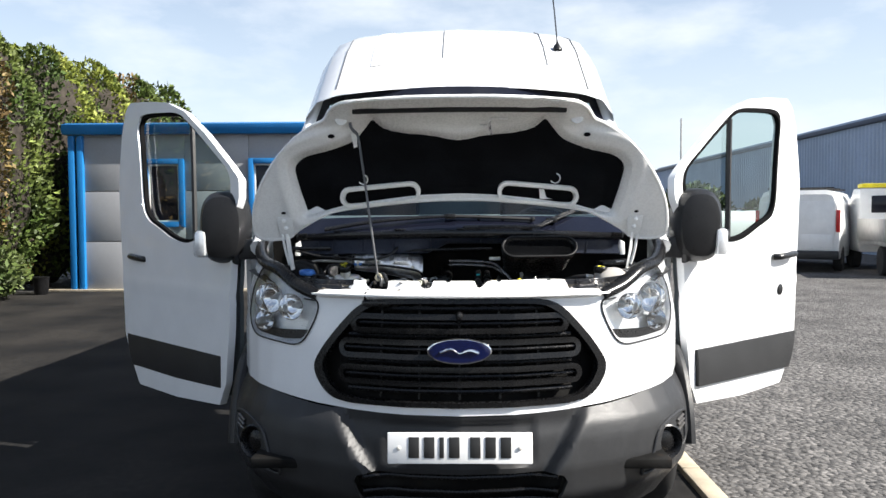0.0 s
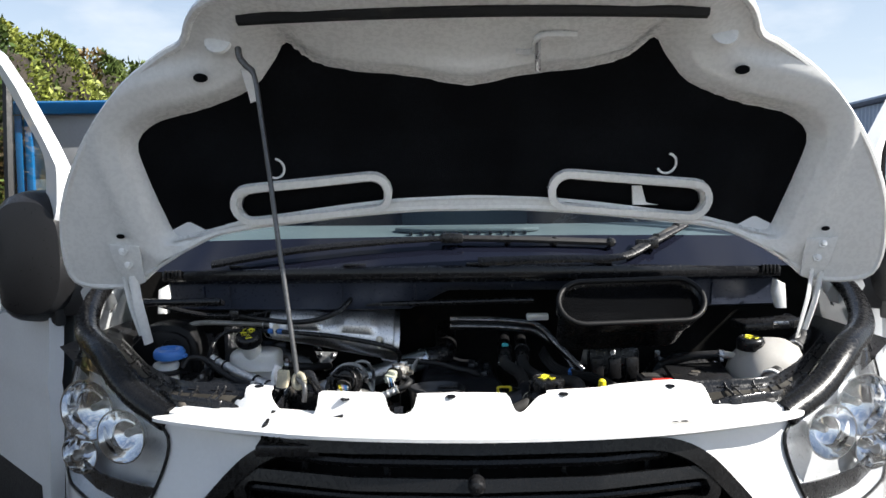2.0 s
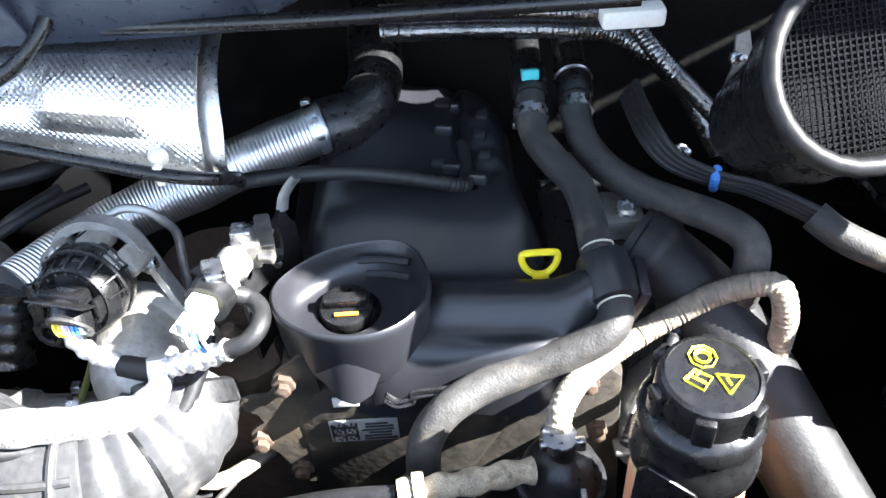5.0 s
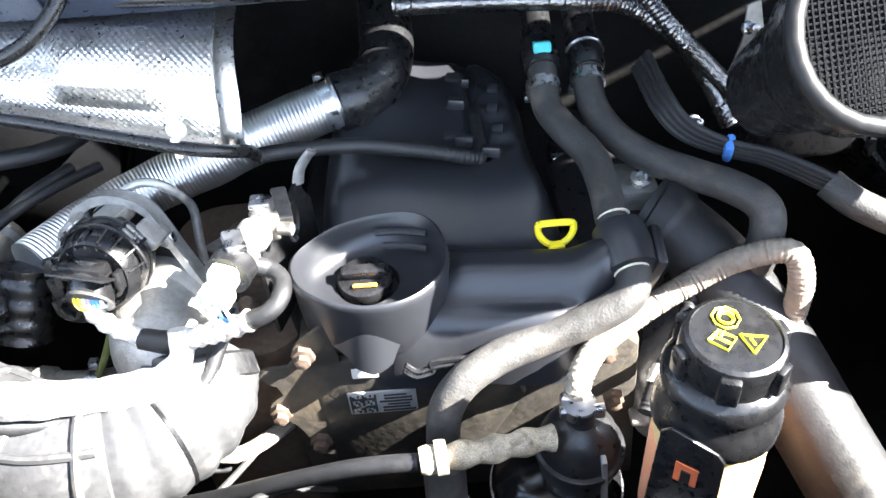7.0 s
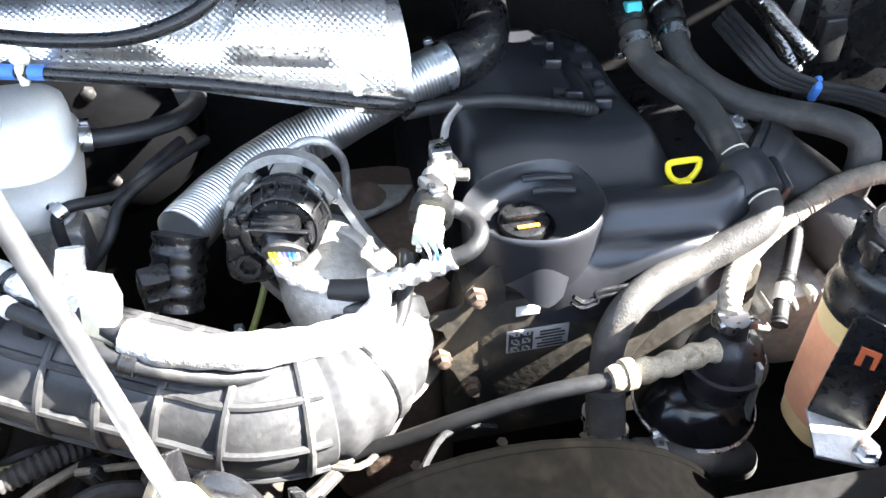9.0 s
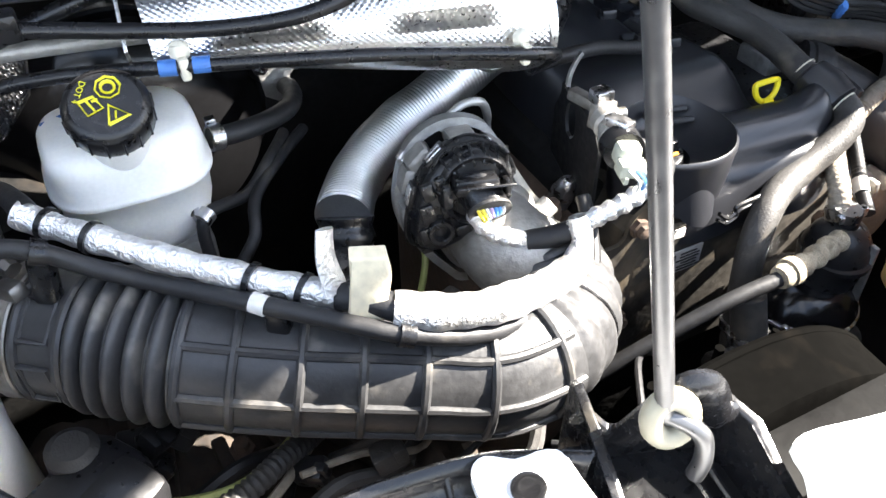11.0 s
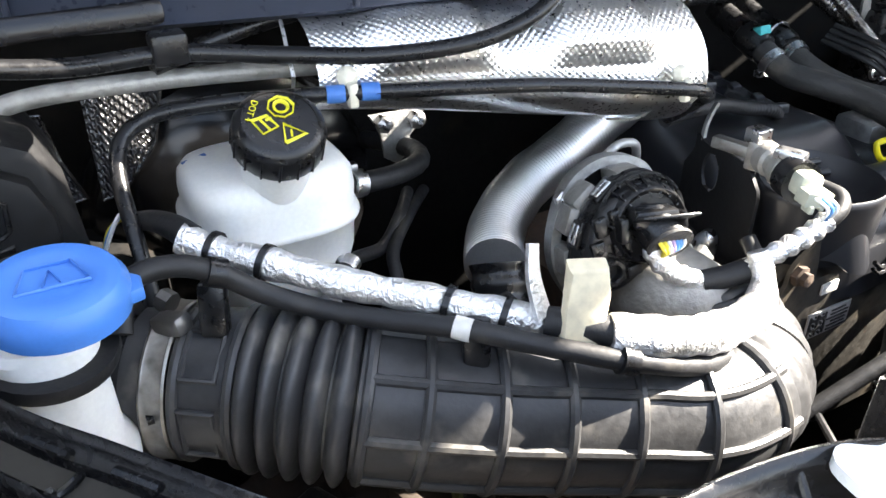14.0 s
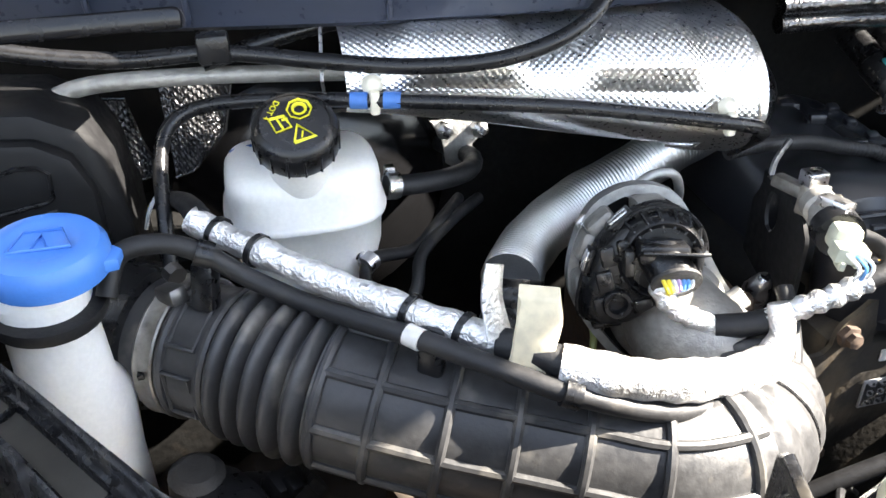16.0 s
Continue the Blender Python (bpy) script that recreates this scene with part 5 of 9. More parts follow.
def decal(name, x0, x1, y0, y1, m, parent, lift=0.0015):
    bm = B()
    sheet(bm, [(x0, y0), (x1, y0), (x1, y1), (x0, y1)], lambda x, y: slam(x, y) + V(0, 0, lift), 0.02)
    return part(name, bm, m, parent)


st = decal("warning_sticker", -0.250, -0.222, 2.985, 3.005, PRINT, lp)
decal("sticker_mark", -0.244, -0.228, 2.990, 3.000, MARK, lp, 0.0025)
decal("instruction_sticker", 0.295, 0.375, 2.982, 3.018, LABEL_W, lp)
decal("sticker_edge", 0.295, 0.307, 2.982, 3.018, ORANGE, lp, 0.0025)
for k in range(4):
    for j in range(2):
        if (k + j) % 3:
            decal("sticker_bar", 0.311 + k * 0.016, 0.323 + k * 0.016, 2.986 + j * 0.016, 2.998 + j * 0.016, PRINT, lp, 0.0025)
decal("panel_slot", -0.135, -0.12, 2.995, 3.005, BLACK, lp)


# ---- engine bay shell (parts of the van) ----
for s in (-1, 1):
    bm = B()
    loft(bm, [[V(s * x, y, z) for x, z in ((0.70, 0.45), (0.74, 0.80), (0.745, 1.02), (0.77, 1.10), (0.83, 1.13), (0.90 if y > 3.4 else 0.80, 1.15 if y > 3.4 else 1.10))] for y in (3.34, 3.42, 3.6, 3.78)])
    part("inner_wing", bm, BLACK_D, van)
    bm = B()
    lathe(bm, [(0.075, 0), (0.075, 0.05), (0.05, 0.065), (0.02, 0.07)], (s * 0.62, 3.66, 0.95), (0, 0, 1), 20)
    part("strut_tower", bm, DEEP, van)
    bm = B()
    prism(bm, [(s * 0.72, 3.52, 1.205), (s * 0.70, 3.52, 1.205), (s * 0.695, 3.53, 1.24), (s * 0.70, 3.53, 1.27), (s * 0.72, 3.53, 1.26)], (0, 0.03, 0), 0.004)
    part("hinge_mount", bm, WHITE_IN, van)
# bulkhead, tray and radiator take the colour with bay shade in it
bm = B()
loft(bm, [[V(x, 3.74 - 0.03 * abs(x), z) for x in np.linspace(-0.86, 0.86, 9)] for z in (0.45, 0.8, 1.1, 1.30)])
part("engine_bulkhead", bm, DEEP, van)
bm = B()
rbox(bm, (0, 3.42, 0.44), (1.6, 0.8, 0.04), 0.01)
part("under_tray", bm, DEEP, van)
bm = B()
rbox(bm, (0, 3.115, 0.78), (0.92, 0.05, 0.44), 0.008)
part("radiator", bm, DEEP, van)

# scuttle under the windscreen


def scuttle(u, k):
    y0 = 3.423 + 0.21 * u * u
    deep = min(1.0, max(0.0, (-0.06 - u) / 0.10)) if u < 0.3 else min(1.0, max(0.0, (u - 0.52) / 0.02))
    low_z = 1.257 - 0.040 * deep
    low_d = 0.030 + 0.040 * max(0.0, 1 - abs(u) / 0.5)
    prof = ((0.035, 1.314), (0.0, 1.319), (-0.010, 1.315), (-0.014, 1.304), (-0.010, 1.290), (0.004, 1.283), (0.014, 1.281), (0.018, 1.276), (low_d, low_z + 0.004), (low_d + 0.006, low_z), (low_d + 0.05, low_z + 0.002))
    d, z = prof[k]
    return V(u * 0.84, y0 + d, z - 0.02 * u * u)


bm = B()
loft(bm, [[scuttle(u, k) for u in np.linspace(-0.86, 0.86, 87)] for k in range(6, 11)])
scut = part("scuttle_panel", bm, SCUT_SKY, van, "plastic scuttle panel below the windscreen, sky reflection painted in as blue-grey")
bm = B()
loft(bm, [[scuttle(u, k) for u in np.linspace(-0.86, 0.86, 87)] for k in range(7)])
part("scuttle_rail", bm, SCUT, scut, "glossy black rail along the windscreen foot")
for u in (-0.74, -0.66, -0.50, -0.34, -0.145, 0.11, 0.28, 0.66):
    bm = B()
    prism(bm, [scuttle(u, 7) + V(-0.002, -0.008, 0), scuttle(u, 8) + V(-0.002, -0.004, 0.002), scuttle(u, 8) + V(-0.002, 0.004, 0.002), scuttle(u, 7) + V(-0.002, 0.004, 0)], (0.004, 0, 0), 0.001)
    part("scuttle_rib", bm, SCUT_SKY, scut)
for s in (-1, 1):
    for k in range(5):
        bm = B()
        rbox(bm, scuttle(s * (0.80 + 0.012 * k), 2) + V(0, -0.004, -0.008), (0.006, 0.012, 0.02), 0.002)
        part("scuttle_fin", bm, BLACK, scut)
for u in (-0.62, -0.30, 0.02, 0.34):
    bm = B()
    rbox(bm, scuttle(u, 1) + V(0, 0.004, 0.003), (0.05, 0.012, 0.006), 0.002)
    part("scuttle_clip", bm, BLACK, scut)


def wiper(pts_arm, pts_blade, label):
    bm = B()
    tube(bm, pts_arm, lambda k: 0.012 - 0.004 * k, 8, 6, flat=0.6)
    arm = part("wiper_arm", bm, BLACK, van, label)
    bm = B()
    tube(bm, pts_blade, 0.0085, 8, 4, flat=0.8)
    part("wiper_blade", bm, RUBBER, arm)
    bm = B()
    rbox(bm, Vector(pts_blade[0]) * 0.75 + Vector(pts_arm[-1]) * 0.25, (0.05, 0.022, 0.022), 0.005)
    part("blade_joint", bm, BLACK, arm)
    for k in (0.33, 0.62, 0.97):
        bm = B()
        rbox(bm, Vector(pts_blade[0]).lerp(Vector(pts_blade[-1]), k), (0.012, 0.02, 0.02), 0.003, turn(0, 0, 8))
        part("blade_clip", bm, BLACK, arm)


wiper([wscreen(-0.68, 0.005, 0.018), wscreen(-0.45, 0.035, 0.024), wscreen(-0.22, 0.056, 0.022), wscreen(-0.06, 0.064, 0.022)], [wscreen(-0.04, 0.067, 0.018), wscreen(0.14, 0.064, 0.016), wscreen(0.38, 0.054, 0.016)], "black wiper lying across the windscreen foot")
wiper([wscreen(0.02, 0.005, 0.016), wscreen(0.22, 0.008, 0.018), wscreen(0.38, 0.012, 0.018), wscreen(0.48, 0.05, 0.02), wscreen(0.60, 0.105, 0.018)], [wscreen(0.42, 0.028, 0.018), wscreen(0.53, 0.08, 0.018), wscreen(0.66, 0.14, 0.018)], "black wiper parked at an angle on the windscreen")

# black bolster behind the locking panel
RR = [(0.80, 3.52, 1.150), (0.735, 3.42, 1.142), (0.667, 3.317, 1.132), (0.63, 3.268, 1.131), (0.594, 3.22, 1.131), (0.564, 3.183, 1.131), (0.525, 3.155, 1.131), (0.472, 3.145, 1.131), (0.438, 3.144, 1.130), (0.389, 3.135, 1.130), (0.342, 3.114, 1.127)]
RF = [(0.83, 3.51, 1.128), (0.752, 3.413, 1.12), (0.678, 3.294, 1.122), (0.642, 3.245, 1.121), (0.607, 3.195, 1.121), (0.578, 3.157, 1.121), (0.544, 3.122, 1.121), (0.47, 3.092, 1.121), (0.446, 3.087, 1.118), (0.424, 3.084, 1.108), (0.406, 3.080, 1.100)]


def bolster(s):
    rr, ff = spline(RR, 14), spline(RF, 14)
    n = len(rr)

    def strip(prof, wave=0.0):
        bm = B()
        loft(bm, [[V(s * a.lerp(b, t).x, a.lerp(b, t).y + (wave * (1 if (i // 11) % 2 else 0) if 0.8 < t < 1.03 else 0), a.lerp(b, t).z + dz) for t, dz in prof] for i, (a, b) in enumerate(zip(rr, ff))])
        return bm

    bo = part("front_bolster", strip(((-0.03, -0.07), (-0.01, -0.010), (0.01, -0.001), (0.05, 0.001), (0.10, 0.000), (0.125, -0.004), (0.15, -0.010), (0.20, -0.011), (0.225, -0.012), (0.245, -0.016), (0.27, -0.017))), BOLST, van, "glossy black ribbed plastic front bolster", sharp=60)
    part("bolster_floor", strip(((0.25, -0.0165), (0.5, -0.018), (0.745, -0.0165))), BOLST_D, bo, "dusty bolster floor")
    part("front_ridge", strip(((0.73, -0.0168), (0.755, -0.014), (0.79, -0.011), (0.84, -0.010), (0.89, -0.012), (0.92, -0.018), (0.94, -0.028), (1.0, -0.031), (1.02, -0.036), (1.03, -0.075)), -0.003), BOLST, bo, sharp=60)
    for k, lean in ((18, 6), (38, 6), (58, 5), (72, 4), (80, 3), (87, 3)):
        e = k - lean if k < 70 else min(range(n), key=lambda q: abs(ff[q].x - rr[k].x - 0.006))
        a, b = V(s * rr[k].x, rr[k].y, rr[k].z), V(s * ff[e].x, ff[e].y, ff[e].z)
        bm = B()
        tube(bm, [a.lerp(b, 0.24) + V(0, 0, -0.014), a.lerp(b, 0.30) + V(0, 0, -0.016), a.lerp(b, 0.5) + V(0, 0, -0.017), a.lerp(b, 0.70) + V(0, 0, -0.016), a.lerp(b, 0.77) + V(0, 0, -0.012)], 0.0022, 8, 3)
        part("bolster_rib", bm, BOLST, bo)
    for x, w in ((0.505, 0.0018), (0.466, 0.0016), (0.452, 0.0024), (0.410, 0.0020)):
        k, e = min(range(n), key=lambda q: abs(rr[q].x - x)), min(range(n), key=lambda q: abs(ff[q].x - x - 0.007))
        a, b = V(s * rr[k].x, rr[k].y, rr[k].z), V(s * ff[e].x, ff[e].y, ff[e].z)
        bm = B()
        tube(bm, [a.lerp(b, 0.10) + V(0, 0, -0.004), a.lerp(b, 0.24) + V(0, 0, -0.011), a.lerp(b, 0.90) + V(0, 0, -0.011)], w, 8, 1)
        part("bolster_ridge", bm, BOLST, bo)
    for k in range(8, n - 30, 11):
        bm = B()
        p = rr[k].lerp(ff[k], 0.19)
        q = rr[k + 5].lerp(ff[k + 5], 0.19)
        tube(bm, [V(s * p.x, p.y, p.z - 0.010), V(s * (p.x + q.x) / 2, (p.y + q.y) / 2, (p.z + q.z) / 2 - 0.010), V(s * q.x, q.y, q.z - 0.010)], 0.0022, 6, 1)
        part("ledge_step", bm, BOLST, bo)
    bm = B()
    lathe(bm, [(0.013, -0.02), (0.015, 0), (0.015, 0.008), (0.012, 0.012), (0.004, 0.013)], (s * 0.525, 3.125, 1.090), (0, 0, 1), 18)
    part("bump_stop", bm, HOSE, bo, "grey rubber bonnet buffer")


bolster(-1)
bolster(1)
rb = thing("rod_bracket", "black ribbed bracket holding the prop rod foot", "bracket", (-0.305, 3.09, 1.06))
bm = B()
prism(bm, [(-0.362, 2.985, 1.062), (-0.258, 2.985, 1.062), (-0.252, 3.10, 1.084), (-0.262, 3.125, 1.084), (-0.335, 3.145, 1.084), (-0.352, 3.14, 1.084)], (0, 0, -0.02), 0.003)
part("bracket_floor", bm, BLACK, rb)
for x in (-0.338, -0.328, -0.292, -0.282):
    bm = B()
    tube(bm, [(x, 2.99, 1.064), (x + 0.002, 3.05, 1.076), (x + 0.004, 3.10, 1.086)], 0.0018, 6, 2)
    part("floor_rib", bm, BLACK, rb)
for pts, dx in (([(-0.350, 3.00, 1.060), (-0.352, 3.00, 1.085), (-0.343, 3.08, 1.104), (-0.333, 3.125, 1.124), (-0.326, 3.150, 1.126), (-0.322, 3.158, 1.118), (-0.324, 3.158, 1.060)], -0.006), ([(-0.268, 3.00, 1.060), (-0.268, 3.00, 1.082), (-0.264, 3.065, 1.100), (-0.262, 3.095, 1.118), (-0.268, 3.118, 1.122), (-0.272, 3.128, 1.112), (-0.272, 3.128, 1.060)], 0.006)):
    bm = B()
    prism(bm, pts, (dx, 0, 0), 0.0015)
    part("bracket_cheek", bm, BOLST, rb)
bm = B()
tube(bm, [(-0.333, 3.140, 1.114), (-0.324, 3.132, 1.104), (-0.316, 3.124, 1.108), (-0.310, 3.116, 1.130), (-0.301, 3.110, 1.151), (-0.291, 3.106, 1.152), (-0.284, 3.104, 1.138), (-0.276, 3.106, 1.120), (-0.266, 3.108, 1.114)], 0.005, 10, 6, flat=1.6)
part("rod_saddle", bm, BOLST, rb)
bm = B()
prism(bm, [(-0.330, 3.128, 1.105), (-0.300, 3.116, 1.118), (-0.268, 3.110, 1.115), (-0.268, 3.112, 1.070), (-0.330, 3.134, 1.070)], (0, 0.006, 0), 0.001)
part("saddle_wall", bm, BLACK, rb)
bm = B()
tube(bm, [V(-0.3115, 3.1045, 1.142) + V(0.94, -0.25, 0.1) * (0.0095 * math.cos(a)) + V(-0.05, 0.25, 0.96) * (0.0115 * math.sin(a)) for a in (2 * math.pi * k / 24 for k in range(25))], 0.0058, 10, 1, False)
solo("rod_grommet", bm, GROM, "cream plastic grommet at the prop rod foot", "grommet")
bm = B()
tube(bm, [(-0.314, 3.106, 1.145), (-0.306, 3.099, 1.141), (-0.300, 3.093, 1.134), (-0.299, 3.090, 1.120), (-0.301, 3.090, 1.108)], 0.0046, 10, 6)
solo("rod_hook", bm, ROD, "hooked steel foot of the prop rod", "prop rod")

# oval air intake


HW, HH = 0.158, 0.055


def oval(a, b, d=0.0):
    return V(0.333, 3.347, 1.2485) + V(0.983, 0.182, 0.003) * a + V(0, 0.712, 0.703) * b + V(-0.12, 0.695, -0.708) * d


intake = thing("air_intake", "oval black air intake with a fine mesh inside", "air intake", (0.333, 3.40, 1.15))
bm = B()
loop = [oval(x, y) for x, y in stadium(0, 0, HW, HH, 14)]
tube(bm, loop + [loop[0], loop[1]], 0.0056, 10, 1, False)
part("rim", bm, FUSE, intake, "smooth black rounded rim")
bm = B()
loft(bm, [[oval(x, y, d) for x, y in stadium(0, 0, HW - q, HH - q, 14)] for q, d in ((0.0, 0.0), (0.006, 0.008), (0.010, 0.014), (0.010, 0.05))], True)
part("throat", bm, GRILLE, intake)
bm = B()
loft(bm, [[oval(x, y, d) for x, y in stadium(0, 0, HW + q, HH + q, 14)] for q, d in ((0.004, 0.002), (0.0, 0.03), (-0.012, 0.06), (-0.02, 0.12))], True)
part("duct_body", bm, GRILLE, intake)
bm = B()
hw, hh = HW - 0.008, HH - 0.008
for k in range(76):
    x = -hw + 2 * hw * (k + 0.5) / 76
    h = hh if abs(x) < hw - hh else math.sqrt(max(0.0, hh * hh - (abs(x) - hw + hh) ** 2))
    if h > 0.004:
        tube(bm, [oval(x, -h, 0.014), oval(x, h, 0.014)], 0.0007, 4, 1, False)
for k in range(25):
    y = -hh + 2 * hh * (k + 0.5) / 25
    w = hw - hh + math.sqrt(max(0.0, hh * hh - y * y))
    tube(bm, [oval(-w, y, 0.0145), oval(w, y, 0.0145)], 0.0007, 4, 1, False)
part("mesh_screen", bm, FELT, intake, "fine black wire mesh")
bm = B()
sheet(bm, stadium(0, 0, HW - 0.004, HH - 0.004, 10), lambda a, b: oval(a, b, 0.045), 0.04)
part("filter_face", bm, FELT, intake)


# ---- generic pieces ----
def hose(name, label, pts, r, m, category="hose", seg=12, n=8, clips=(), group=""):
    t = thing(name, label, category, pts[0], group)
    bm = B()
    tube(bm, pts, r, seg, n)
    part("hose_body", bm, m, t)
    path = spline(pts, 10)
    for k in clips:
        i = min(int(k * (len(path) - 1)), len(path) - 2)
        p, d = path[i], (path[i + 1] - path[i]).normalized()
        rr = (r(k) if callable(r) else r) + 0.0008
        bm = B()
        lathe(bm, [(rr, -0.005), (rr + 0.0015, -0.005), (rr + 0.0015, 0.005), (rr, 0.005)], p, d, 18)
        c = part("hose_clip", bm, STEEL, t, "spring steel hose clip")
        bm = B()
        rbox(bm, p + d.orthogonal().normalized() * (rr + 0.004), (0.008, 0.008, 0.007), 0.001)
        part("clip_ear", bm, STEEL, c)
    return t


def ribbed(r, depth, count):
    return lambda k: r + depth * (0.5 + 0.5 * math.cos(2 * math.pi * count * k))


def cap(t, base, axis, r, h, m, ribs=12, name="cap", label=""):
    """A screw cap with grip ribs."""
    ax = Vector(axis).normalized()
    bm = B()
    lathe(bm, [(r * 0.96, 0), (r, 0.002), (r, h * 0.72), (r * 0.96, h * 0.86), (r * 0.86, h * 0.97), (r * 0.80, h), (r * 0.79, h * 0.96), (0.002, h * 0.955)], base, ax, 40)
    c = part(name, bm, m, t, label)
    u = ax.orthogonal().normalized()
    w = ax.cross(u)
    for k in range(ribs):
        a = 2 * math.pi * k / ribs
        p = Vector(base) + ax * h * 0.4 + (u * math.cos(a) + w * math.sin(a)) * r
        bm = B()
        tube(bm, [p - ax * h * 0.36, p + ax * h * 0.30], r * 0.030, 6, 1)
        part("grip_rib", bm, m, c)
    return c


def on_cap(bm, base, ax, u, pts, width=0.0012, closed=True, lift=0.0):
    w = ax.cross(u)
    loop = [Vector(base) + ax * lift + u * a + w * b for a, b in pts]
    if closed:
        loop.append(loop[0])
    tube(bm, loop, width, 5, 1, True, 0.5)


def cap_marks(c, base, axis, u, r, m=MARK):
    """The yellow warning signs printed on a fluid cap."""
    ax = Vector(axis).normalized()
    u = (Vector(u) - ax * Vector(u).dot(ax)).normalized()
    q = r * 0.27
    bm = B()
    on_cap(bm, base, ax, u, [(-r * 0.02 + q * 1.05 * math.cos(k * math.pi / 4 + 0.4), r * 0.40 + q * 1.05 * math.sin(k * math.pi / 4 + 0.4)) for k in range(8)], r * 0.04)
    on_cap(bm, base, ax, u, [(-r * 0.02 + q * 0.55 * math.cos(k * math.pi / 8), r * 0.40 + q * 0.55 * math.sin(k * math.pi / 8)) for k in range(16)], r * 0.06)
    part("sign_ring", bm, m, c)
    bm = B()
    on_cap(bm, base, ax, u, [(r * 0.18, -r * 0.55), (r * 0.58, -r * 0.22), (r * 0.08, -r * 0.06)], r * 0.05)
    on_cap(bm, base, ax, u, [(r * 0.25, -r * 0.18), (r * 0.29, -r * 0.36)], r * 0.035, False)
    part("sign_triangle", bm, m, c)
    bm = B()
    on_cap(bm, base, ax, u, [(-r * 0.58, -r * 0.10), (-r * 0.30, r * 0.10), (-r * 0.02, -r * 0.14), (-r * 0.30, -r * 0.40)], r * 0.045)
    on_cap(bm, base, ax, u, [(-r * 0.44, 0), (-r * 0.16, -r * 0.27)], r * 0.035, False)
    on_cap(bm, base, ax, u, [(-r * 0.30, -r * 0.02), (-r * 0.18, r * 0.06)], r * 0.035, False)
    part("sign_book", bm, m, c)


# ---- brake fluid reservoir ----
res = thing("brake_fluid_reservoir", "translucent white brake fluid reservoir with black screw cap", "reservoir", (-0.478, 3.51, 1.0))


def rounded(cx, cy, hx, hy, z, p=0.55, n=32, sx=0.0):
    return [V(cx + sx + hx * math.copysign(abs(math.cos(a)) ** p, math.cos(a)), cy + hy * math.copysign(abs(math.sin(a)) ** p, math.sin(a)), z) for a in (2 * math.pi * k / n for k in range(n))]


def stack(bm, secs):
    rows = loft(bm, secs, True)
    bm.faces.new(rows[0])
    bm.faces.new(rows[-1])
    return bm


RC = (-0.491, 3.515)


def tank(hx, hy, z, dy=0.0, p=0.62, slope=0.0):
    return [V(v.x, v.y, v.z + slope * (v.y - RC[1])) for v in rounded(RC[0], RC[1] + dy, hx, hy, z, p, 40)]


bm = B()
stack(bm, [tank(0.026, 0.024, 1.008, 0.006, 0.8), tank(0.039, 0.034, 1.014, 0.004, 0.75), tank(0.050, 0.043, 1.030, 0.001, 0.68), tank(0.0555, 0.0465, 1.055), tank(0.0570, 0.048, 1.081, slope=0.08), tank(0.0600, 0.0505, 1.0825, slope=0.08), tank(0.0610, 0.0515, 1.085, slope=0.08), tank(0.0600, 0.0505, 1.0875, slope=0.08),
           tank(0.0570, 0.048, 1.089, slope=0.08), tank(0.0572, 0.048, 1.104, p=0.56), tank(0.0560, 0.0468, 1.114, p=0.56), tank(0.0520, 0.043, 1.1200, p=0.58), tank(0.0450, 0.036, 1.1228, p=0.6), tank(0.020, 0.015, 1.1236, p=0.7)])
part("reservoir_body", bm, NATURAL, res, sharp=75)
CAPX = V(-0.03, -0.50, 0.86).normalized()
CAPB = V(-0.4945, 3.457, 1.169) - CAPX * 0.024
bm = B()
lathe(bm, [(0.026, -0.066), (0.0245, -0.052), (0.0225, -0.040), (0.0215, -0.024), (0.0222, -0.012), (0.0222, 0.004), (0.020, 0.004)], CAPB, CAPX, 36)
part("filler_neck", bm, NATURAL, res, sharp=75)
c1 = cap(res, CAPB, CAPX, 0.0288, 0.024, BLACK, 16)
cap_marks(c1, CAPB + CAPX * 0.0233, CAPX, (0.87, -0.48, 0), 0.0285)
tx = bpy.data.curves.new("cap_text", "FONT")
tx.body, tx.size, tx.align_x, tx.align_y, tx.extrude = "DOT 4", 0.0058, "CENTER", "CENTER", 0.0002
tx.materials.append(MARK)
tob = new("cap_text", tx)
tob.parent = c1
ux = (V(0.87, -0.48, 0) - CAPX * V(0.87, -0.48, 0).dot(CAPX)).normalized()
uy = CAPX.cross(ux)
tc_ = CAPB + CAPX * 0.0236 - ux * 0.0175 + uy * 0.0050
tob.matrix_basis = Matrix.Translation(tc_) @ Matrix((ux, uy, CAPX)).transposed().to_4x4() @ turn(0, 0, 262)
for x, y in ((-0.533, 3.535), (-0.519, 3.512)):
    bm = B()
    rbox(bm, (x, y, 1.1185 + 0.10 * (y - 3.515)), (0.018, 0.010 if x > -0.53 else 0.006, 0.003), 0.001, turn(6, -10, 4))
    part("moulded_mark", bm, NATURAL if x > -0.53 else TAPE_BLUE, res)
bm = B()
rbox(bm, (-0.47, 3.50, 0.99), (0.05, 0.035, 0.05), 0.008)
part("master_cylinder", bm, ALU, res, "cast alloy master cylinder")
bm = B()
lathe(bm, [(0.02, -0.06), (0.024, -0.05), (0.024, 0.08), (0.03, 0.085), (0.03, 0.095)], (-0.47, 3.48, 0.955), (0, 1, 0), 20)
part("cylinder_body", bm, ALU, res)
bm = B()
lathe(bm, [(0.125, 0.06), (0.128, 0.04), (0.122, 0.015), (0.09, -0.005), (0.05, -0.014), (0.03, -0.016)], (-0.474, 3.64, 1.015), (0, 1, 0), 40)
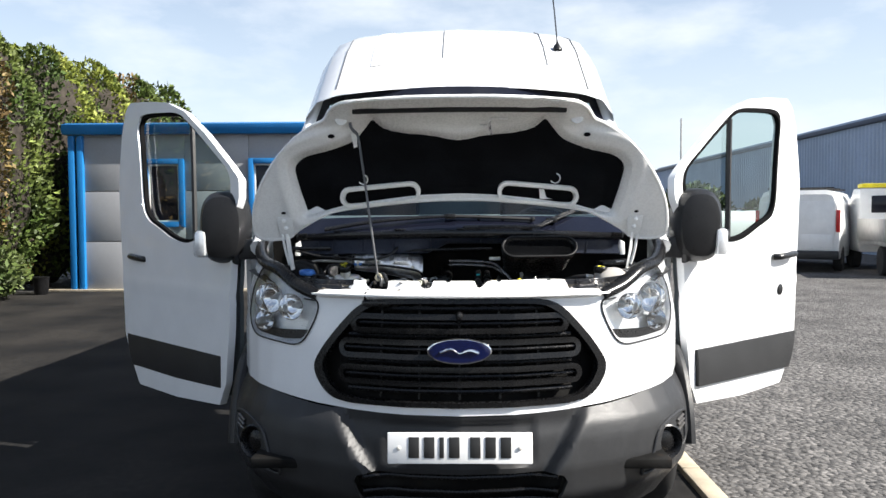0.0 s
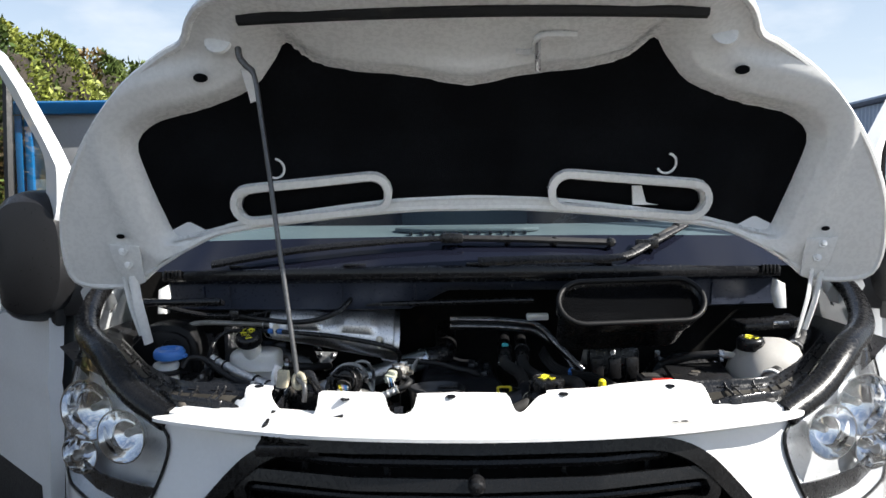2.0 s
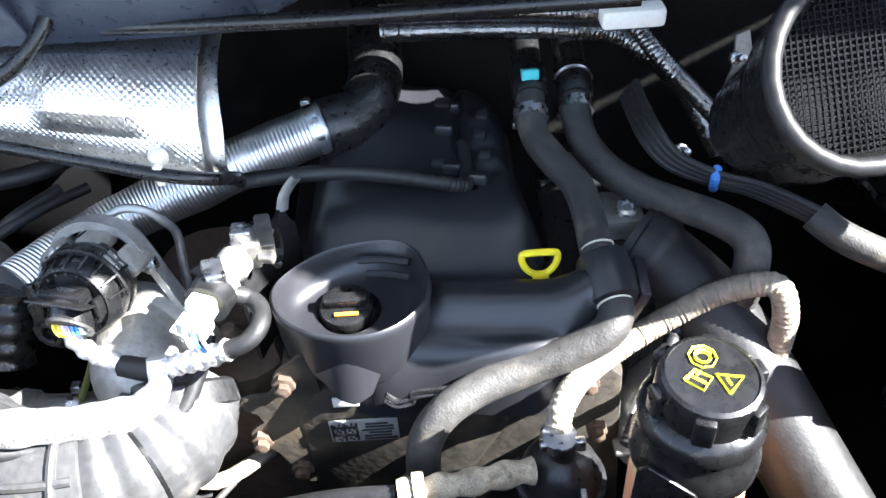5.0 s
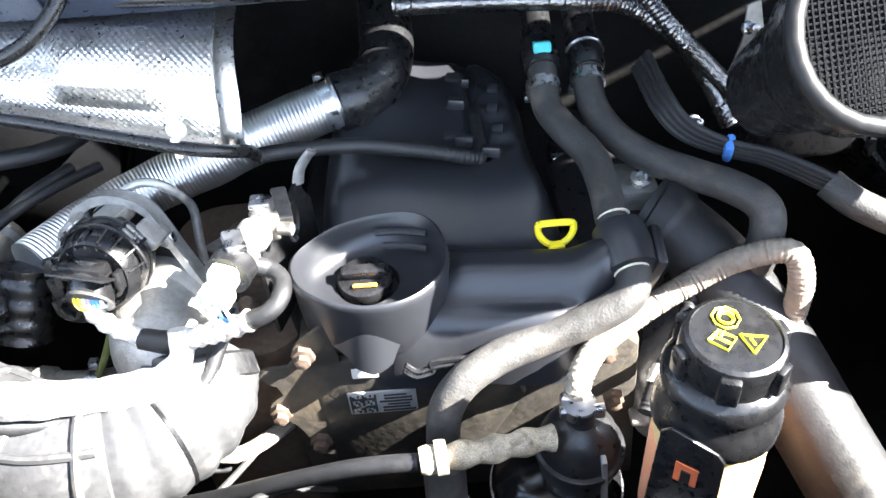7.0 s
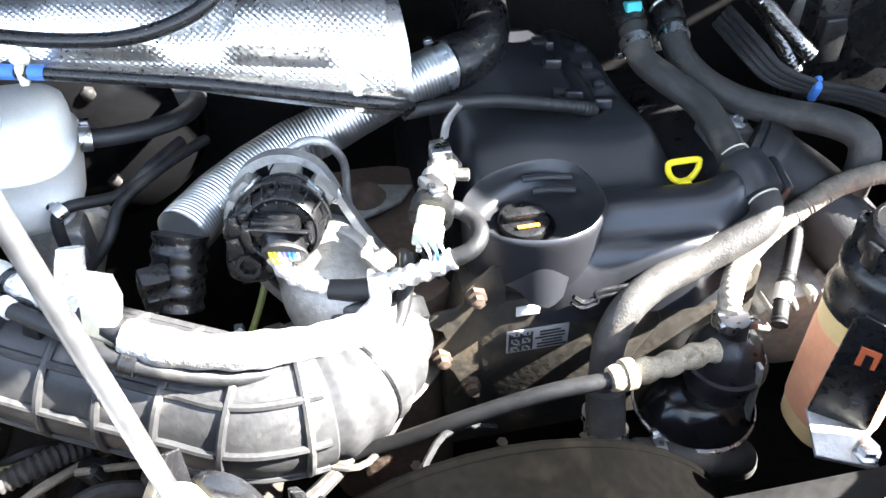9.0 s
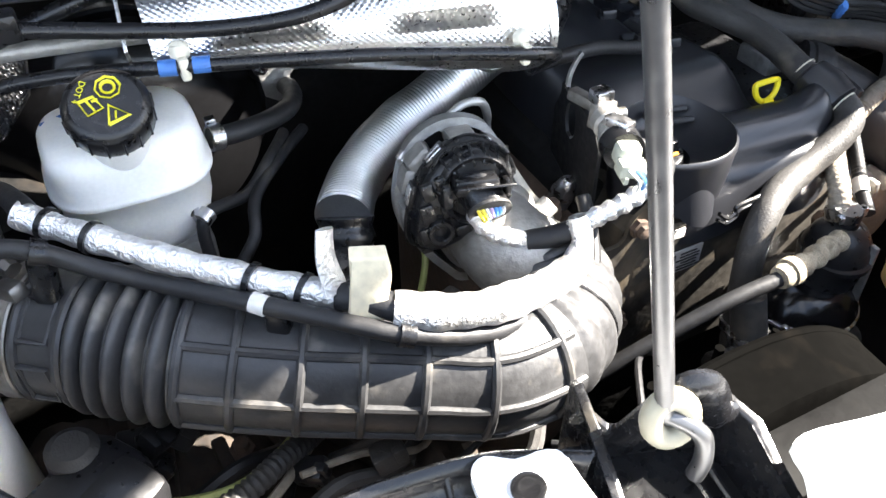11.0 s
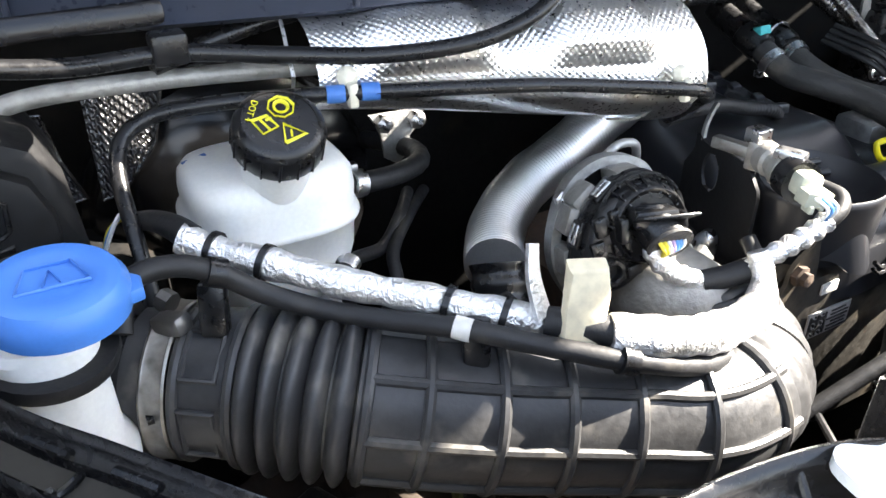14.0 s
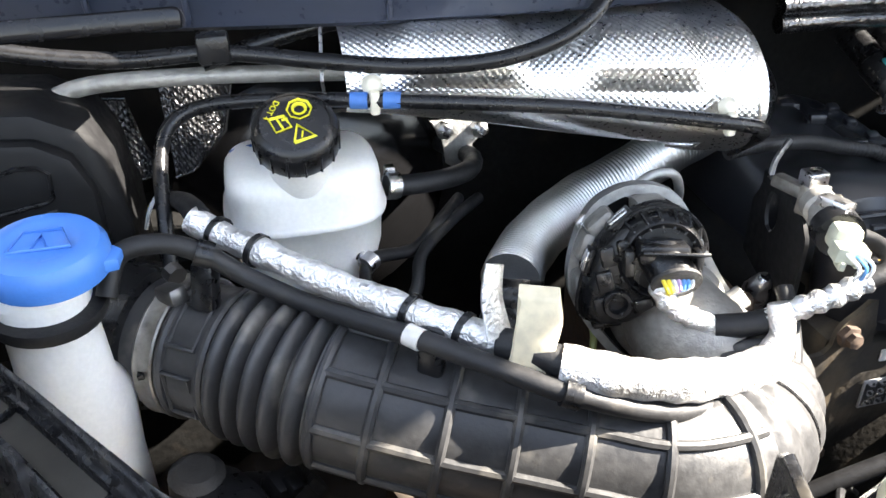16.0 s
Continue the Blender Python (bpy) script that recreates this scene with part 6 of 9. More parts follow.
srv = thing("brake_servo", "round black brake servo behind the fluid reservoir", "brake servo", (-0.44, 3.64, 1.03))
part("servo_shell", bm, DISC, srv)
bm = B()
lathe(bm, [(0.124, 0.030), (0.131, 0.032), (0.132, 0.042), (0.124, 0.046)], (-0.474, 3.64, 1.015), (0, 1, 0), 40)
part("servo_seam", bm, DISC, srv)
for k in range(3):
    bm = B()
    lathe(bm, [(0.007, 0), (0.007, 0.008), (0.004, 0.010)], (-0.474 + 0.06 * math.cos(1 + 2.1 * k), 3.632, 1.015 + 0.06 * math.sin(1 + 2.1 * k)), (0, -1, 0), 6)
    part("servo_nut", bm, DARKSTEEL, srv)
hose("reservoir_hose", "short black hose from the fluid reservoir", [(-0.428, 3.512, 1.087), (-0.405, 3.517, 1.083), (-0.375, 3.530, 1.078), (-0.350, 3.550, 1.074), (-0.338, 3.585, 1.068), (-0.343, 3.625, 1.060), (-0.349, 3.66, 1.052)], 0.0085, RUBBER, clips=(0.06,))
bm = B()
prism(bm, [(-0.372, 3.60, 1.10), (-0.318, 3.60, 1.098), (-0.322, 3.60, 1.085), (-0.334, 3.60, 1.075), (-0.334, 3.60, 1.058), (-0.346, 3.60, 1.050), (-0.358, 3.60, 1.058), (-0.360, 3.60, 1.080)], (0, 0.003, 0), 0.001)
pl = solo("metal_bracket", bm, ALU, "pale metal bracket bolted on the bulkhead", "bracket")
for (dx, dz) in ((-0.360, 1.092), (-0.328, 1.090)):
    bm = B()
    lathe(bm, [(0.008, 0), (0.008, 0.008), (0.003, 0.012)], (dx, 3.60, dz), (0, -1, 0), 6)
    part("bracket_bolt", bm, STEEL, pl)
hose("brake_pipe", "black brake pipe rising behind the reservoir", [(-0.455, 3.462, 1.008), (-0.451, 3.47, 1.046), (-0.41, 3.5, 1.034), (-0.382, 3.525, 1.043), (-0.357, 3.56, 1.043)], 0.0052, RUBBER, "pipe", 10, 8, (0.25,), "brake pipes")
hose("brake_pipe", "black brake pipe rising behind the reservoir", [(-0.45, 3.452, 0.985), (-0.419, 3.46, 1.018), (-0.406, 3.49, 1.034), (-0.371, 3.53, 1.039), (-0.336, 3.57, 1.035)], 0.0052, RUBBER, "pipe", 10, 8, (), "brake pipes")

# ---- washer bottle ----
wash = thing("washer_bottle", "white washer fluid bottle neck with bright blue cap", "washer bottle", (-0.645, 3.37, 0.9))
bm = B()
stack(bm, [rounded(-0.655, 3.385, 0.034, 0.034, z, 0.8, sx=dx) for z, dx in ((0.80, 0.0), (0.98, 0.0), (1.035, 0.004))] + [rounded(-0.650, 3.378, r, r, z, 0.95) for r, z in ((0.027, 1.05), (0.0255, 1.09), (0.027, 1.118), (0.024, 1.122))])
part("bottle_neck", bm, NATURAL, wash)
bm = B()
lathe(bm, [(0.029, 0.0), (0.0325, 0.002), (0.033, 0.008), (0.0325, 0.014), (0.029, 0.019), (0.020, 0.0205), (0.018, 0.0195), (0.002, 0.0195)], (-0.638, 3.366, 1.134), (0.03, -0.1, 1), 40)
bc = part("flip_cap", bm, BLUE_CAP, wash, "bright blue flip cap")
bm = B()
prism(bm, [(-0.612, 3.350, 1.136), (-0.601, 3.356, 1.134), (-0.600, 3.368, 1.134), (-0.608, 3.374, 1.136)], (0, 0, 0.008), 0.002)
part("cap_tab", bm, BLUE_CAP, bc)
bm = B()
on_cap(bm, V(-0.638, 3.364, 1.154), V(0, -0.1, 1).normalized(), V(1, 0, 0), [(-0.016, -0.008), (-0.010, 0.010), (0.010, 0.010), (0.016, -0.008)], 0.0012)
on_cap(bm, V(-0.638, 3.364, 1.154), V(0, -0.1, 1).normalized(), V(1, 0, 0), [(-0.004, -0.006), (0.0, 0.006), (0.004, -0.006)], 0.001, False)
part("cap_emblem", bm, BLUE_CAP, bc)
bm = B()
lathe(bm, [(0.026, -0.004), (0.0325, -0.004), (0.0335, 0.0), (0.0325, 0.004), (0.026, 0.004)], (-0.648, 3.376, 1.108), (0.1, -0.15, 1), 32)
part("retaining_strap", bm, RUBBER, wash)
wtube = hose("washer_tube", "black tube leaving the washer bottle neck", [(-0.615, 3.37, 1.11), (-0.606, 3.385, 1.128), (-0.583, 3.392, 1.128), (-0.56, 3.392, 1.117), (-0.536, 3.388, 1.098), (-0.505, 3.372, 1.085), (-0.475, 3.345, 1.084), (-0.448, 3.318, 1.086), (-0.415, 3.298, 1.077), (-0.371, 3.268, 1.068), (-0.32, 3.262, 1.048), (-0.277, 3.272, 1.032), (-0.235, 3.285, 1.022), (-0.200, 3.302, 1.018), (-0.184, 3.33, 1.035), (-0.178, 3.352, 1.05)], 0.0062, RUBBER, "tube", 10)
bm = B()
lathe(bm, [(0.0063, -0.005), (0.0068, -0.005), (0.0068, 0.005), (0.0063, 0.005)], (-0.448, 3.318, 1.086), (0.6, -0.6, -0.1), 14)
part("marker_band", bm, LABEL_W, wtube, "white marker band")
for q, ax_ in (((-0.560, 3.392, 1.117), (0.9, -0.1, -0.4)), ((-0.371, 3.268, 1.068), (0.85, -0.3, -0.3))):
    bm = B()
    lathe(bm, [(0.0063, -0.005), (0.0085, -0.005), (0.0085, 0.005), (0.0063, 0.005)], q, ax_, 14)
    part("tube_clip", bm, BLACK, wtube)

# ---- air intake hose ----
AX = [(-0.675, 3.478, 1.032), (-0.64, 3.454, 1.034), (-0.59, 3.423, 1.034), (-0.54, 3.387, 1.033), (-0.50, 3.359, 1.028), (-0.46, 3.338, 1.020), (-0.42, 3.320, 1.012), (-0.38, 3.303, 1.006), (-0.34, 3.286, 1.0), (-0.30, 3.272, 0.994), (-0.25, 3.280, 0.988), (-0.218, 3.312, 0.987), (-0.21, 3.35, 0.992)]


def trunk_r(k):
    r = 0.0440 + 0.003 * min(1.0, max(0.0, (k - 0.20) / 0.1))
    if 0.268 < k < 0.378:
        q = (k - 0.268) / 0.110 * 5
        return r - 0.0065 + 0.0125 * abs(math.sin(math.pi * q)) ** 0.7
    if k >= 0.83:
        q = (k - 0.83) / 0.14 * 5
        return r - 0.002 + 0.0028 * (abs(math.sin(math.pi * q)) ** 1.5 if q < 5 else 0)
    return r


duct = thing("intake_hose", "black ribbed rubber air intake hose with moulded grid", "intake hose", (-0.45, 3.34, 0.97))
bm = B()
tube(bm, AX, trunk_r, 40, 44)
part("hose_body", bm, INTAKE, duct)
apath = spline(AX, 16)
alen = [0.0]
for a, b in zip(apath, apath[1:]):
    alen.append(alen[-1] + (b - a).length)


def along(k):
    i = min(int(np.searchsorted(alen, k * alen[-1])), len(apath) - 2)
    return apath[i], (apath[i + 1] - apath[max(i - 1, 0)]).normalized()


for k in (0.205, 0.262, 0.383, 0.441, 0.515, 0.587, 0.66, 0.735, 0.80):
    p, d = along(k)
    bm = B()
    ring = [p + (d.orthogonal().normalized() * math.cos(a) + d.cross(d.orthogonal().normalized()) * math.sin(a)) * (trunk_r(k) + 0.0010) for a in (2 * math.pi * q / 32 for q in range(33))]
    tube(bm, ring, 0.0034, 8, 1, False)
    part("ring_rib", bm, INTAKE, duct)
for deg in (-119, -77, -35, 7, 49, 91, 133):
    bm = B()
    pts = []
    for k in np.linspace(0.383, 0.82, 20):
        p, d = along(k)
        side = V(0, 0, 1).cross(d).normalized()
        up = d.cross(side)
        pts.append(p + (up * math.cos(radians(deg)) + side * math.sin(radians(deg))) * 0.0475)
    tube(bm, pts, 0.0034, 8, 2)
    part("long_rib", bm, INTAKE, duct)
# thin black rings painting the shade in the gaps between convolutions
for k in (0.815, 0.850, 0.885):
    p, d = along(k)
    bm = B()
    q0 = d.orthogonal().normalized()
    tube(bm, [p + (q0 * math.cos(a) + d.cross(q0) * math.sin(a)) * 0.0438 for a in (2 * math.pi * q / 32 for q in range(33))], 0.0026, 6, 1, False)
    part("groove_shade", bm, GRILLE, duct)
p, d = along(0.187)
bm = B()
lathe(bm, [(0.0450, -0.0075), (0.0475, -0.0075), (0.0482, -0.006), (0.0476, -0.005), (0.0476, 0.005), (0.0482, 0.006), (0.0475, 0.0075), (0.0450, 0.0075)], p, d, 48)
jc = part("jubilee_clip", bm, DULL_STEEL, duct, "dull dirty steel jubilee clip")
bm = B()
rbox(bm, p + V(-0.002, -0.012, 0.049), (0.013, 0.022, 0.012), 0.003, turn(-15, 0, 35))
lathe(bm, [(0.007, -0.004), (0.007, 0.004), (0.003, 0.005)], p + V(0.0, 0.004, 0.054), (-0.5, 0.75, 0.2), 8)
part("clip_screw", bm, DARKSTEEL, jc)
bm = B()
lathe(bm, [(0.050, -0.07), (0.050, -0.022), (0.043, -0.020), (0.043, 0.02)], p, d, 32)
part("air_box_spigot", bm, BLACK, duct)
sd = V(0, 0, 1).cross(d).normalized()
for deg in (-78,):
    bm = B()
    q = p + (d.cross(sd) * math.cos(radians(deg)) + sd * math.sin(radians(deg))) * 0.0478
    rbox(bm, q, (0.004, 0.006, 0.004), 0.0005)
    part("clip_slot", bm, BLACK, jc)
for k0, k1, da, db in ((0.214, 0.252, -112, -72), (0.214, 0.252, -50, -14)):
    bm = B()
    pts = []
    for k, deg in ((k0, da), (k1, da), (k1, db), (k0, db), (k0, da)):
        q, e = along(k)
        sd2 = V(0, 0, 1).cross(e).normalized()
        pts.append(q + (e.cross(sd2) * math.cos(radians(deg)) + sd2 * math.sin(radians(deg))) * 0.0462)
    tube(bm, pts, 0.002, 6, 1)
    part("moulded_frame", bm, INTAKE, duct)
for k in (0.235, 0.50):
    p, d = along(k)
    bm = B()
    rbox(bm, p + V(-0.002, -0.006, 0.058), (0.016, 0.012, 0.032), 0.003, turn(-14, 0, -30))
    part("tube_holder", bm, BLACK, duct)

# ---- foil wrapped loom ----
loom = thing("foil_loom", "wiring loom wrapped in crinkled silver foil with cable ties", "wiring loom", (-0.5, 3.38, 1.08))
F1 = [(-0.568, 3.436, 1.119), (-0.552, 3.424, 1.112), (-0.529, 3.403, 1.108), (-0.49, 3.372, 1.098), (-0.446, 3.337, 1.091), (-0.418, 3.320, 1.084), (-0.395, 3.306, 1.078)]
bm = B()
tube(bm, F1, lambda k: 0.0092 + 0.0006 * math.sin(31 * k) + 0.0004 * math.sin(77 * k), 12, 12)
part("foil_sleeve", bm, CRINKLE, loom)
F2 = [(-0.372, 3.284, 1.076), (-0.345, 3.272, 1.072), (-0.31, 3.270, 1.062), (-0.275, 3.280, 1.048), (-0.245, 3.290, 1.038), (-0.220, 3.300, 1.034), (-0.205, 3.312, 1.045), (-0.205, 3.322, 1.062)]
bm = B()
tube(bm, F2, lambda k: (0.0125 if k < 0.75 else 0.0125 - 0.02 * (k - 0.75)) + 0.0007 * math.sin(19 * k) + 0.0005 * math.sin(61 * k), 14, 12)
part("foil_sleeve", bm, CRINKLE, loom)
bm = B()
tube(bm, [(-0.400, 3.308, 1.080), (-0.385, 3.296, 1.080), (-0.365, 3.280, 1.076)], 0.0095, 10, 6)
part("taped_joint", bm, RUBBER, loom)
for q in ((-0.552, 3.425, 1.112), (-0.529, 3.403, 1.108), (-0.446, 3.337, 1.091), (-0.418, 3.320, 1.084)):
    bm = B()
    lathe(bm, [(0.0095, -0.002), (0.0112, -0.002), (0.0112, 0.002), (0.0095, 0.002)], q, (0.65, -0.72, -0.15), 16)
    part("cable_tie", bm, BLACK, loom)
bm = B()
tube(bm, [(-0.562, 3.432, 1.118), (-0.567, 3.448, 1.119), (-0.574, 3.466, 1.117), (-0.582, 3.484, 1.111)], lambda k: 0.0090 - 0.003 * k, 10, 5)
part("taped_end", bm, RUBBER, loom)
for k, (m, dz) in enumerate(((WIRE_Y, 0.0), (WIRE_B, 0.002), (WIRE_W, 0.004))):
    bm = B()
    tube(bm, [(-0.580, 3.480, 1.112), (-0.590, 3.492, 1.111 + dz), (-0.600, 3.496 - 0.003 * k, 1.102), (-0.606, 3.496, 1.085)], 0.0014, 5, 5)
    part("bare_wire", bm, m, loom)
bm = B()
prism(bm, [(-0.394, 3.296, 1.118), (-0.373, 3.288, 1.117), (-0.371, 3.286, 1.100), (-0.377, 3.283, 1.080), (-0.382, 3.281, 1.066), (-0.401, 3.290, 1.072), (-0.396, 3.293, 1.095)], (0.004, 0.010, 0.003), 0.002)
tp = solo("masking_tape_flag", bm, MASKING, "cream masking tape folded round the loom", "tape")
bm = B()
tube(bm, [(-0.400, 3.310, 1.085), (-0.402, 3.318, 1.105), (-0.398, 3.326, 1.122)], lambda k: 0.013 - 0.003 * k, 8, 5, flat=0.35)
part("foil_tail", bm, CRINKLE, tp)
loop = thing("sensor_loom", "short foil-wrapped sensor loom with black tape", "wiring loom", (-0.23, 3.33, 1.05))
bm = B()
tube(bm, [(-0.272, 3.356, 1.078), (-0.274, 3.351, 1.064), (-0.262, 3.343, 1.051), (-0.236, 3.336, 1.039)], lambda k: 0.007 + 0.001 * math.sin(40 * k), 10, 8)
part("foil_sleeve", bm, CRINKLE, loop)
bm = B()
tube(bm, [(-0.239, 3.337, 1.039), (-0.222, 3.330, 1.042), (-0.205, 3.324, 1.047)], 0.0085, 10, 6)
part("taped_joint", bm, RUBBER, loop)
bm = B()
tube(bm, [(-0.208, 3.325, 1.046), (-0.190, 3.318, 1.058), (-0.168, 3.313, 1.068), (-0.150, 3.312, 1.076)], lambda k: 0.0075 + 0.001 * math.sin(40 * k), 10, 8)
part("foil_sleeve", bm, CRINKLE, loop)
bm = B()
tube(bm, [(-0.152, 3.312, 1.075), (-0.138, 3.312, 1.081), (-0.129, 3.320, 1.086), (-0.129, 3.336, 1.087), (-0.138, 3.346, 1.090), (-0.149, 3.344, 1.097)], 0.0065, 10, 8)
part("black_sleeve", bm, RUBBER, loop)

# ---- throttle body ----
thr = thing("throttle_body", "cast alloy throttle body with black motor cover", "throttle body", (-0.26, 3.39, 1.0))
TN = V(-0.21, -0.95, 0.21).normalized()
TU = V(1, 0, 0)
TU = (TU - TN * TU.dot(TN)).normalized()
TW = TN.cross(TU)
TC = V(-0.262, 3.408, 1.062)


def tp3(a, b, h=0.0):
    return TC + TU * a + TW * b + TN * h


mm = Matrix((TU, TW, TN)).transposed().to_4x4()
plate_o = smooth2([(-0.052, -0.027), (-0.050, 0.002), (-0.037, 0.033), (-0.018, 0.0465), (0.002, 0.0495), (0.021, 0.044), (0.032, 0.033), (0.048, 0.0), (0.063, -0.029), (0.077, -0.050), (0.078, -0.064), (0.050, -0.088), (0.0, -0.098), (-0.018, -0.085), (-0.040, -0.055)], 4)
plate_i = [(0.004 + (a - 0.004) * 0.87, -0.020 + (b + 0.020) * 0.90) for a, b in plate_o]
bm = B()
sheet(bm, plate_o, lambda a, b: tp3(a, b, 0.002), 0.004, [plate_i], 0.013)
part("flange", bm, ALU, thr, "bright cast alloy flange rim")
bm = B()
sheet(bm, [(0.004 + (a - 0.004) * 0.97, -0.020 + (b + 0.020) * 0.97) for a, b in plate_o], lambda a, b: tp3(a, b, -0.008), 0.012, (), 0.006)
part("flange_web", bm, SHADE, thr)
# alloy lugs carrying the motor cover
for a, b, rz in ((0.004, 0.036, 0), (-0.030, 0.026, 40), (-0.040, 0.010, 70), (0.030, 0.022, -45), (-0.044, -0.020, 90)):
    bm = B()
    rbox(bm, tp3(a, b, 0.006), (0.022, 0.013, 0.026), 0.004, mm @ turn(0, 0, rz))
    part("casting_lug", bm, GREY_CAST, thr)
cov_o = smooth2([(-0.049, -0.034), (-0.044, -0.004), (-0.034, 0.018), (-0.018, 0.033), (0.004, 0.0415), (0.022, 0.035), (0.034, 0.017), (0.032, 0.0), (0.020, -0.020), (0.0, -0.032), (-0.016, -0.041), (-0.036, -0.043)], 4)


def cov_at(q, h):
    return [tp3(-0.006 + (a + 0.006) * q, b * q, h) for a, b in cov_o]


bm = B()
rows = loft(bm, [cov_at(0.93, 0.012), cov_at(1.0, 0.014), cov_at(1.0, 0.026), cov_at(0.965, 0.029), cov_at(0.955, 0.0305), cov_at(0.94, 0.036), cov_at(0.90, 0.040), cov_at(0.84, 0.0415)], True)
bm.faces.new(rows[-1])
mc_ = part("motor_cover", bm, BLACK, thr, "black moulded motor cover")
# raised drum and its radial ribs
DR = (0.004, 0.008)
bm = B()
lathe(bm, [(0.030, 0.036), (0.0285, 0.046), (0.0265, 0.0485), (0.0245, 0.0475), (0.0225, 0.045), (0.010, 0.046), (0.002, 0.046)], tp3(*DR), TN, 36, TU)
part("cover_drum", bm, BLACK, mc_)
for k in range(9):
    a = 0.15 + k * 0.36
    bm = B()
    tube(bm, [tp3(DR[0] + 0.0225 * math.cos(a), DR[1] + 0.0225 * math.sin(a), 0.0472), tp3(DR[0] + 0.0285 * math.cos(a), DR[1] + 0.0285 * math.sin(a), 0.0462), tp3(DR[0] + 0.0335 * math.cos(a), DR[1] + 0.0335 * math.sin(a), 0.034)], 0.0011, 5, 1)
    part("cover_rib", bm, BLACK, mc_)
bm = B()
tube(bm, [tp3(DR[0] + 0.034 * math.cos(a), DR[1] + 0.034 * math.sin(a), 0.033) for a in np.linspace(0.0, 3.3, 20)], 0.0016, 6, 1)
part("cover_rib", bm, BLACK, mc_)
bm = B()
tube(bm, [tp3(-0.006 + (a + 0.006) * 1.005, b * 1.005, 0.021) for a, b in cov_o] + [tp3(-0.006 + (cov_o[0][0] + 0.006) * 1.005, cov_o[0][1] * 1.005, 0.021)], 0.0016, 6, 1, False)
part("cover_seam", bm, BLACK, mc_)
for a, b, rz in ((-0.021, 0.033, 38), (0.027, 0.030, -48), (-0.043, 0.004, 72), (-0.030, -0.0425, 5)):
    for k in (-1, 1):
        bm = B()
        rbox(bm, tp3(a, b, 0.024) + (mm @ turn(0, 0, rz)) @ V(0.0, 0.0006, 0.0028 * k), (0.015, 0.0032, 0.0040), 0.0010, mm @ turn(0, 0, rz))
        part("spring_clip", bm, STEEL, thr)
    bm = B()
    rbox(bm, tp3(a, b, 0.023) + (mm @ turn(0, 0, rz)) @ V(0.0, -0.0012, 0), (0.020, 0.004, 0.016), 0.001, mm @ turn(0, 0, rz))
    part("clip_seat", bm, BLACK, mc_)
for a, b, sa, sb, h in ((-0.032, 0.012, 0.010, 0.014, 0.043), (-0.034, -0.006, 0.011, 0.015, 0.042), (-0.022, 0.018, 0.008, 0.010, 0.044), (-0.020, -0.006, 0.007, 0.010, 0.043), (-0.037, -0.024, 0.009, 0.013, 0.042), (0.024, 0.004, 0.008, 0.012, 0.043), (-0.008, -0.024, 0.012, 0.008, 0.043), (0.006, -0.018, 0.010, 0.008, 0.044)):
    bm = B()
    rbox(bm, tp3(a, b, h), (sa, sb, 0.006), 0.0015, mm @ turn(0, 0, 12))
    part("cover_boss", bm, BLACK, mc_)
# ring boss at the cover's foot
bm = B()
lathe(bm, [(0.0105, 0.038), (0.0105, 0.0465), (0.0095, 0.0480), (0.0068, 0.0480), (0.0058, 0.0465), (0.0055, 0.042), (0.002, 0.042)], tp3(-0.026, -0.022), TN, 24, TU)
part("ring_boss", bm, BLACK, mc_)
# plug with its hooded mouth
bm = B()
rbox(bm, tp3(0.002, 0.016, 0.052), (0.034, 0.013, 0.018), 0.003, mm @ turn(0, 0, -5))
rbox(bm, tp3(0.006, 0.0175, 0.0640), (0.044, 0.0020, 0.016), 0.0008, mm @ turn(-24, 0, -6))
rbox(bm, tp3(-0.020, 0.010, 0.050), (0.007, 0.018, 0.012), 0.002, mm)
rbox(bm, tp3(0.026, 0.008, 0.050), (0.005, 0.016, 0.012), 0.002, mm)
plug = part("connector_plug", bm, BLACK, thr)
CA = (TN * 0.80 - TW * 0.55 + TU * 0.22).normalized()
CB = tp3(0.006, 0.004, 0.056)
bm = B()
lathe(bm, [(0.010, -0.018), (0.0158, -0.014), (0.0162, 0.010), (0.0150, 0.0115), (0.0140, 0.004), (0.002, 0.001)], CB, CA, 28, TU)
part("plug_mouth", bm, BLACK, plug)
bm = B()
lathe(bm, [(0.0162, 0.0090), (0.0168, 0.0098), (0.0162, 0.0116), (0.0150, 0.0112)], CB, CA, 28, TU)
part("mouth_rim", bm, HOSE, plug)
CU = (TU - CA * TU.dot(CA)).normalized()
CV = CA.cross(CU)
for k, m in enumerate((WIRE_Y, WIRE_Y, WIRE_W, WIRE_L, WIRE_B, WIRE_B, WIRE_W)):
    bm = B()
    x0 = -0.0095 + 0.0032 * k
    top_, low_ = CB + CU * x0 + CV * 0.006, CB + CU * (0.7 * x0 + 0.001) - CV * 0.0095
    tube(bm, [top_ + CA * 0.002, top_ + CA * 0.011 - CV * 0.002, (top_ + low_) / 2 + CA * 0.0145, low_ + CA * 0.010, low_ + CA * 0.001], 0.00155, 6, 5)
    part("connector_wire", bm, m, plug)
# cast outlet
bm = B()
lathe(bm, [(0.044, -0.010), (0.043, 0.004), (0.039, 0.010)], tp3(0.022, -0.050), TN, 32, TU)
part("housing", bm, GREY_CAST, thr)
bm = B()
tube(bm, [tp3(0.020, -0.046, -0.01), tp3(0.024, -0.052, 0.014), tp3(0.036, -0.064, 0.034), (-0.212, 3.345, 0.990)], lambda k: 0.037 + 0.004 * k, 26, 6)
part("outlet_tube", bm, GREY_CAST, thr, "grey cast outlet tube")
bm = B()
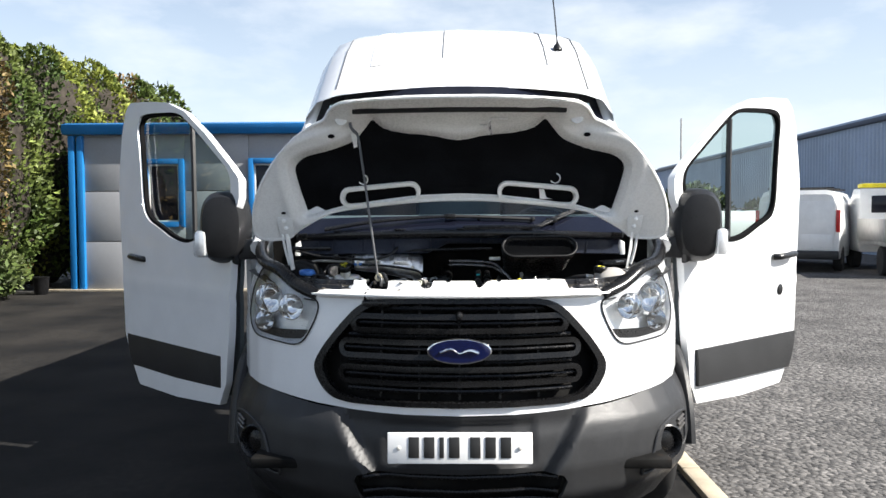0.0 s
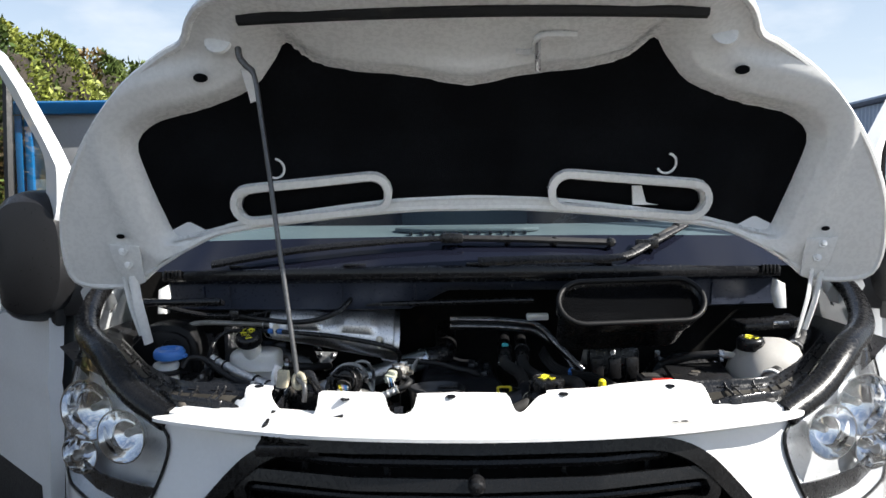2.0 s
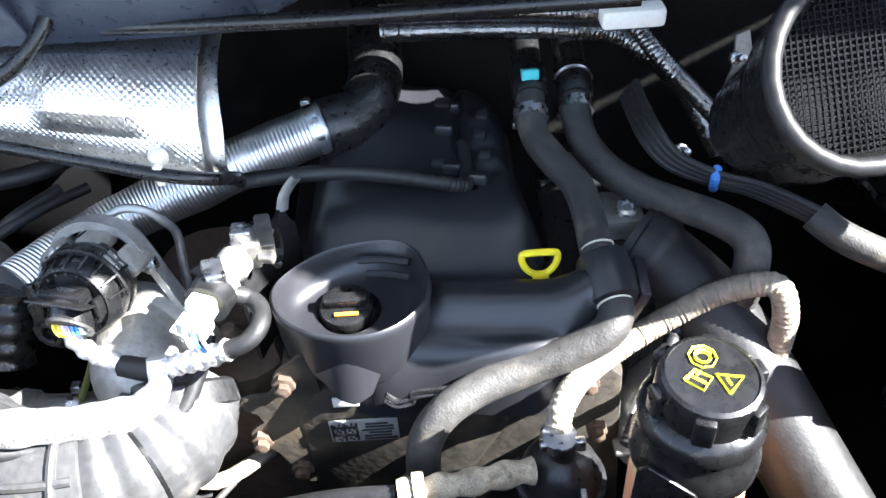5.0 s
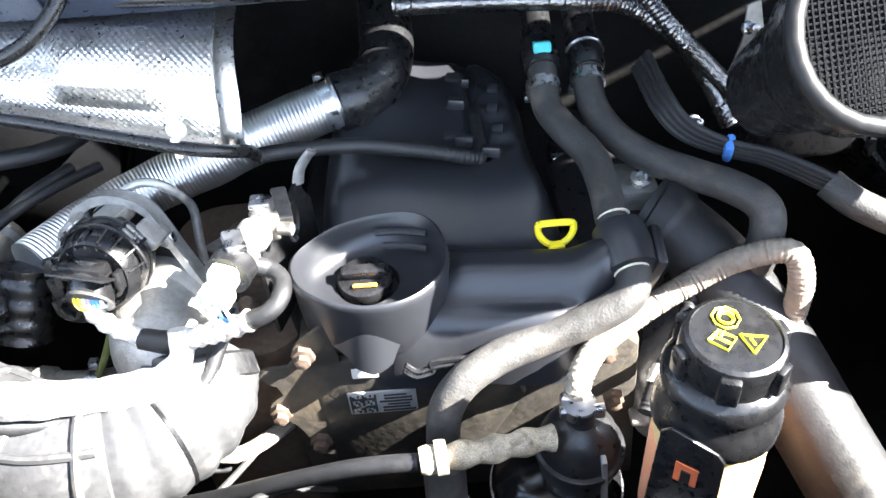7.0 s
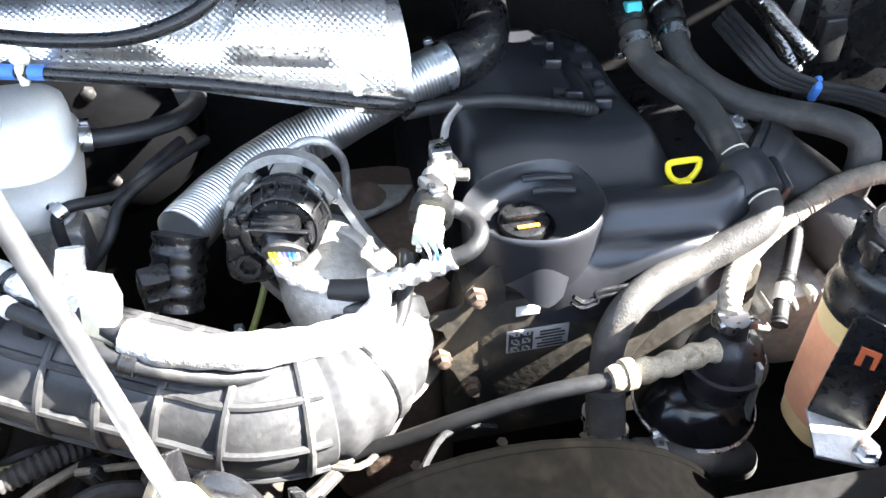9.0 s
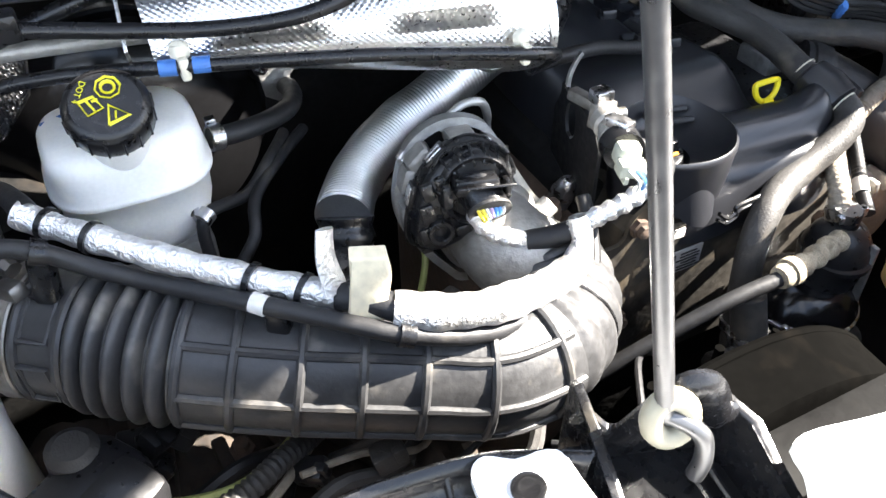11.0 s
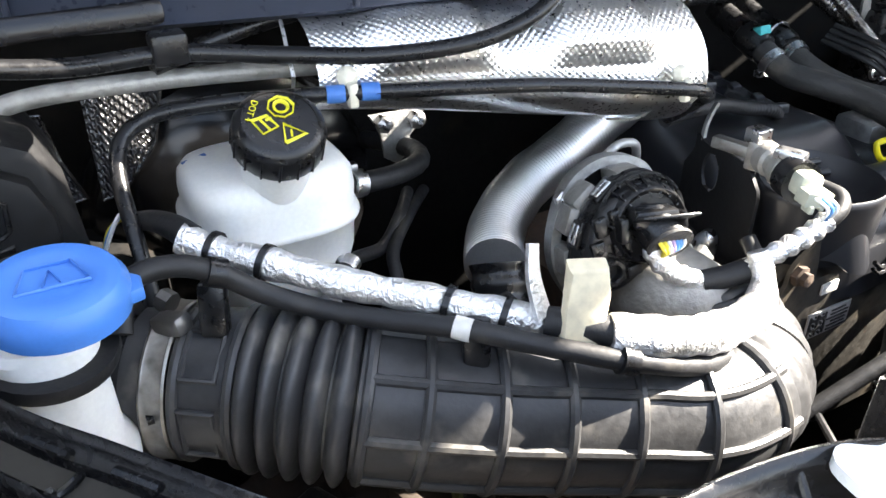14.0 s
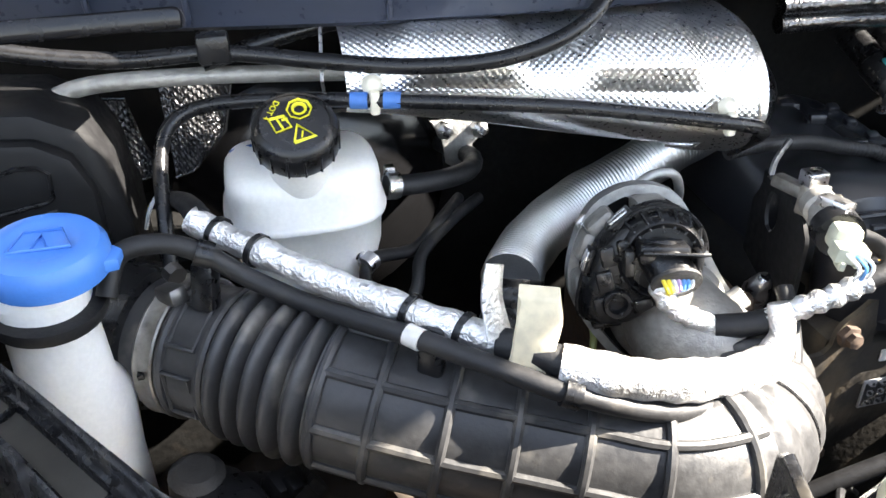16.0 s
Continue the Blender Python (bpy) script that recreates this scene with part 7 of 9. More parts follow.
lathe(bm, [(0.044, -0.004), (0.047, -0.002), (0.047, 0.014), (0.045, 0.016), (0.040, 0.018), (0.034, 0.018)], (-0.212, 3.332, 0.990), (-0.15, 0.70, 0.55), 32)
part("rubber_cuff", bm, RUBBER, thr)
for a, b in ((-0.038, 0.022), (0.036, 0.012), (0.066, -0.052), (-0.030, -0.056)):
    bm = B()
    lathe(bm, [(0.0075, 0), (0.0075, 0.006), (0.005, 0.007), (0.003, 0.010)], tp3(a, b, -0.006), TN, 6)
    part("flange_bolt", bm, STEEL, thr)
bm = B()
rbox(bm, tp3(0.066, -0.046, 0.006), (0.026, 0.016, 0.010), 0.002, mm @ turn(0, 0, 35))
part("flange_foot", bm, ALU, thr)
tx = bpy.data.curves.new("casting_mark", "FONT")
tx.body, tx.size, tx.extrude = "0.41", 0.011, 0.0007
tx.materials.append(GREY_CAST)
tob = new("casting_mark", tx)
tob.parent = thr
tob.matrix_parent_inverse = Matrix.Translation(thr.location).inverted()
tob.matrix_basis = Matrix.Translation(tp3(-0.006, -0.058, 0.034)) @ mm @ turn(-20, 0, 48)
hose("breather_pipe", "thin grey pipe looping above the throttle body", [(-0.262, 3.430, 1.100), (-0.245, 3.432, 1.109), (-0.228, 3.432, 1.107), (-0.218, 3.438, 1.090), (-0.214, 3.444, 1.072), (-0.215, 3.438, 1.045), (-0.215, 3.43, 1.01)], 0.0036, ALU, "pipe", 10)

# silver hose to the heat collector
hose("silver_hot_air_hose", "silver foil-paper corrugated hot air hose", [(-0.352, 3.430, 1.037), (-0.332, 3.462, 1.037), (-0.303, 3.492, 1.040), (-0.262, 3.518, 1.047), (-0.215, 3.532, 1.058), (-0.165, 3.546, 1.074), (-0.101, 3.564, 1.088)], lambda k: 0.0228 + 0.00040 * math.cos(2 * math.pi * 84 * k) + 0.0003 * math.sin(2 * math.pi * 7.3 * k), SILVER_HOSE, "hose", 28, 110, (0.97,))
bm = B()
tube(bm, [(-0.352, 3.424, 1.042), (-0.358, 3.410, 1.020), (-0.366, 3.394, 0.992)], ribbed(0.021, 0.002, 4), 22, 14)
hs0 = solo("hose_collar", bm, BLACK, "black collar on the end of the silver hose", "hose collar")
for k in range(2):
    bm = B()
    rbox(bm, V(-0.374, 3.388, 1.028 - 0.018 * k), (0.024, 0.018, 0.022), 0.003, turn(20, 10, 20))
    part("collar_latch", bm, BLACK, hs0)
hose("elbow_hose", "black moulded elbow behind the engine cover", [(-0.104, 3.562, 1.087), (-0.082, 3.572, 1.088), (-0.064, 3.592, 1.094), (-0.057, 3.62, 1.104), (-0.058, 3.66, 1.118), (-0.06, 3.73, 1.13)], lambda k: 0.0255 if k > 0.12 else 0.0265, BLACK, "hose", 24)

# ---- heat shield ----
hs = thing("heat_shield", "embossed silver foil heat shield over the steering area", "heat shield", (-0.31, 3.5, 1.12))
HL = [(3.575, 1.206), (3.535, 1.212), (3.510, 1.206), (3.495, 1.190), (3.490, 1.174), (3.498, 1.158), (3.520, 1.148), (3.54, 1.142)]
HR = [(3.555, 1.204), (3.510, 1.210), (3.468, 1.203), (3.444, 1.186), (3.430, 1.162), (3.428, 1.140), (3.446, 1.118), (3.485, 1.104)]


def shield(u, v):
    f = v * 7
    i = min(int(f), 6)
    t = f - i
    def cr(L):
        p = [L[max(i - 1, 0)], L[i], L[i + 1], L[min(i + 2, 7)]]
        return [0.5 * (2 * p[1][q] + (p[2][q] - p[0][q]) * t + (2 * p[0][q] - 5 * p[1][q] + 4 * p[2][q] - p[3][q]) * t * t + (3 * p[1][q] - p[0][q] - 3 * p[2][q] + p[3][q]) * t ** 3) for q in (0, 1)]
    a, b = cr(HL), cr(HR)
    w = u * u * (3 - 2 * u) * 0.4 + u * 0.6
    y, z = a[0] + (b[0] - a[0]) * w, a[1] + (b[1] - a[1]) * w
    box = 0.0
    for cu in (0.28, 0.72):
        du, dv = abs(u - cu) / 0.11, abs(v - 0.36) / 0.13
        box = max(box, min(1.0, max(0.0, 1.5 - du) / 0.6) * min(1.0, max(0.0, 1.5 - dv) / 0.6) if max(du, dv) < 1.5 else 0)
    em = 0.00052 * math.sin(u * 330) * math.sin(v * 210)
    return V(-0.455 + 0.285 * u - 0.008 * abs(v - 0.5) ** 2 * u, y - 0.007 * box - em * 0.8, z + 0.006 * box + em * 0.5)


bm = B()
so = [(0.0, 0.02), (0.0, 0.98), (0.5, 1.0), (0.93, 1.0), (0.985, 0.92), (1.0, 0.75), (1.0, 0.25), (0.985, 0.06), (0.93, 0.0), (0.4, 0.0)]
sheet(bm, so, shield, 0.0042)
part("shield_sheet", bm, SHIELD, hs, sharp=70)
bm = B()
rim_ = [shield(u, v) for u, v in smooth2(so, 4)]
tube(bm, rim_ + [rim_[0]], 0.0014, 6, 1, False)
part("shield_hem", bm, SHIELD, hs)
bm = B()
sheet(bm, [(0.9, 0.03), (0.9, 0.99), (1.04, 0.95), (1.06, 0.5), (1.04, 0.06)], lambda u, v: shield(min(u, 1.0), v) + V(max(0, u - 1.0) * 0.25, 0.010, -0.007), 0.03, (), 0.002)
part("inner_layer", bm, SHIELD, hs)
for q in ((-0.438, 3.486, 1.172), (-0.199, 3.426, 1.152)):
    bm = B()
    lathe(bm, [(0.006, 0), (0.0075, 0.003), (0.005, 0.007), (0.003, 0.008)], Vector(q) + V(0, 0, 0.006), (0, -0.8, 0.3), 14)
    rbox(bm, Vector(q) + V(0.0, -0.010, -0.003), (0.007, 0.007, 0.017), 0.002)
    part("cable_clip", bm, CREAM, hs, "cream plastic cable clip")
hose("bonnet_cable", "thin black cable clipped along the heat shield", [(-0.588, 3.42, 1.03), (-0.588, 3.46, 1.10), (-0.585, 3.505, 1.142), (-0.565, 3.520, 1.160), (-0.52, 3.508, 1.168), (-0.438, 3.478, 1.170), (-0.32, 3.442, 1.166), (-0.25, 3.425, 1.158), (-0.197, 3.414, 1.150), (-0.170, 3.420, 1.140), (-0.158, 3.440, 1.125), (-0.160, 3.468, 1.102)], 0.0052, BLACK, "cable", 10)
for dx in (-0.448, -0.426):
    bm = B()
    lathe(bm, [(0.0053, -0.006), (0.0060, -0.006), (0.0060, 0.006), (0.0053, 0.006)], (dx, 3.478 - 0.28 * (dx + 0.438), 1.1700), (1, -0.28, -0.02), 12)
    solo("cable_band", bm, TAPE_BLUE, "blue tape band on the black cable", "band", "cable bands")
hose("braided_loom", "flat black braided loom lying on the engine cover", [(-0.160, 3.470, 1.100), (-0.13, 3.474, 1.100), (-0.08, 3.482, 1.094), (-0.035, 3.490, 1.080), (-0.005, 3.488, 1.074), (0.012, 3.492, 1.066), (0.020, 3.505, 1.060), (0.019, 3.56, 1.060)], lambda k: 0.0066 + 0.0003 * math.cos(2 * math.pi * 60 * k), RUBBER, "wiring loom", 10, 24)
hose("scuttle_cable", "black cable running under the scuttle", [(-0.74, 3.50, 1.24), (-0.66, 3.505, 1.215), (-0.60, 3.512, 1.203), (-0.537, 3.520, 1.200), (-0.47, 3.500, 1.194), (-0.41, 3.482, 1.190), (-0.35, 3.462, 1.196), (-0.30, 3.460, 1.212), (-0.27, 3.475, 1.236), (-0.262, 3.50, 1.262)], 0.0058, BLACK, "cable", 10)
bm = B()
rbox(bm, (-0.540, 3.520, 1.204), (0.022, 0.018, 0.02), 0.003)
solo("cable_clamp", bm, BLACK, "black clip holding the scuttle cable", "clip")
hose("scuttle_cable", "black cable running under the scuttle", [(-0.55, 3.53, 1.19), (-0.47, 3.545, 1.205), (-0.36, 3.525, 1.222), (-0.24, 3.49, 1.228), (-0.10, 3.47, 1.232), (0.04, 3.46, 1.236), (0.14, 3.455, 1.238)], 0.006, BLACK, "cable", 10)
hose("grey_pipe", "dull grey metal pipe behind the reservoir cap", [(-0.70, 3.50, 1.165), (-0.655, 3.525, 1.176), (-0.618, 3.53, 1.183), (-0.535, 3.53, 1.181), (-0.44, 3.52, 1.177)], 0.0062, GREY_CAST, "pipe", 12)
for pts, nm in ((((-0.645, 1.15), (-0.618, 1.145), (-0.612, 1.11), (-0.600, 1.078), (-0.625, 1.075), (-0.638, 1.10)), "dimpled dark foil lagging strip on the bulkhead"), (((-0.59, 1.16), (-0.555, 1.165), (-0.535, 1.15), (-0.545, 1.11), (-0.575, 1.08), (-0.59, 1.075)), "dimpled dark foil lagging beside the brake servo")):
    t = thing("foil_lagging", nm, "insulation", (pts[0][0], 3.605, 1.1), "bulkhead lagging")
    bm = B()
    sheet(bm, list(pts), lambda u, v: V(u, 3.602 + 0.004 * math.sin(u * 90) - 0.0012 * math.sin(u * 900) * math.sin(v * 900), v), 0.0016)
    part("lagging_sheet", bm, DIMPLE, t)
    bm = B()
    tube(bm, [(u, 3.602 + 0.004 * math.sin(u * 90), v) for u, v in pts], 0.0016, 6, 1)
    part("lagging_hem", bm, BLACKFOIL, t)
bm = B()
rbox(bm, (-0.640, 3.468, 1.238), (0.175, 0.05, 0.013), 0.004, turn(-14, 0, 2))
part("scuttle_end_cap", bm, SCUT, van)
fb = thing("fuse_box", "black plastic fuse box with a moulded lid", "fuse box", (-0.70, 3.52, 1.0))
bm = B()
prism(bm, [(-0.765, 3.475, 1.0), (-0.765, 3.475, 1.155), (-0.735, 3.475, 1.182), (-0.695, 3.475, 1.190), (-0.655, 3.475, 1.186), (-0.628, 3.475, 1.172), (-0.616, 3.475, 1.145), (-0.612, 3.475, 1.10), (-0.61, 3.475, 1.0)], (0, 0.09, 0), 0.012)
part("box_body", bm, FUSE, fb)
bm = B()
prism(bm, [(-0.760, 3.462, 1.01), (-0.760, 3.462, 1.140), (-0.735, 3.462, 1.165), (-0.695, 3.462, 1.174), (-0.655, 3.462, 1.170), (-0.635, 3.462, 1.158), (-0.626, 3.462, 1.135), (-0.624, 3.462, 1.01)], (0, 0.016, 0), 0.006)
lid = part("box_lid", bm, FUSE, fb)
bm = B()
dd = [(-0.690, 1.125), (-0.690, 1.140), (-0.682, 1.152), (-0.668, 1.156), (-0.656, 1.155), (-0.650, 1.150), (-0.651, 1.134), (-0.655, 1.131)]
tube(bm, [(x, 3.461, z) for x, z in dd] + [(dd[0][0], 3.461, dd[0][1])], 0.0016, 6, 1)
part("lid_mould", bm, BLACK, lid)
bm = B()
dd = [(-0.683, 1.112), (-0.683, 1.117), (-0.651, 1.124), (-0.651, 1.119)]
tube(bm, [(x, 3.461, z) for x, z in dd] + [(dd[0][0], 3.461, dd[0][1])], 0.0014, 6, 1)
part("lid_mould", bm, BLACK, lid)

# ---- engine ----
eng = thing("engine", "diesel engine with a dusty black plastic top cover", "engine", (0, 3.45, 0.6))
CO = smooth2([(-0.118, 3.41), (-0.122, 3.47), (-0.122, 3.54), (-0.114, 3.61), (-0.080, 3.660), (-0.02, 3.680), (0.040, 3.668), (0.066, 3.62), (0.070, 3.55), (0.080, 3.47), (0.093, 3.420), (0.116, 3.404), (0.128, 3.378), (0.112, 3.345), (0.06, 3.322), (-0.01, 3.330), (-0.06, 3.330), (-0.105, 3.355)], 4)


def step(a, lo, hi):
    k = min(1.0, max(0.0, (a - lo) / (hi - lo)))
    return k * k * (3 - 2 * k)


def cover(x, y):
    q = nearest([CO], x, y)
    d = math.hypot(q[0] - x, q[1] - y)
    e = min(1.0, d / 0.026)
    z = 1.030 + 0.030 * step(y, 3.405, 3.475) + 0.006 * step(y, 3.51, 3.60)
    # swelling under the elbow, running forward along the near side
    z += 0.020 * math.exp(-((x + 0.070) / 0.036) ** 2) * step(y, 3.50, 3.60)
    z += 0.008 * math.exp(-((x + 0.055) / 0.040) ** 2 - ((y - 3.475) / 0.035) ** 2)
    # channel with stepped lands beside it
    g = 0.022 - 0.05 * (y - 3.5)
    z -= 0.011 * math.exp(-((x - g) / 0.0055) ** 4) * step(y, 3.492, 3.502) * (1 - step(y, 3.655, 3.668))
    for yy in (3.522, 3.553, 3.583, 3.613):
        z -= 0.004 * math.exp(-((x - g - 0.020) / 0.011) ** 4) * math.exp(-((y - yy) / 0.008) ** 4)
    # cross arm over the front
    w = math.exp(-((y - 3.383 + 0.10 * (x - 0.03)) / 0.021) ** 4) * step(x, -0.045, 0.0)
    z += 0.019 * w
    z += 0.012 * math.exp(-((x - 0.105) / 0.020) ** 2 - ((y - 3.385) / 0.024) ** 2)
    z -= 0.010 * math.exp(-((x - 0.076) / 0.020) ** 2 - ((y - 3.425) / 0.022) ** 2)
    z += 0.004 * math.exp(-((y - 3.338) / 0.006) ** 2) * step(x, -0.05, 0.0)
    return V(x, y, z - 0.060 * (1 - math.sqrt(max(0, 1 - (1 - e) ** 2))))


bm = B()
sheet(bm, CO, cover, 0.0045)
cov = part("engine_cover", bm, COVER, eng, "dusty black moulded engine cover", sharp=70)
for x, y, w in ((0.002, 3.578, 0.017), (-0.001, 3.532, 0.018), (0.004, 3.625, 0.016), (0.036, 3.568, 0.012), (0.038, 3.538, 0.012), (0.040, 3.600, 0.012)):
    bm = B()
    p = cover(x, y)
    rbox(bm, p + V(0, 0, 0.000), (w, 0.012, 0.010), 0.003, turn(14, 0, -10))
    part("cover_step", bm, COVER, cov)
# filler funnel
RIM_O = smooth2([(-0.132, 3.374), (-0.122, 3.396), (-0.095, 3.419), (-0.055, 3.430), (-0.028, 3.422), (-0.015, 3.390), (-0.017, 3.360), (-0.037, 3.335), (-0.066, 3.325), (-0.100, 3.331), (-0.124, 3.349)], 5)


def fring(k, z, c=(-0.077, 3.378), tilt=0.0, rnd=0.0):
    """A ring of the funnel: its rim drawn in towards c by k, rounded by rnd."""
    out = []
    for x, y in RIM_O:
        dx, dy = x - c[0], y - c[1]
        r = math.hypot(dx, dy)
        q = k * r * (1 - rnd) + rnd * k * 0.055
        out.append(V(c[0] + dx / r * q, c[1] + dy / r * q, z + tilt * (dx / r * q)))
    return out


bm = B()
loft(bm, [fring(0.90, 1.008), fring(0.945, 1.018), fring(0.975, 1.035), fring(0.99, 1.052, tilt=-0.03), fring(1.005, 1.060, tilt=-0.04), fring(1.0, 1.0645, tilt=-0.04), fring(0.965, 1.066, tilt=-0.04), fring(0.93, 1.063, tilt=-0.04), fring(0.88, 1.054, tilt=-0.03, rnd=0.1), fring(0.78, 1.045, rnd=0.3), fring(0.64, 1.041, rnd=0.6), fring(0.52, 1.040, rnd=0.85), fring(0.44, 1.039, rnd=1.0), fring(0.42, 1.030, rnd=1.0)], True)
part("filler_funnel", bm, COVER, eng, "black teardrop-shaped oil filler funnel", sharp=60)
for a, b in (((-0.070, 3.416, 1.056), (-0.030, 3.408, 1.058)), ((-0.064, 3.406, 1.050), (-0.030, 3.396, 1.053))):
    bm = B()
    tube(bm, [a, ((a[0] + b[0]) / 2, (a[1] + b[1]) / 2 + 0.002, (a[2] + b[2]) / 2), b], 0.003, 8, 4)
    part("funnel_fold", bm, COVER, eng)
bm = B()
lipo = [(-0.130, 1.038), (-0.030, 1.036), (-0.048, 1.028), (-0.056, 1.018), (-0.061, 1.009), (-0.074, 1.005), (-0.088, 1.008), (-0.096, 1.016), (-0.120, 1.018)]
sheet(bm, lipo, lambda x, z: V(x, 3.340 + 0.35 * (z - 1.03) - 0.016 * math.exp(-((x + 0.075) / 0.03) ** 2) + 8 * (x + 0.075) ** 2, z), 0.005, (), 0.008)
part("drip_lip", bm, COVER, eng, sharp=60)
bm = B()
tube(bm, [(-0.052, 3.322, 1.006), (-0.044, 3.320, 1.000), (-0.034, 3.321, 1.002), (-0.028, 3.322, 1.008), (0.03, 3.322, 1.009)], 0.0022, 6, 4)
part("cover_gasket", bm, BLACK, eng)
bm = B()
tube(bm, [(-0.054, 3.321, 1.001), (-0.045, 3.319, 0.995), (-0.033, 3.320, 0.997), (-0.026, 3.321, 1.003), (0.03, 3.321, 1.004)], 0.0018, 6, 4)
part("cover_gasket", bm, BLACK, eng)
oc = thing("oil_filler_cap", "black oil filler cap with worn yellow marking", "oil cap", (-0.078, 3.375, 1.03))
bm = B()
lathe(bm, [(0.021, 0.0), (0.0215, 0.004), (0.020, 0.008), (0.017, 0.009), (0.002, 0.009)], (-0.079, 3.380, 1.037), (0, -0.12, 1), 32)
part("cap_disc", bm, BLACK, oc)
bm = B()
rbox(bm, (-0.079, 3.380, 1.049), (0.034, 0.011, 0.009), 0.003, turn(7))
part("cap_grip", bm, BLACK, oc)
bm = B()
rbox(bm, (-0.078, 3.3675, 1.0465), (0.018, 0.0030, 0.001), 0.0, turn(7))
part("cap_marking", bm, ORANGE, oc)
# front of the engine
bm = B()
prism(bm, [(-0.150, 3.345, 0.80), (-0.155, 3.345, 0.93), (-0.135, 3.345, 1.0), (-0.10, 3.345, 1.02), (0.09, 3.345, 1.02), (0.13, 3.345, 0.98), (0.14, 3.345, 0.80)], (0, 0.10, 0), 0.008)
part("timing_cover", bm, GRIME, eng)
bm = B()
prism(bm, [(-0.125, 3.336, 0.86), (-0.128, 3.336, 0.965), (-0.110, 3.336, 0.998), (0.02, 3.336, 0.998), (0.04, 3.336, 0.94), (0.0, 3.336, 0.86)], (0, 0.02, 0), 0.006)
part("front_cover", bm, GRIME, eng, "dusty black front cover with labels")
bm = B()
rbox(bm, (-0.075, 3.334, 0.950), (0.054, 0.002, 0.026), 0.0005)
lb = part("data_label", bm, LABEL_G, eng, "silver printed data label")
bm = B()
for k in range(11):
    for j in range(11):
        if (k * 7 + j * 5 + k * j) % 5 < 2:
            rbox(bm, (-0.0995 + 0.0019 * k, 3.3325, 0.9405 + 0.0019 * j), (0.0018, 0.001, 0.0018), 0.0)
part("code_block", bm, PRINT, lb)
for j in range(6):
    bm = B()
    rbox(bm, (-0.0625 - 0.002 * (j % 2), 3.3325, 0.9405 + 0.0037 * j), (0.026 - 0.004 * (j % 3), 0.001, 0.0011), 0.0)
    part("print_bar", bm, PRINT, lb)
bm = B()
rbox(bm, (-0.085, 3.334, 0.986), (0.020, 0.002, 0.010), 0.0005)
part("white_tag", bm, LABEL_W, eng)
bm = B()
ear = smooth2([(-0.105, 1.028), (-0.124, 1.026), (-0.136, 1.014), (-0.140, 0.996), (-0.160, 0.993), (-0.167, 0.985), (-0.160, 0.976), (-0.148, 0.968), (-0.162, 0.955), (-0.166, 0.944), (-0.161, 0.934), (-0.149, 0.924), (-0.140, 0.898), (-0.146, 0.886), (-0.120, 0.88), (-0.105, 0.90)], 4)
sheet(bm, ear, lambda x, z: V(x, 3.337, z), 0.006, [[(-0.158 + 0.0042 * math.cos(a), 0.9855 + 0.0042 * math.sin(a)) for a in (2 * math.pi * q / 12 for q in range(12))]], 0.004)
part("lifting_bracket", bm, GRIME, eng, "tan-grimed pressed bracket with lugs")
for x, z in ((-0.157, 0.944), (-0.132, 0.902), (-0.128, 1.010), (0.10, 0.99), (0.11, 0.93)):
    bm = B()
    lathe(bm, [(0.009, 0), (0.009, 0.006), (0.006, 0.007), (0.006, 0.012), (0.002, 0.013)], (x, 3.338, z), (0, -1, 0), 6)
    part("cover_bolt", bm, RUST, eng)
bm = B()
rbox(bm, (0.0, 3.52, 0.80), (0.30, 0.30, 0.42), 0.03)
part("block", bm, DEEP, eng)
for x, y in ((0.012, 3.626), (0.004, 3.575), (0.008, 3.521), (0.030, 3.503)):
    bm = B()
    rbox(bm, (x, y, cover(x, y).z + 0.004), (0.016, 0.010, 0.010), 0.002, turn(-8, 0, -14))
    part("cover_clip", bm, COVER, eng)
bm = B()
rbox(bm, (0.125, 3.50, 0.96), (0.09, 0.22, 0.12), 0.02)
part("inlet_manifold", bm, BLACK_D, eng)
bm = B()
stack(bm, [rounded(-0.20, 3.46, 0.07, 0.10, z) for z in (0.70, 0.90, 0.97, 0.985)])
part("exhaust_manifold", bm, RUST, eng)
for k in range(4):
    bm = B()
    lathe(bm, [(0.012, 0), (0.012, 0.02), (0.008, 0.03), (0.005, 0.034)], (-0.24 + 0.03 * k, 3.40 + 0.02 * (k % 2), 0.985), (0.1, -0.3, 1), 8)
    part("stud", bm, STEEL if k % 2 else RUST, eng)
bm = B()
rbox(bm, (0.148, 3.484, 1.022), (0.040, 0.045, 0.034), 0.004)
part("coolant_flange", bm, ALU, eng, "bright alloy coolant flange")
bm = B()
lathe(bm, [(0.009, 0), (0.009, 0.006), (0.005, 0.007), (0.004, 0.004)], (0.153, 3.476, 1.040), (0, -0.4, 1), 12)
part("flange_screw", bm, STEEL, eng)
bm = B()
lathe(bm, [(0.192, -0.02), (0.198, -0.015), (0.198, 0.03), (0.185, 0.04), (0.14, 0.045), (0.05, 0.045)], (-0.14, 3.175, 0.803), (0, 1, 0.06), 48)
fsh = thing("fan_shroud", "round dusty black fan shroud behind the radiator, shade darkened into its colour", "fan shroud", (-0.02, 3.175, 0.6))
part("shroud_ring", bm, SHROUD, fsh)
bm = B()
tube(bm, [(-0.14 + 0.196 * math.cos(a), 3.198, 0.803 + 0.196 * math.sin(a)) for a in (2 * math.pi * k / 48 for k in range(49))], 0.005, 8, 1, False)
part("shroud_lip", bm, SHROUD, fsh)
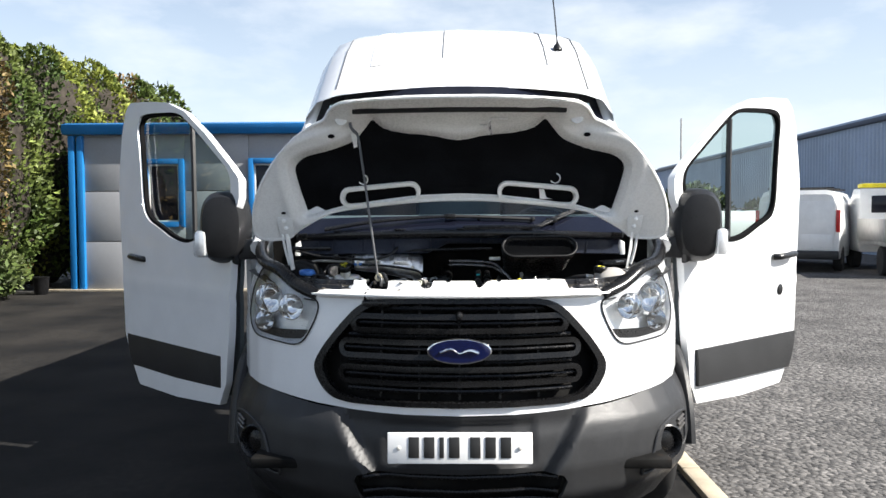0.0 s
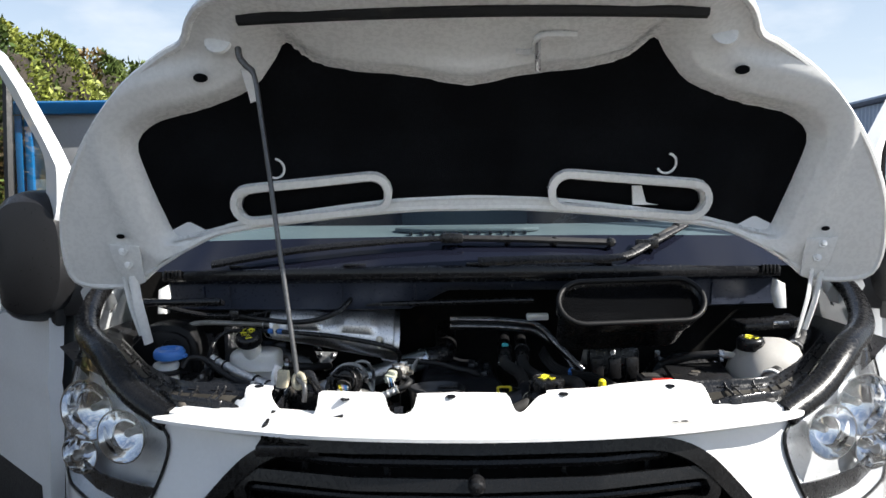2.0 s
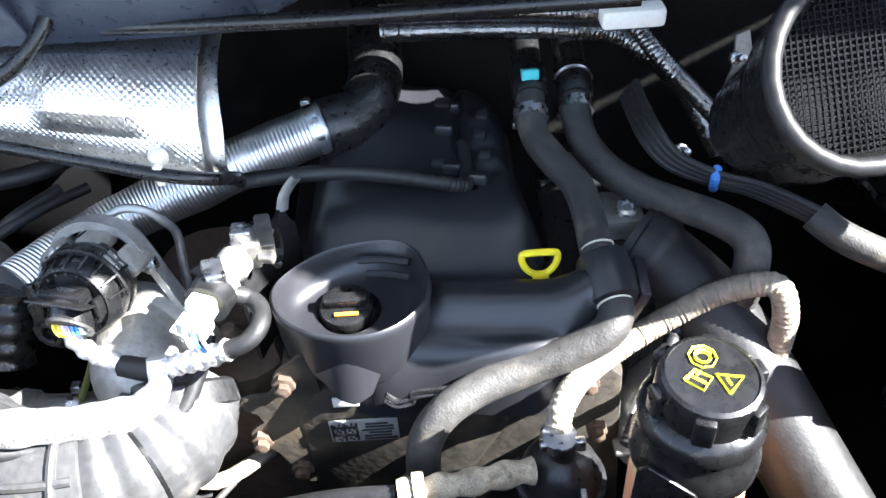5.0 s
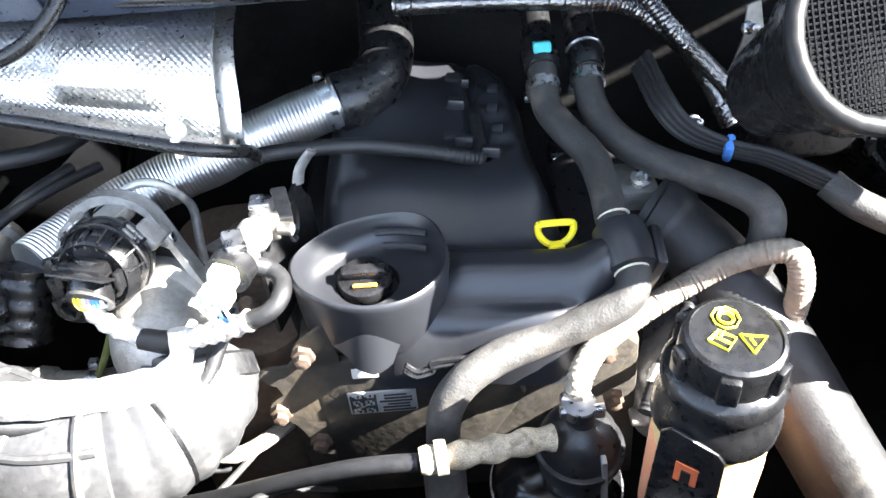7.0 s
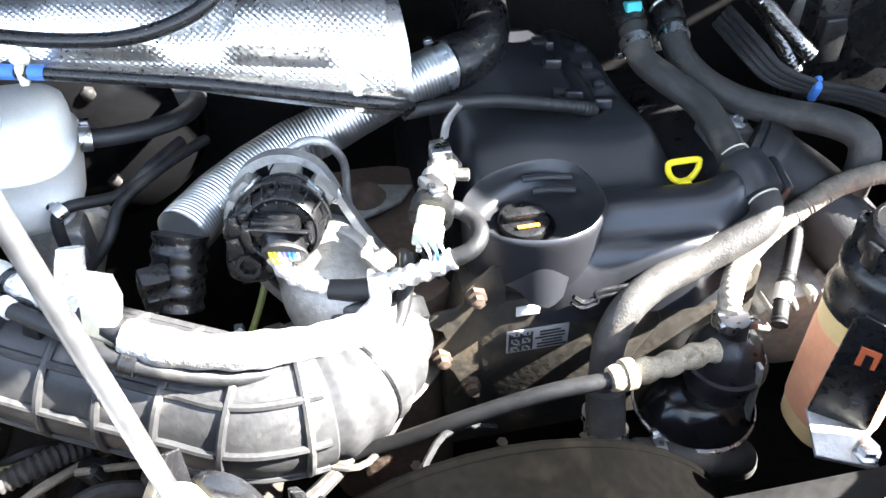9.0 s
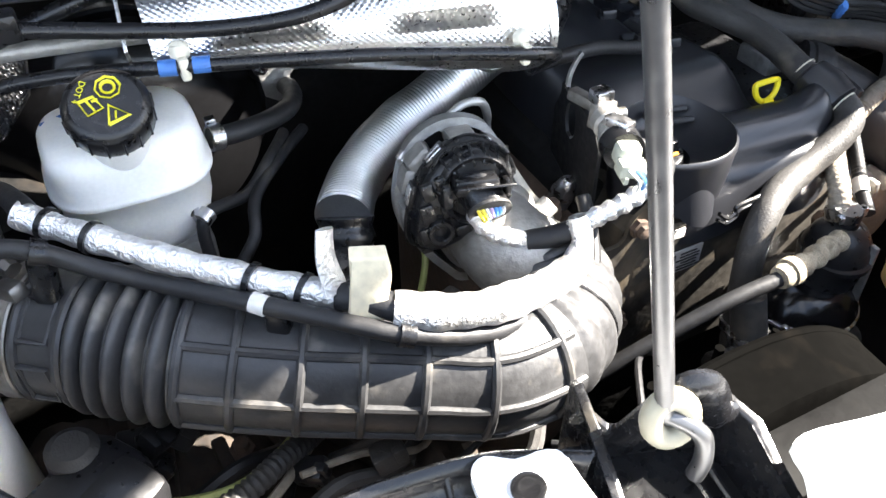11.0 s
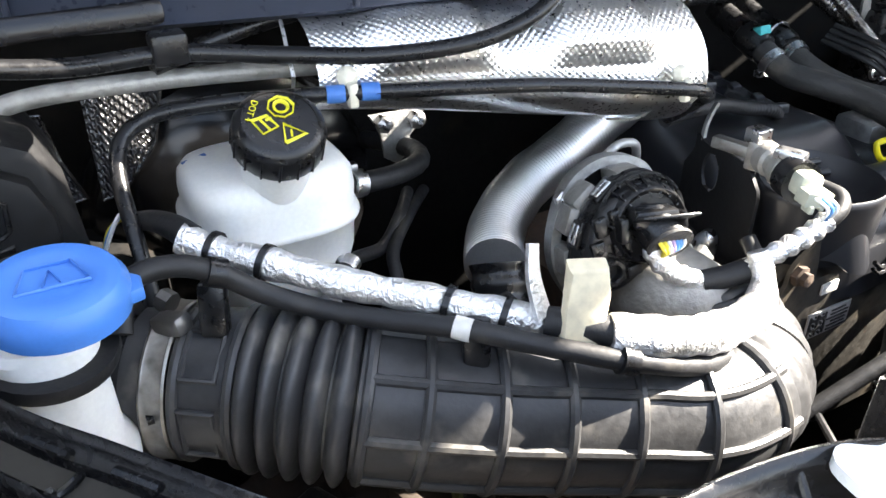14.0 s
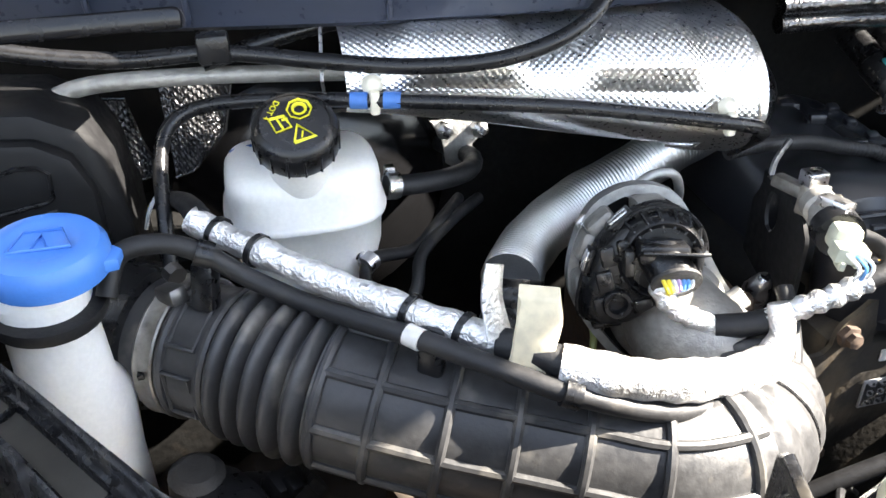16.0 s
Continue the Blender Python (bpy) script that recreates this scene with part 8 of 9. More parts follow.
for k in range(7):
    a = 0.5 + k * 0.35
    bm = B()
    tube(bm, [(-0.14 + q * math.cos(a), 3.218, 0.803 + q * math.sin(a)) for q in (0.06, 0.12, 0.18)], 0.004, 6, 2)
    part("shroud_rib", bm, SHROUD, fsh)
alt = thing("alternator", "finned cast alloy alternator low beside the engine", "alternator", (0.19, 3.36, 0.85))
bm = B()
lathe(bm, [(0.03, -0.05), (0.05, -0.045), (0.055, -0.03), (0.055, 0.03), (0.05, 0.045), (0.02, 0.05)], (0.185, 3.385, 0.895), (0.1, 1, 0.05), 28)
part("alternator_body", bm, ALU, alt)
for k in range(9):
    a = 0.3 + k * 0.35
    bm = B()
    rbox(bm, V(0.185 + 0.050 * math.cos(a), 3.345, 0.895 + 0.050 * math.sin(a)), (0.016, 0.03, 0.006), 0.002, turn(0, -math.degrees(a), 0))
    part("cooling_fin", bm, GREY_CAST, alt)
bm = B()
lathe(bm, [(0.020, -0.02), (0.021, 0.0), (0.017, 0.008), (0.013, 0.012), (0.004, 0.013)], (-0.196, 3.498, 0.992), (0, -0.2, 1), 12)
part("manifold_cap", bm, RUST, eng, "rusty domed manifold cap")
bm = B()
prism(bm, [(-0.235, 3.49, 0.988), (-0.205, 3.47, 0.990), (-0.165, 3.485, 0.992), (-0.15, 3.51, 0.990), (-0.20, 3.525, 0.988)], (0, 0, 0.005), 0.002)
part("manifold_plate", bm, GREY_CAST, eng)
dip = thing("dipstick", "bright yellow loop-handled oil dipstick", "dipstick", (0.071, 3.42, 1.0))
bm = B()
o = [V(0.071 + u, 3.410 + 0.25 * w, 1.046 + w) for u, w in ((-0.0125, 0.0085), (0.0, 0.0090), (0.0125, 0.0085), (0.0140, 0.0055), (0.0135, 0.001), (0.0105, -0.0045), (0.0055, -0.0085), (0.0, -0.0095), (-0.0055, -0.0085), (-0.0105, -0.0045), (-0.0135, 0.001), (-0.0140, 0.0055))]
tube(bm, spline(o, 4, True) + [Vector(o[0])], 0.0029, 8, 1, False)
part("handle_loop", bm, YELLOW, dip)
bm = B()
rbox(bm, (0.0715, 3.405, 1.026), (0.013, 0.006, 0.026), 0.002)
part("handle_stem", bm, YELLOW, dip)
bm = B()
tube(bm, [(0.073, 3.405, 1.008), (0.075, 3.40, 0.93)], 0.006, 8, 1)
part("guide_tube", bm, BLACK, dip)

# sensor and its bracket
br = thing("sensor_bracket", "pressed steel bracket carrying a grey sensor plug", "bracket", (-0.138, 3.41, 1.0))
bo_ = [(3.37, 1.00), (3.37, 1.072), (3.385, 1.086), (3.425, 1.088), (3.440, 1.080), (3.450, 1.086), (3.458, 1.086), (3.458, 1.072), (3.47, 1.055), (3.47, 0.99)]
bm = B()
hole_ = [(3.432 + 0.012 * math.cos(a), 1.062 + 0.018 * math.sin(a)) for a in (2 * math.pi * k / 16 for k in range(16))]
sheet(bm, bo_, lambda y, z: V(-0.140 + 0.25 * (y - 3.41), y, z), 0.007, [hole_], 0.003)
part("bracket_plate", bm, SHADE, br)
bm = B()
tube(bm, [V(-0.1408 + 0.25 * (y - 3.41), y, z) for y, z in hole_[4:13]], 0.0022, 6, 1)
part("hole_edge", bm, ALU, br)
bm = B()
rbox(bm, (-0.144, 3.384, 1.098), (0.020, 0.014, 0.022), 0.002, turn(0, 6, 20))
rbox(bm, (-0.136, 3.412, 1.092), (0.012, 0.040, 0.010), 0.002, turn(0, 6, 14))
lathe(bm, [(0.005, 0), (0.005, 0.010), (0.003, 0.011)], (-0.134, 3.382, 1.096), (1, -0.2, 0), 10)
part("bracket_block", bm, DULL_STEEL, br)
bm = B()
tube(bm, [(-0.129, 3.453, 1.082), (-0.126, 3.455, 1.094), (-0.119, 3.457, 1.104), (-0.114, 3.458, 1.109)], 0.006, 8, 4, flat=0.4)
part("bracket_hook", bm, ALU, br)
SA = V(-0.30, -0.95, 0.0).normalized()
SC = V(-0.148, 3.376, 1.101)
bm = B()
lathe(bm, [(0.010, 0), (0.0125, 0.002), (0.0125, 0.012), (0.010, 0.014), (0.010, 0.022), (0.0135, 0.024), (0.0135, 0.030), (0.011, 0.032), (0.011, 0.044)], SC, SA, 22)
sn = part("sensor_body", bm, GREY_CAST, br)
bm = B()
rbox(bm, SC + SA * 0.052 + V(0, 0, 0.002), (0.019, 0.016, 0.017), 0.004, turn(0, 8, -18))
rbox(bm, SC + SA * 0.064 + V(0, 0, -0.003), (0.021, 0.014, 0.011), 0.0015, turn(0, 8, -18))
rbox(bm, SC + SA * 0.066 + V(-0.006, 0, -0.009), (0.004, 0.010, 0.006), 0.001, turn(0, 8, -18))
rbox(bm, SC + SA * 0.066 + V(0.005, 0, -0.009), (0.004, 0.010, 0.006), 0.001, turn(0, 8, -18))
part("sensor_plug", bm, PLUG, sn, "pale green-grey sensor plug")
bm = B()
rbox(bm, SC + SA * 0.030 + V(0, 0, 0.014), (0.014, 0.022, 0.008), 0.002, turn(0, 8, 22))
part("sensor_latch", bm, STEEL, sn)
bm = B()
rbox(bm, SC + V(0.004, 0.012, 0.012), (0.016, 0.014, 0.012), 0.002)
part("sensor_clip", bm, STEEL, sn)
bm = B()
lathe(bm, [(0.0140, 0.034), (0.0158, 0.034), (0.0158, 0.048), (0.0140, 0.048)], SC, SA, 20)
part("sensor_band", bm, BLACK, sn)
for k, m in enumerate((WIRE_W, WIRE_B, WIRE_W)):
    bm = B()
    p0 = SC + SA * 0.068 + V(-0.005 + 0.005 * k, 0, 0.0)
    tube(bm, [p0, p0 + V(0.004, -0.010, -0.006), p0 + V(0.006, -0.006, -0.018)], 0.0013, 5, 4)
    part("sensor_wire", bm, m, sn)

# ---- hoses on the right of the engine ----
hose("heater_hose", "thick dusty grey rubber heater hose", [(0.083, 3.582, 1.096), (0.082, 3.545, 1.080), (0.093, 3.508, 1.076), (0.109, 3.478, 1.070), (0.114, 3.442, 1.063), (0.115, 3.408, 1.054), (0.120, 3.384, 1.047), (0.121, 3.358, 1.042), (0.112, 3.344, 1.034), (0.086, 3.337, 1.023), (0.051, 3.332, 1.012), (0.016, 3.322, 1.006), (-0.010, 3.309, 0.998), (-0.025, 3.300, 0.978), (-0.029, 3.294, 0.946), (-0.030, 3.285, 0.88), (-0.03, 3.275, 0.83)], 0.0132, HOSE, "hose", 16, 8, (0.04, 0.93), "heater hoses")
hose("heater_hose", "thick dusty grey rubber heater hose", [(0.124, 3.582, 1.091), (0.123, 3.545, 1.076), (0.136, 3.513, 1.064), (0.162, 3.486, 1.056), (0.190, 3.460, 1.056), (0.214, 3.430, 1.062), (0.230, 3.408, 1.060), (0.232, 3.395, 1.045), (0.226, 3.388, 1.01), (0.222, 3.385, 0.97)], 0.0135, HOSE, "hose", 16, 8, (0.05,), "heater hoses")
bm = B()
lathe(bm, [(0.0135, -0.022), (0.020, -0.018), (0.022, 0.0), (0.020, 0.020), (0.0135, 0.024)], (0.1195, 3.386, 1.047), (0.1, -0.75, -0.25), 20)
hk = solo("hose_keeper", bm, COVER, "black moulded saddle gripping the heater hose", "hose clip")
bm = B()
rbox(bm, (0.140, 3.384, 1.036), (0.010, 0.040, 0.040), 0.005, turn(10, 14, 0))
part("keeper_ear", bm, COVER, hk)
for yy, zz in ((3.411, 1.056), (3.362, 1.044)):
    bm = B()
    lathe(bm, [(0.0131, -0.0006), (0.0136, -0.0006), (0.0136, 0.0006), (0.0131, 0.0006)], (0.1155 + 0.1 * (3.411 - yy), yy, zz), (0.1, -0.75, -0.25), 18)
    part("hose_mark", bm, CREAM, hk, "thin pale paint ring")
for x, z, m in ((0.083, 1.102, TEAL), (0.124, 1.098, STEEL)):
    t = thing("hose_coupling", "black quick coupling with a coloured lock clip" if m is TEAL else "black quick coupling with a wire lock clip", "coupling", (x, 3.60, z), "heater couplings")
    bm = B()
    lathe(bm, [(0.015, -0.02), (0.0165, -0.015), (0.0165, 0.01), (0.014, 0.012), (0.014, 0.06)], (x, 3.597, z), (0, 0.9, 0.35), 20)
    part("coupling_body", bm, BLACK, t)
    bm = B()
    if m is TEAL:
        rbox(bm, (x, 3.585, z + 0.012), (0.016, 0.012, 0.010), 0.002, turn(-20))
    else:
        tube(bm, [(x + 0.017 * math.cos(a), 3.597 - 0.003 * math.sin(a), z + 0.017 * math.sin(a)) for a in np.linspace(0, math.pi, 12)], 0.0015, 6, 2)
    part("lock_clip", bm, m, t)
hose("tan_ribbed_hose", "tan ribbed breather hose arching over the pipe", [(0.247, 3.352, 0.985), (0.249, 3.358, 1.025), (0.240, 3.370, 1.045), (0.205, 3.380, 1.030), (0.165, 3.375, 1.010), (0.127, 3.358, 1.000), (0.092, 3.328, 1.004), (0.074, 3.304, 0.998), (0.070, 3.292, 0.975)], lambda k: 0.0096 + 0.00045 * math.cos(2 * math.pi * 70 * k), TANHOSE, "hose", 14, 24, (0.97,))
hose("boost_pipe", "wide black boost pipe beside the engine", [(0.152, 3.452, 1.024), (0.172, 3.436, 1.016), (0.205, 3.402, 0.995), (0.235, 3.352, 0.962), (0.262, 3.30, 0.922), (0.29, 3.25, 0.88), (0.31, 3.21, 0.84)], lambda k: 0.0345 + (0.0022 if 0.02 < k < 0.07 or 0.8 < k < 0.84 else 0), RUBBER, "pipe", 32, 14)
sl = thing("braided_loom", "flat black braided wiring loom across the bulkhead", "wiring loom", (0.17, 3.56, 1.10))
for k in range(4):
    u = 0.0056 * (k - 1.5)
    bm = B()
    tube(bm, [(0.168 + 0.5 * u, 3.565 - 0.3 * u, 1.104 + u), (0.173 + 0.5 * u, 3.51 - 0.4 * u, 1.096 + u), (0.190 + 0.3 * u, 3.488 - 0.5 * u, 1.080 + u), (0.222, 3.472 - 0.6 * u, 1.070 + u), (0.252, 3.456 - 0.6 * u, 1.068 + u), (0.285, 3.430 - 0.5 * u, 1.062 + u), (0.30, 3.418, 1.056 + 0.6 * u)], lambda q: 0.0034 + 0.00025 * math.cos(2 * math.pi * 70 * q), 8, 24)
    part("braided_cord", bm, RUBBER, sl)
bm = B()
rbox(bm, (0.222, 3.4715, 1.070), (0.008, 0.016, 0.026), 0.004, turn(30, 0, -22))
part("loom_band", bm, TAPE_BLUE, sl, "blue tape band")
for k, dz in enumerate((0.012, -0.004)):
    hose("air_con_pipe", "air conditioning pipe in shiny black foil sleeve", [(-0.045, 3.595, 1.163 + dz), (0.04, 3.588, 1.163 + dz), (0.117, 3.585, 1.158 + dz), (0.165, 3.590, 1.145 + dz), (0.205 + 0.01 * k, 3.570, 1.105 + dz), (0.262 - 0.012 * k, 3.545, 1.048 + dz)], lambda q: 0.0088 + 0.0004 * math.cos(2 * math.pi * 80 * q), BLACKFOIL, "pipe", 12, 40, (), "air conditioning pipes")
hose("loom_sleeve", "dusty grey sleeve on the end of the braided loom", [(0.288, 3.428, 1.061), (0.305, 3.412, 1.052), (0.335, 3.400, 1.040), (0.37, 3.40, 1.025)], 0.0125, HOSE, "sleeve", 14)
bm = B()
prism(bm, [(0.262, 3.60, 1.06), (0.285, 3.60, 1.065), (0.290, 3.60, 1.10), (0.280, 3.60, 1.135), (0.268, 3.60, 1.13), (0.272, 3.60, 1.10)], (0, 0.003, 0), 0.001)
solo("metal_flange", bm, ALU, "pale metal flange edge on the bulkhead", "flange")
for x, y, z in ((0.255, 3.56, 1.13), (0.33, 3.55, 1.10), (0.21, 3.53, 1.06)):
    bm = B()
    lathe(bm, [(0.006, 0), (0.006, 0.004), (0.0035, 0.005), (0.0035, 0.016), (0.002, 0.017)], (x, y, z), (0.1, -0.8, 0.4), 8)
    solo("stud", bm, STEEL, "bright threaded stud on the bulkhead", "stud", "bulkhead studs")
bm = B()
rbox(bm, (0.34, 3.60, 1.04), (0.12, 0.05, 0.14), 0.012)
ab = solo("relay_box", bm, BLACK, "black relay box against the bulkhead", "relay box")
for k in range(3):
    bm = B()
    rbox(bm, (0.30 + 0.04 * k, 3.572, 1.06), (0.028, 0.012, 0.05), 0.003)
    part("relay", bm, BLACK_D, ab)
bm = B()
rbox(bm, (0.155, 3.53, 1.190), (0.05, 0.02, 0.016), 0.004)
solo("white_connector", bm, NATURAL, "small white plastic block under the scuttle", "connector")
bm = B()
rbox(bm, (0.101, 3.565, 0.995), (0.026, 0.03, 0.055), 0.004)
ic = solo("injector_plug", bm, BLACK, "black injector plug with white collar", "connector")
bm = B()
lathe(bm, [(0.009, 0), (0.011, 0.001), (0.011, 0.008), (0.009, 0.009)], (0.101, 3.551, 1.008), (0, -0.5, 0.85), 16)
part("white_collar", bm, LABEL_W, ic)

# steering fluid bottle
ps = thing("steering_fluid_bottle", "amber steering fluid bottle with a chunky black cap", "fluid bottle", (0.147, 3.236, 0.9))
PC = V(0.143, 3.234, 0)
bm = B()
stack(bm, [rounded(PC.x, PC.y, r, r, z, 0.85) for r, z in ((0.026, 0.90), (0.033, 0.91), (0.0345, 0.95), (0.0345, 1.035), (0.033, 1.052))])
bt = part("bottle_body", bm, AMBER, ps)
bm = B()
stack(bm, [rounded(PC.x, PC.y, r, r, z, 0.85) for r, z in ((0.0350, 0.93), (0.0352, 0.95), (0.0352, 1.012), (0.0348, 1.020))])
part("red_fluid_band", bm, FLUID, ps, "red fluid showing through the wall")
bm = B()
lathe(bm, [(0.036, 1.040), (0.039, 1.044), (0.039, 1.054), (0.036, 1.062), (0.034, 1.066), (0.034, 1.074), (0.037, 1.076), (0.0375, 1.082), (0.034, 1.088), (0.026, 1.092), (0.02, 1.093)], PC, (0, 0, 1), 40)
part("black_collar", bm, BLACK, ps)
bm = B()
lathe(bm, [(0.027, 0.0), (0.030, 0.002), (0.030, 0.020), (0.0285, 0.0245), (0.026, 0.026), (0.0255, 0.025), (0.002, 0.025)], PC + V(0, 0, 1.090), (0.02, -0.06, 1), 36)
pc_ = part("screw_cap", bm, BLACK, ps)
for k in range(6):
    a = k * math.pi / 3 + 0.2
    bm = B()
    rbox(bm, PC + V(0.0305 * math.cos(a), 0.0305 * math.sin(a), 1.101), (0.008, 0.012, 0.020), 0.002, turn(0, 0, math.degrees(a)))
    part("cap_lug", bm, BLACK, pc_)
cap_marks(pc_, PC + V(0, 0, 1.1155), V(0.02, -0.06, 1), (1, 0.1, 0), 0.028)
PN, PE = V(-0.45, -0.893, 0), V(0.893, -0.45, 0)


def psf(e, z, h=0.0):
    return V(PC.x, PC.y, z) + PN * (0.037 + h) + PE * e


bm = B()
prism(bm, [psf(-0.029, 0.96), psf(0.016, 0.95), psf(0.013, 1.047), psf(0.008, 1.054), psf(-0.020, 1.066), psf(-0.026, 1.060)], PN * 0.003, 0.001)
pb = part("front_bracket", bm, BLACK, ps, "black plate bracket with a small window")
bm = B()
prism(bm, [psf(-0.014, 1.020, 0.002), psf(0.000, 1.017, 0.002), psf(0.000, 1.034, 0.002), psf(-0.014, 1.038, 0.002)], PN * 0.002)
part("bracket_window", bm, REDFL, pb)
bm = B()
prism(bm, [psf(-0.010, 1.016, 0.003), psf(-0.004, 1.015, 0.003), psf(-0.004, 1.030, 0.003), psf(-0.010, 1.032, 0.003)], PN * 0.002)
part("bracket_tab", bm, BLACK, pb)
bm = B()
prism(bm, [psf(-0.030, 0.962, 0.0), psf(0.018, 0.950, 0.0), psf(0.024, 0.944, 0.030), psf(-0.022, 0.950, 0.034)], V(0, 0, -0.004), 0.001)
fo = part("foot_bracket", bm, ALU, ps)
bm = B()
lathe(bm, [(0.011, 0), (0.011, 0.002), (0.0075, 0.003), (0.0075, 0.009), (0.003, 0.010)], psf(0.014, 0.947, 0.020), (0, -0.1, 1), 6)
part("foot_bolt", bm, STEEL, fo)
hose("coil_hose", "black corrugated hose beside the fluid bottle foot", [psf(0.030, 0.955, 0.030), psf(0.050, 0.958, 0.022), psf(0.08, 0.955, 0.012), psf(0.11, 0.94, 0.0)], ribbed(0.0075, 0.0022, 22), RUBBER, "hose", 14, 24)
# vacuum valve
vv = thing("vacuum_valve", "black domed vacuum valve with a steel strap", "valve", (0.075, 3.285, 0.9))
bm = B()
lathe(bm, [(0.026, -0.06), (0.030, -0.04), (0.032, -0.018), (0.030, -0.008), (0.022, 0.006), (0.010, 0.012), (0.009, 0.03)], (0.073, 3.285, 0.960), (0, -0.05, 1), 28)
part("valve_body", bm, BLACK_D, vv)
bm = B()
lathe(bm, [(0.031, -0.003), (0.034, -0.002), (0.034, 0.004), (0.031, 0.005)], (0.073, 3.285, 0.940), (0, -0.05, 1), 28)
part("valve_flange", bm, BLACK_D, vv)
bm = B()
lathe(bm, [(0.040, -0.014), (0.050, -0.012), (0.052, -0.004), (0.048, 0.004), (0.036, 0.016), (0.030, 0.020)], (0.058, 3.290, 0.892), (0, -0.05, 1), 32)
part("valve_cup", bm, DISC, vv)
bm = B()
lathe(bm, [(0.051, -0.002), (0.0535, -0.0015), (0.0535, 0.0015), (0.051, 0.002)], (0.058, 3.290, 0.884), (0, -0.05, 1), 36)
part("cup_rim", bm, STEEL, vv)
bm = B()
lathe(bm, [(0.029, -0.010), (0.027, -0.002), (0.021, 0.007), (0.012, 0.012), (0.0095, 0.013)], (0.073, 3.285, 0.962), (0, -0.05, 1), 28)
part("valve_dome", bm, BLACK_D, vv)
bm = B()
lathe(bm, [(0.0112, -0.005), (0.0125, -0.005), (0.0125, 0.005), (0.0112, 0.005)], (0.071, 3.288, 0.986), (0, -0.05, 1), 18)
rbox(bm, (0.085, 3.283, 0.986), (0.008, 0.007, 0.010), 0.001)
part("valve_clamp", bm, STEEL, vv)
bm = B()
rbox(bm, (0.088, 3.258, 0.92), (0.004, 0.008, 0.085), 0.001, turn(0, -4))
part("valve_strap", bm, ALU, vv)
hose("servo_pipe", "black vacuum pipe with a pale sleeve joint", [(-0.28, 3.30, 0.875), (-0.22, 3.285, 0.905), (-0.15, 3.270, 0.945), (-0.09, 3.258, 0.975), (-0.045, 3.252, 0.985)], 0.0068, RUBBER, "pipe", 10)
bm = B()
tube(bm, [(-0.045, 3.252, 0.986), (-0.02, 3.255, 0.985), (0.01, 3.262, 0.980), (0.040, 3.270, 0.975), (0.050, 3.272, 0.973)], lambda k: 0.0095 + 0.0012 * math.sin(26 * k), 12, 10)
sj = solo("pale_pipe_joint", bm, JOINT, "pale ridged sleeve joint on the vacuum pipe", "pipe joint")
bm = B()
lathe(bm, [(0.010, -0.004), (0.0125, -0.004), (0.0125, 0.004), (0.010, 0.004)], (-0.03, 3.254, 0.986), (1, 0.1, 0), 14)
part("joint_ring", bm, JOINT, sj)
hose("valve_loom", "black corrugated wire with a white end cap", [(0.185, 3.40, 1.0), (0.172, 3.372, 0.985), (0.155, 3.345, 0.972), (0.140, 3.325, 0.965), (0.126, 3.300, 0.955)], ribbed(0.0062, 0.0012, 26), RUBBER, "wiring loom", 10, 14)
bm = B()
lathe(bm, [(0.0068, -0.008), (0.0078, -0.008), (0.0078, 0.008), (0.0068, 0.008)], (0.140, 3.325, 0.965), (0.7, 1, 0.4), 14)
solo("loom_band", bm, LABEL_W, "white band on the corrugated wire", "band")
hose("radiator_hose", "black coolant hose dropping in front of the engine", [(-0.03, 3.285, 0.93), (-0.03, 3.27, 0.89), (-0.03, 3.262, 0.86), (-0.03, 3.26, 0.80)], 0.0165, HOSE, "hose", 18, 8, (0.35,))
hose("radiator_hose", "dusty coolant hose crossing above the fan shroud", [(-0.075, 3.262, 0.872), (-0.04, 3.258, 0.872), (0.0, 3.25, 0.87), (0.05, 3.245, 0.865), (0.085, 3.25, 0.85), (0.10, 3.26, 0.82)], lambda k: 0.017 + 0.002 * (math.sin(40 * k) > 0.5 and k < 0.5), HOSE, "hose", 18, 12, (0.45,))

# ---- right side of the bay ----
bat = thing("battery", "black vehicle battery with a dusty dark lid", "battery", (0.49, 3.30, 0.9))
bm = B()
prism(bm, [(0.432, 3.455, 1.078), (0.558, 3.485, 1.078), (0.523, 3.278, 1.078), (0.411, 3.276, 1.078)], (0, 0, -0.18), 0.006)
part("battery_case", bm, BLACK_D, bat)
bm = B()
prism(bm, [(0.428, 3.465, 1.090), (0.563, 3.495, 1.090), (0.526, 3.27, 1.090), (0.407, 3.268, 1.090)], (0, 0, -0.014), 0.004)
part("battery_lid", bm, BLACK_D, bat)
bm = B()
for x, y in ((0.462, 3.36), (0.474, 3.385)):
    lathe(bm, [(0.010, -0.001), (0.010, 0.002), (0.007, 0.003), (0.003, 0.002)], (x, y, 1.090), (0, 0, 1), 14)
part("lid_plug", bm, HOSE, bat)
bm = B()
rbox(bm, (0.384, 3.292, 1.086), (0.045, 0.036, 0.020), 0.005)
tc2 = part("terminal_cover", bm, RED, bat, "red plastic terminal cover")
bm = B()
rbox(bm, (0.37, 3.345, 1.085), (0.05, 0.05, 0.014), 0.004)
part("fuse_carrier", bm, BLACK_D, bat)
bm = B()
rbox(bm, (0.37, 3.345, 1.093), (0.032, 0.034, 0.004), 0.001)
part("clear_lid", bm, HOSE, bat)
bm = B()
rbox(bm, (0.385, 3.345, 0.98), (0.05, 0.06, 0.17), 0.01)
part("fuse_block", bm, BLACK, bat)
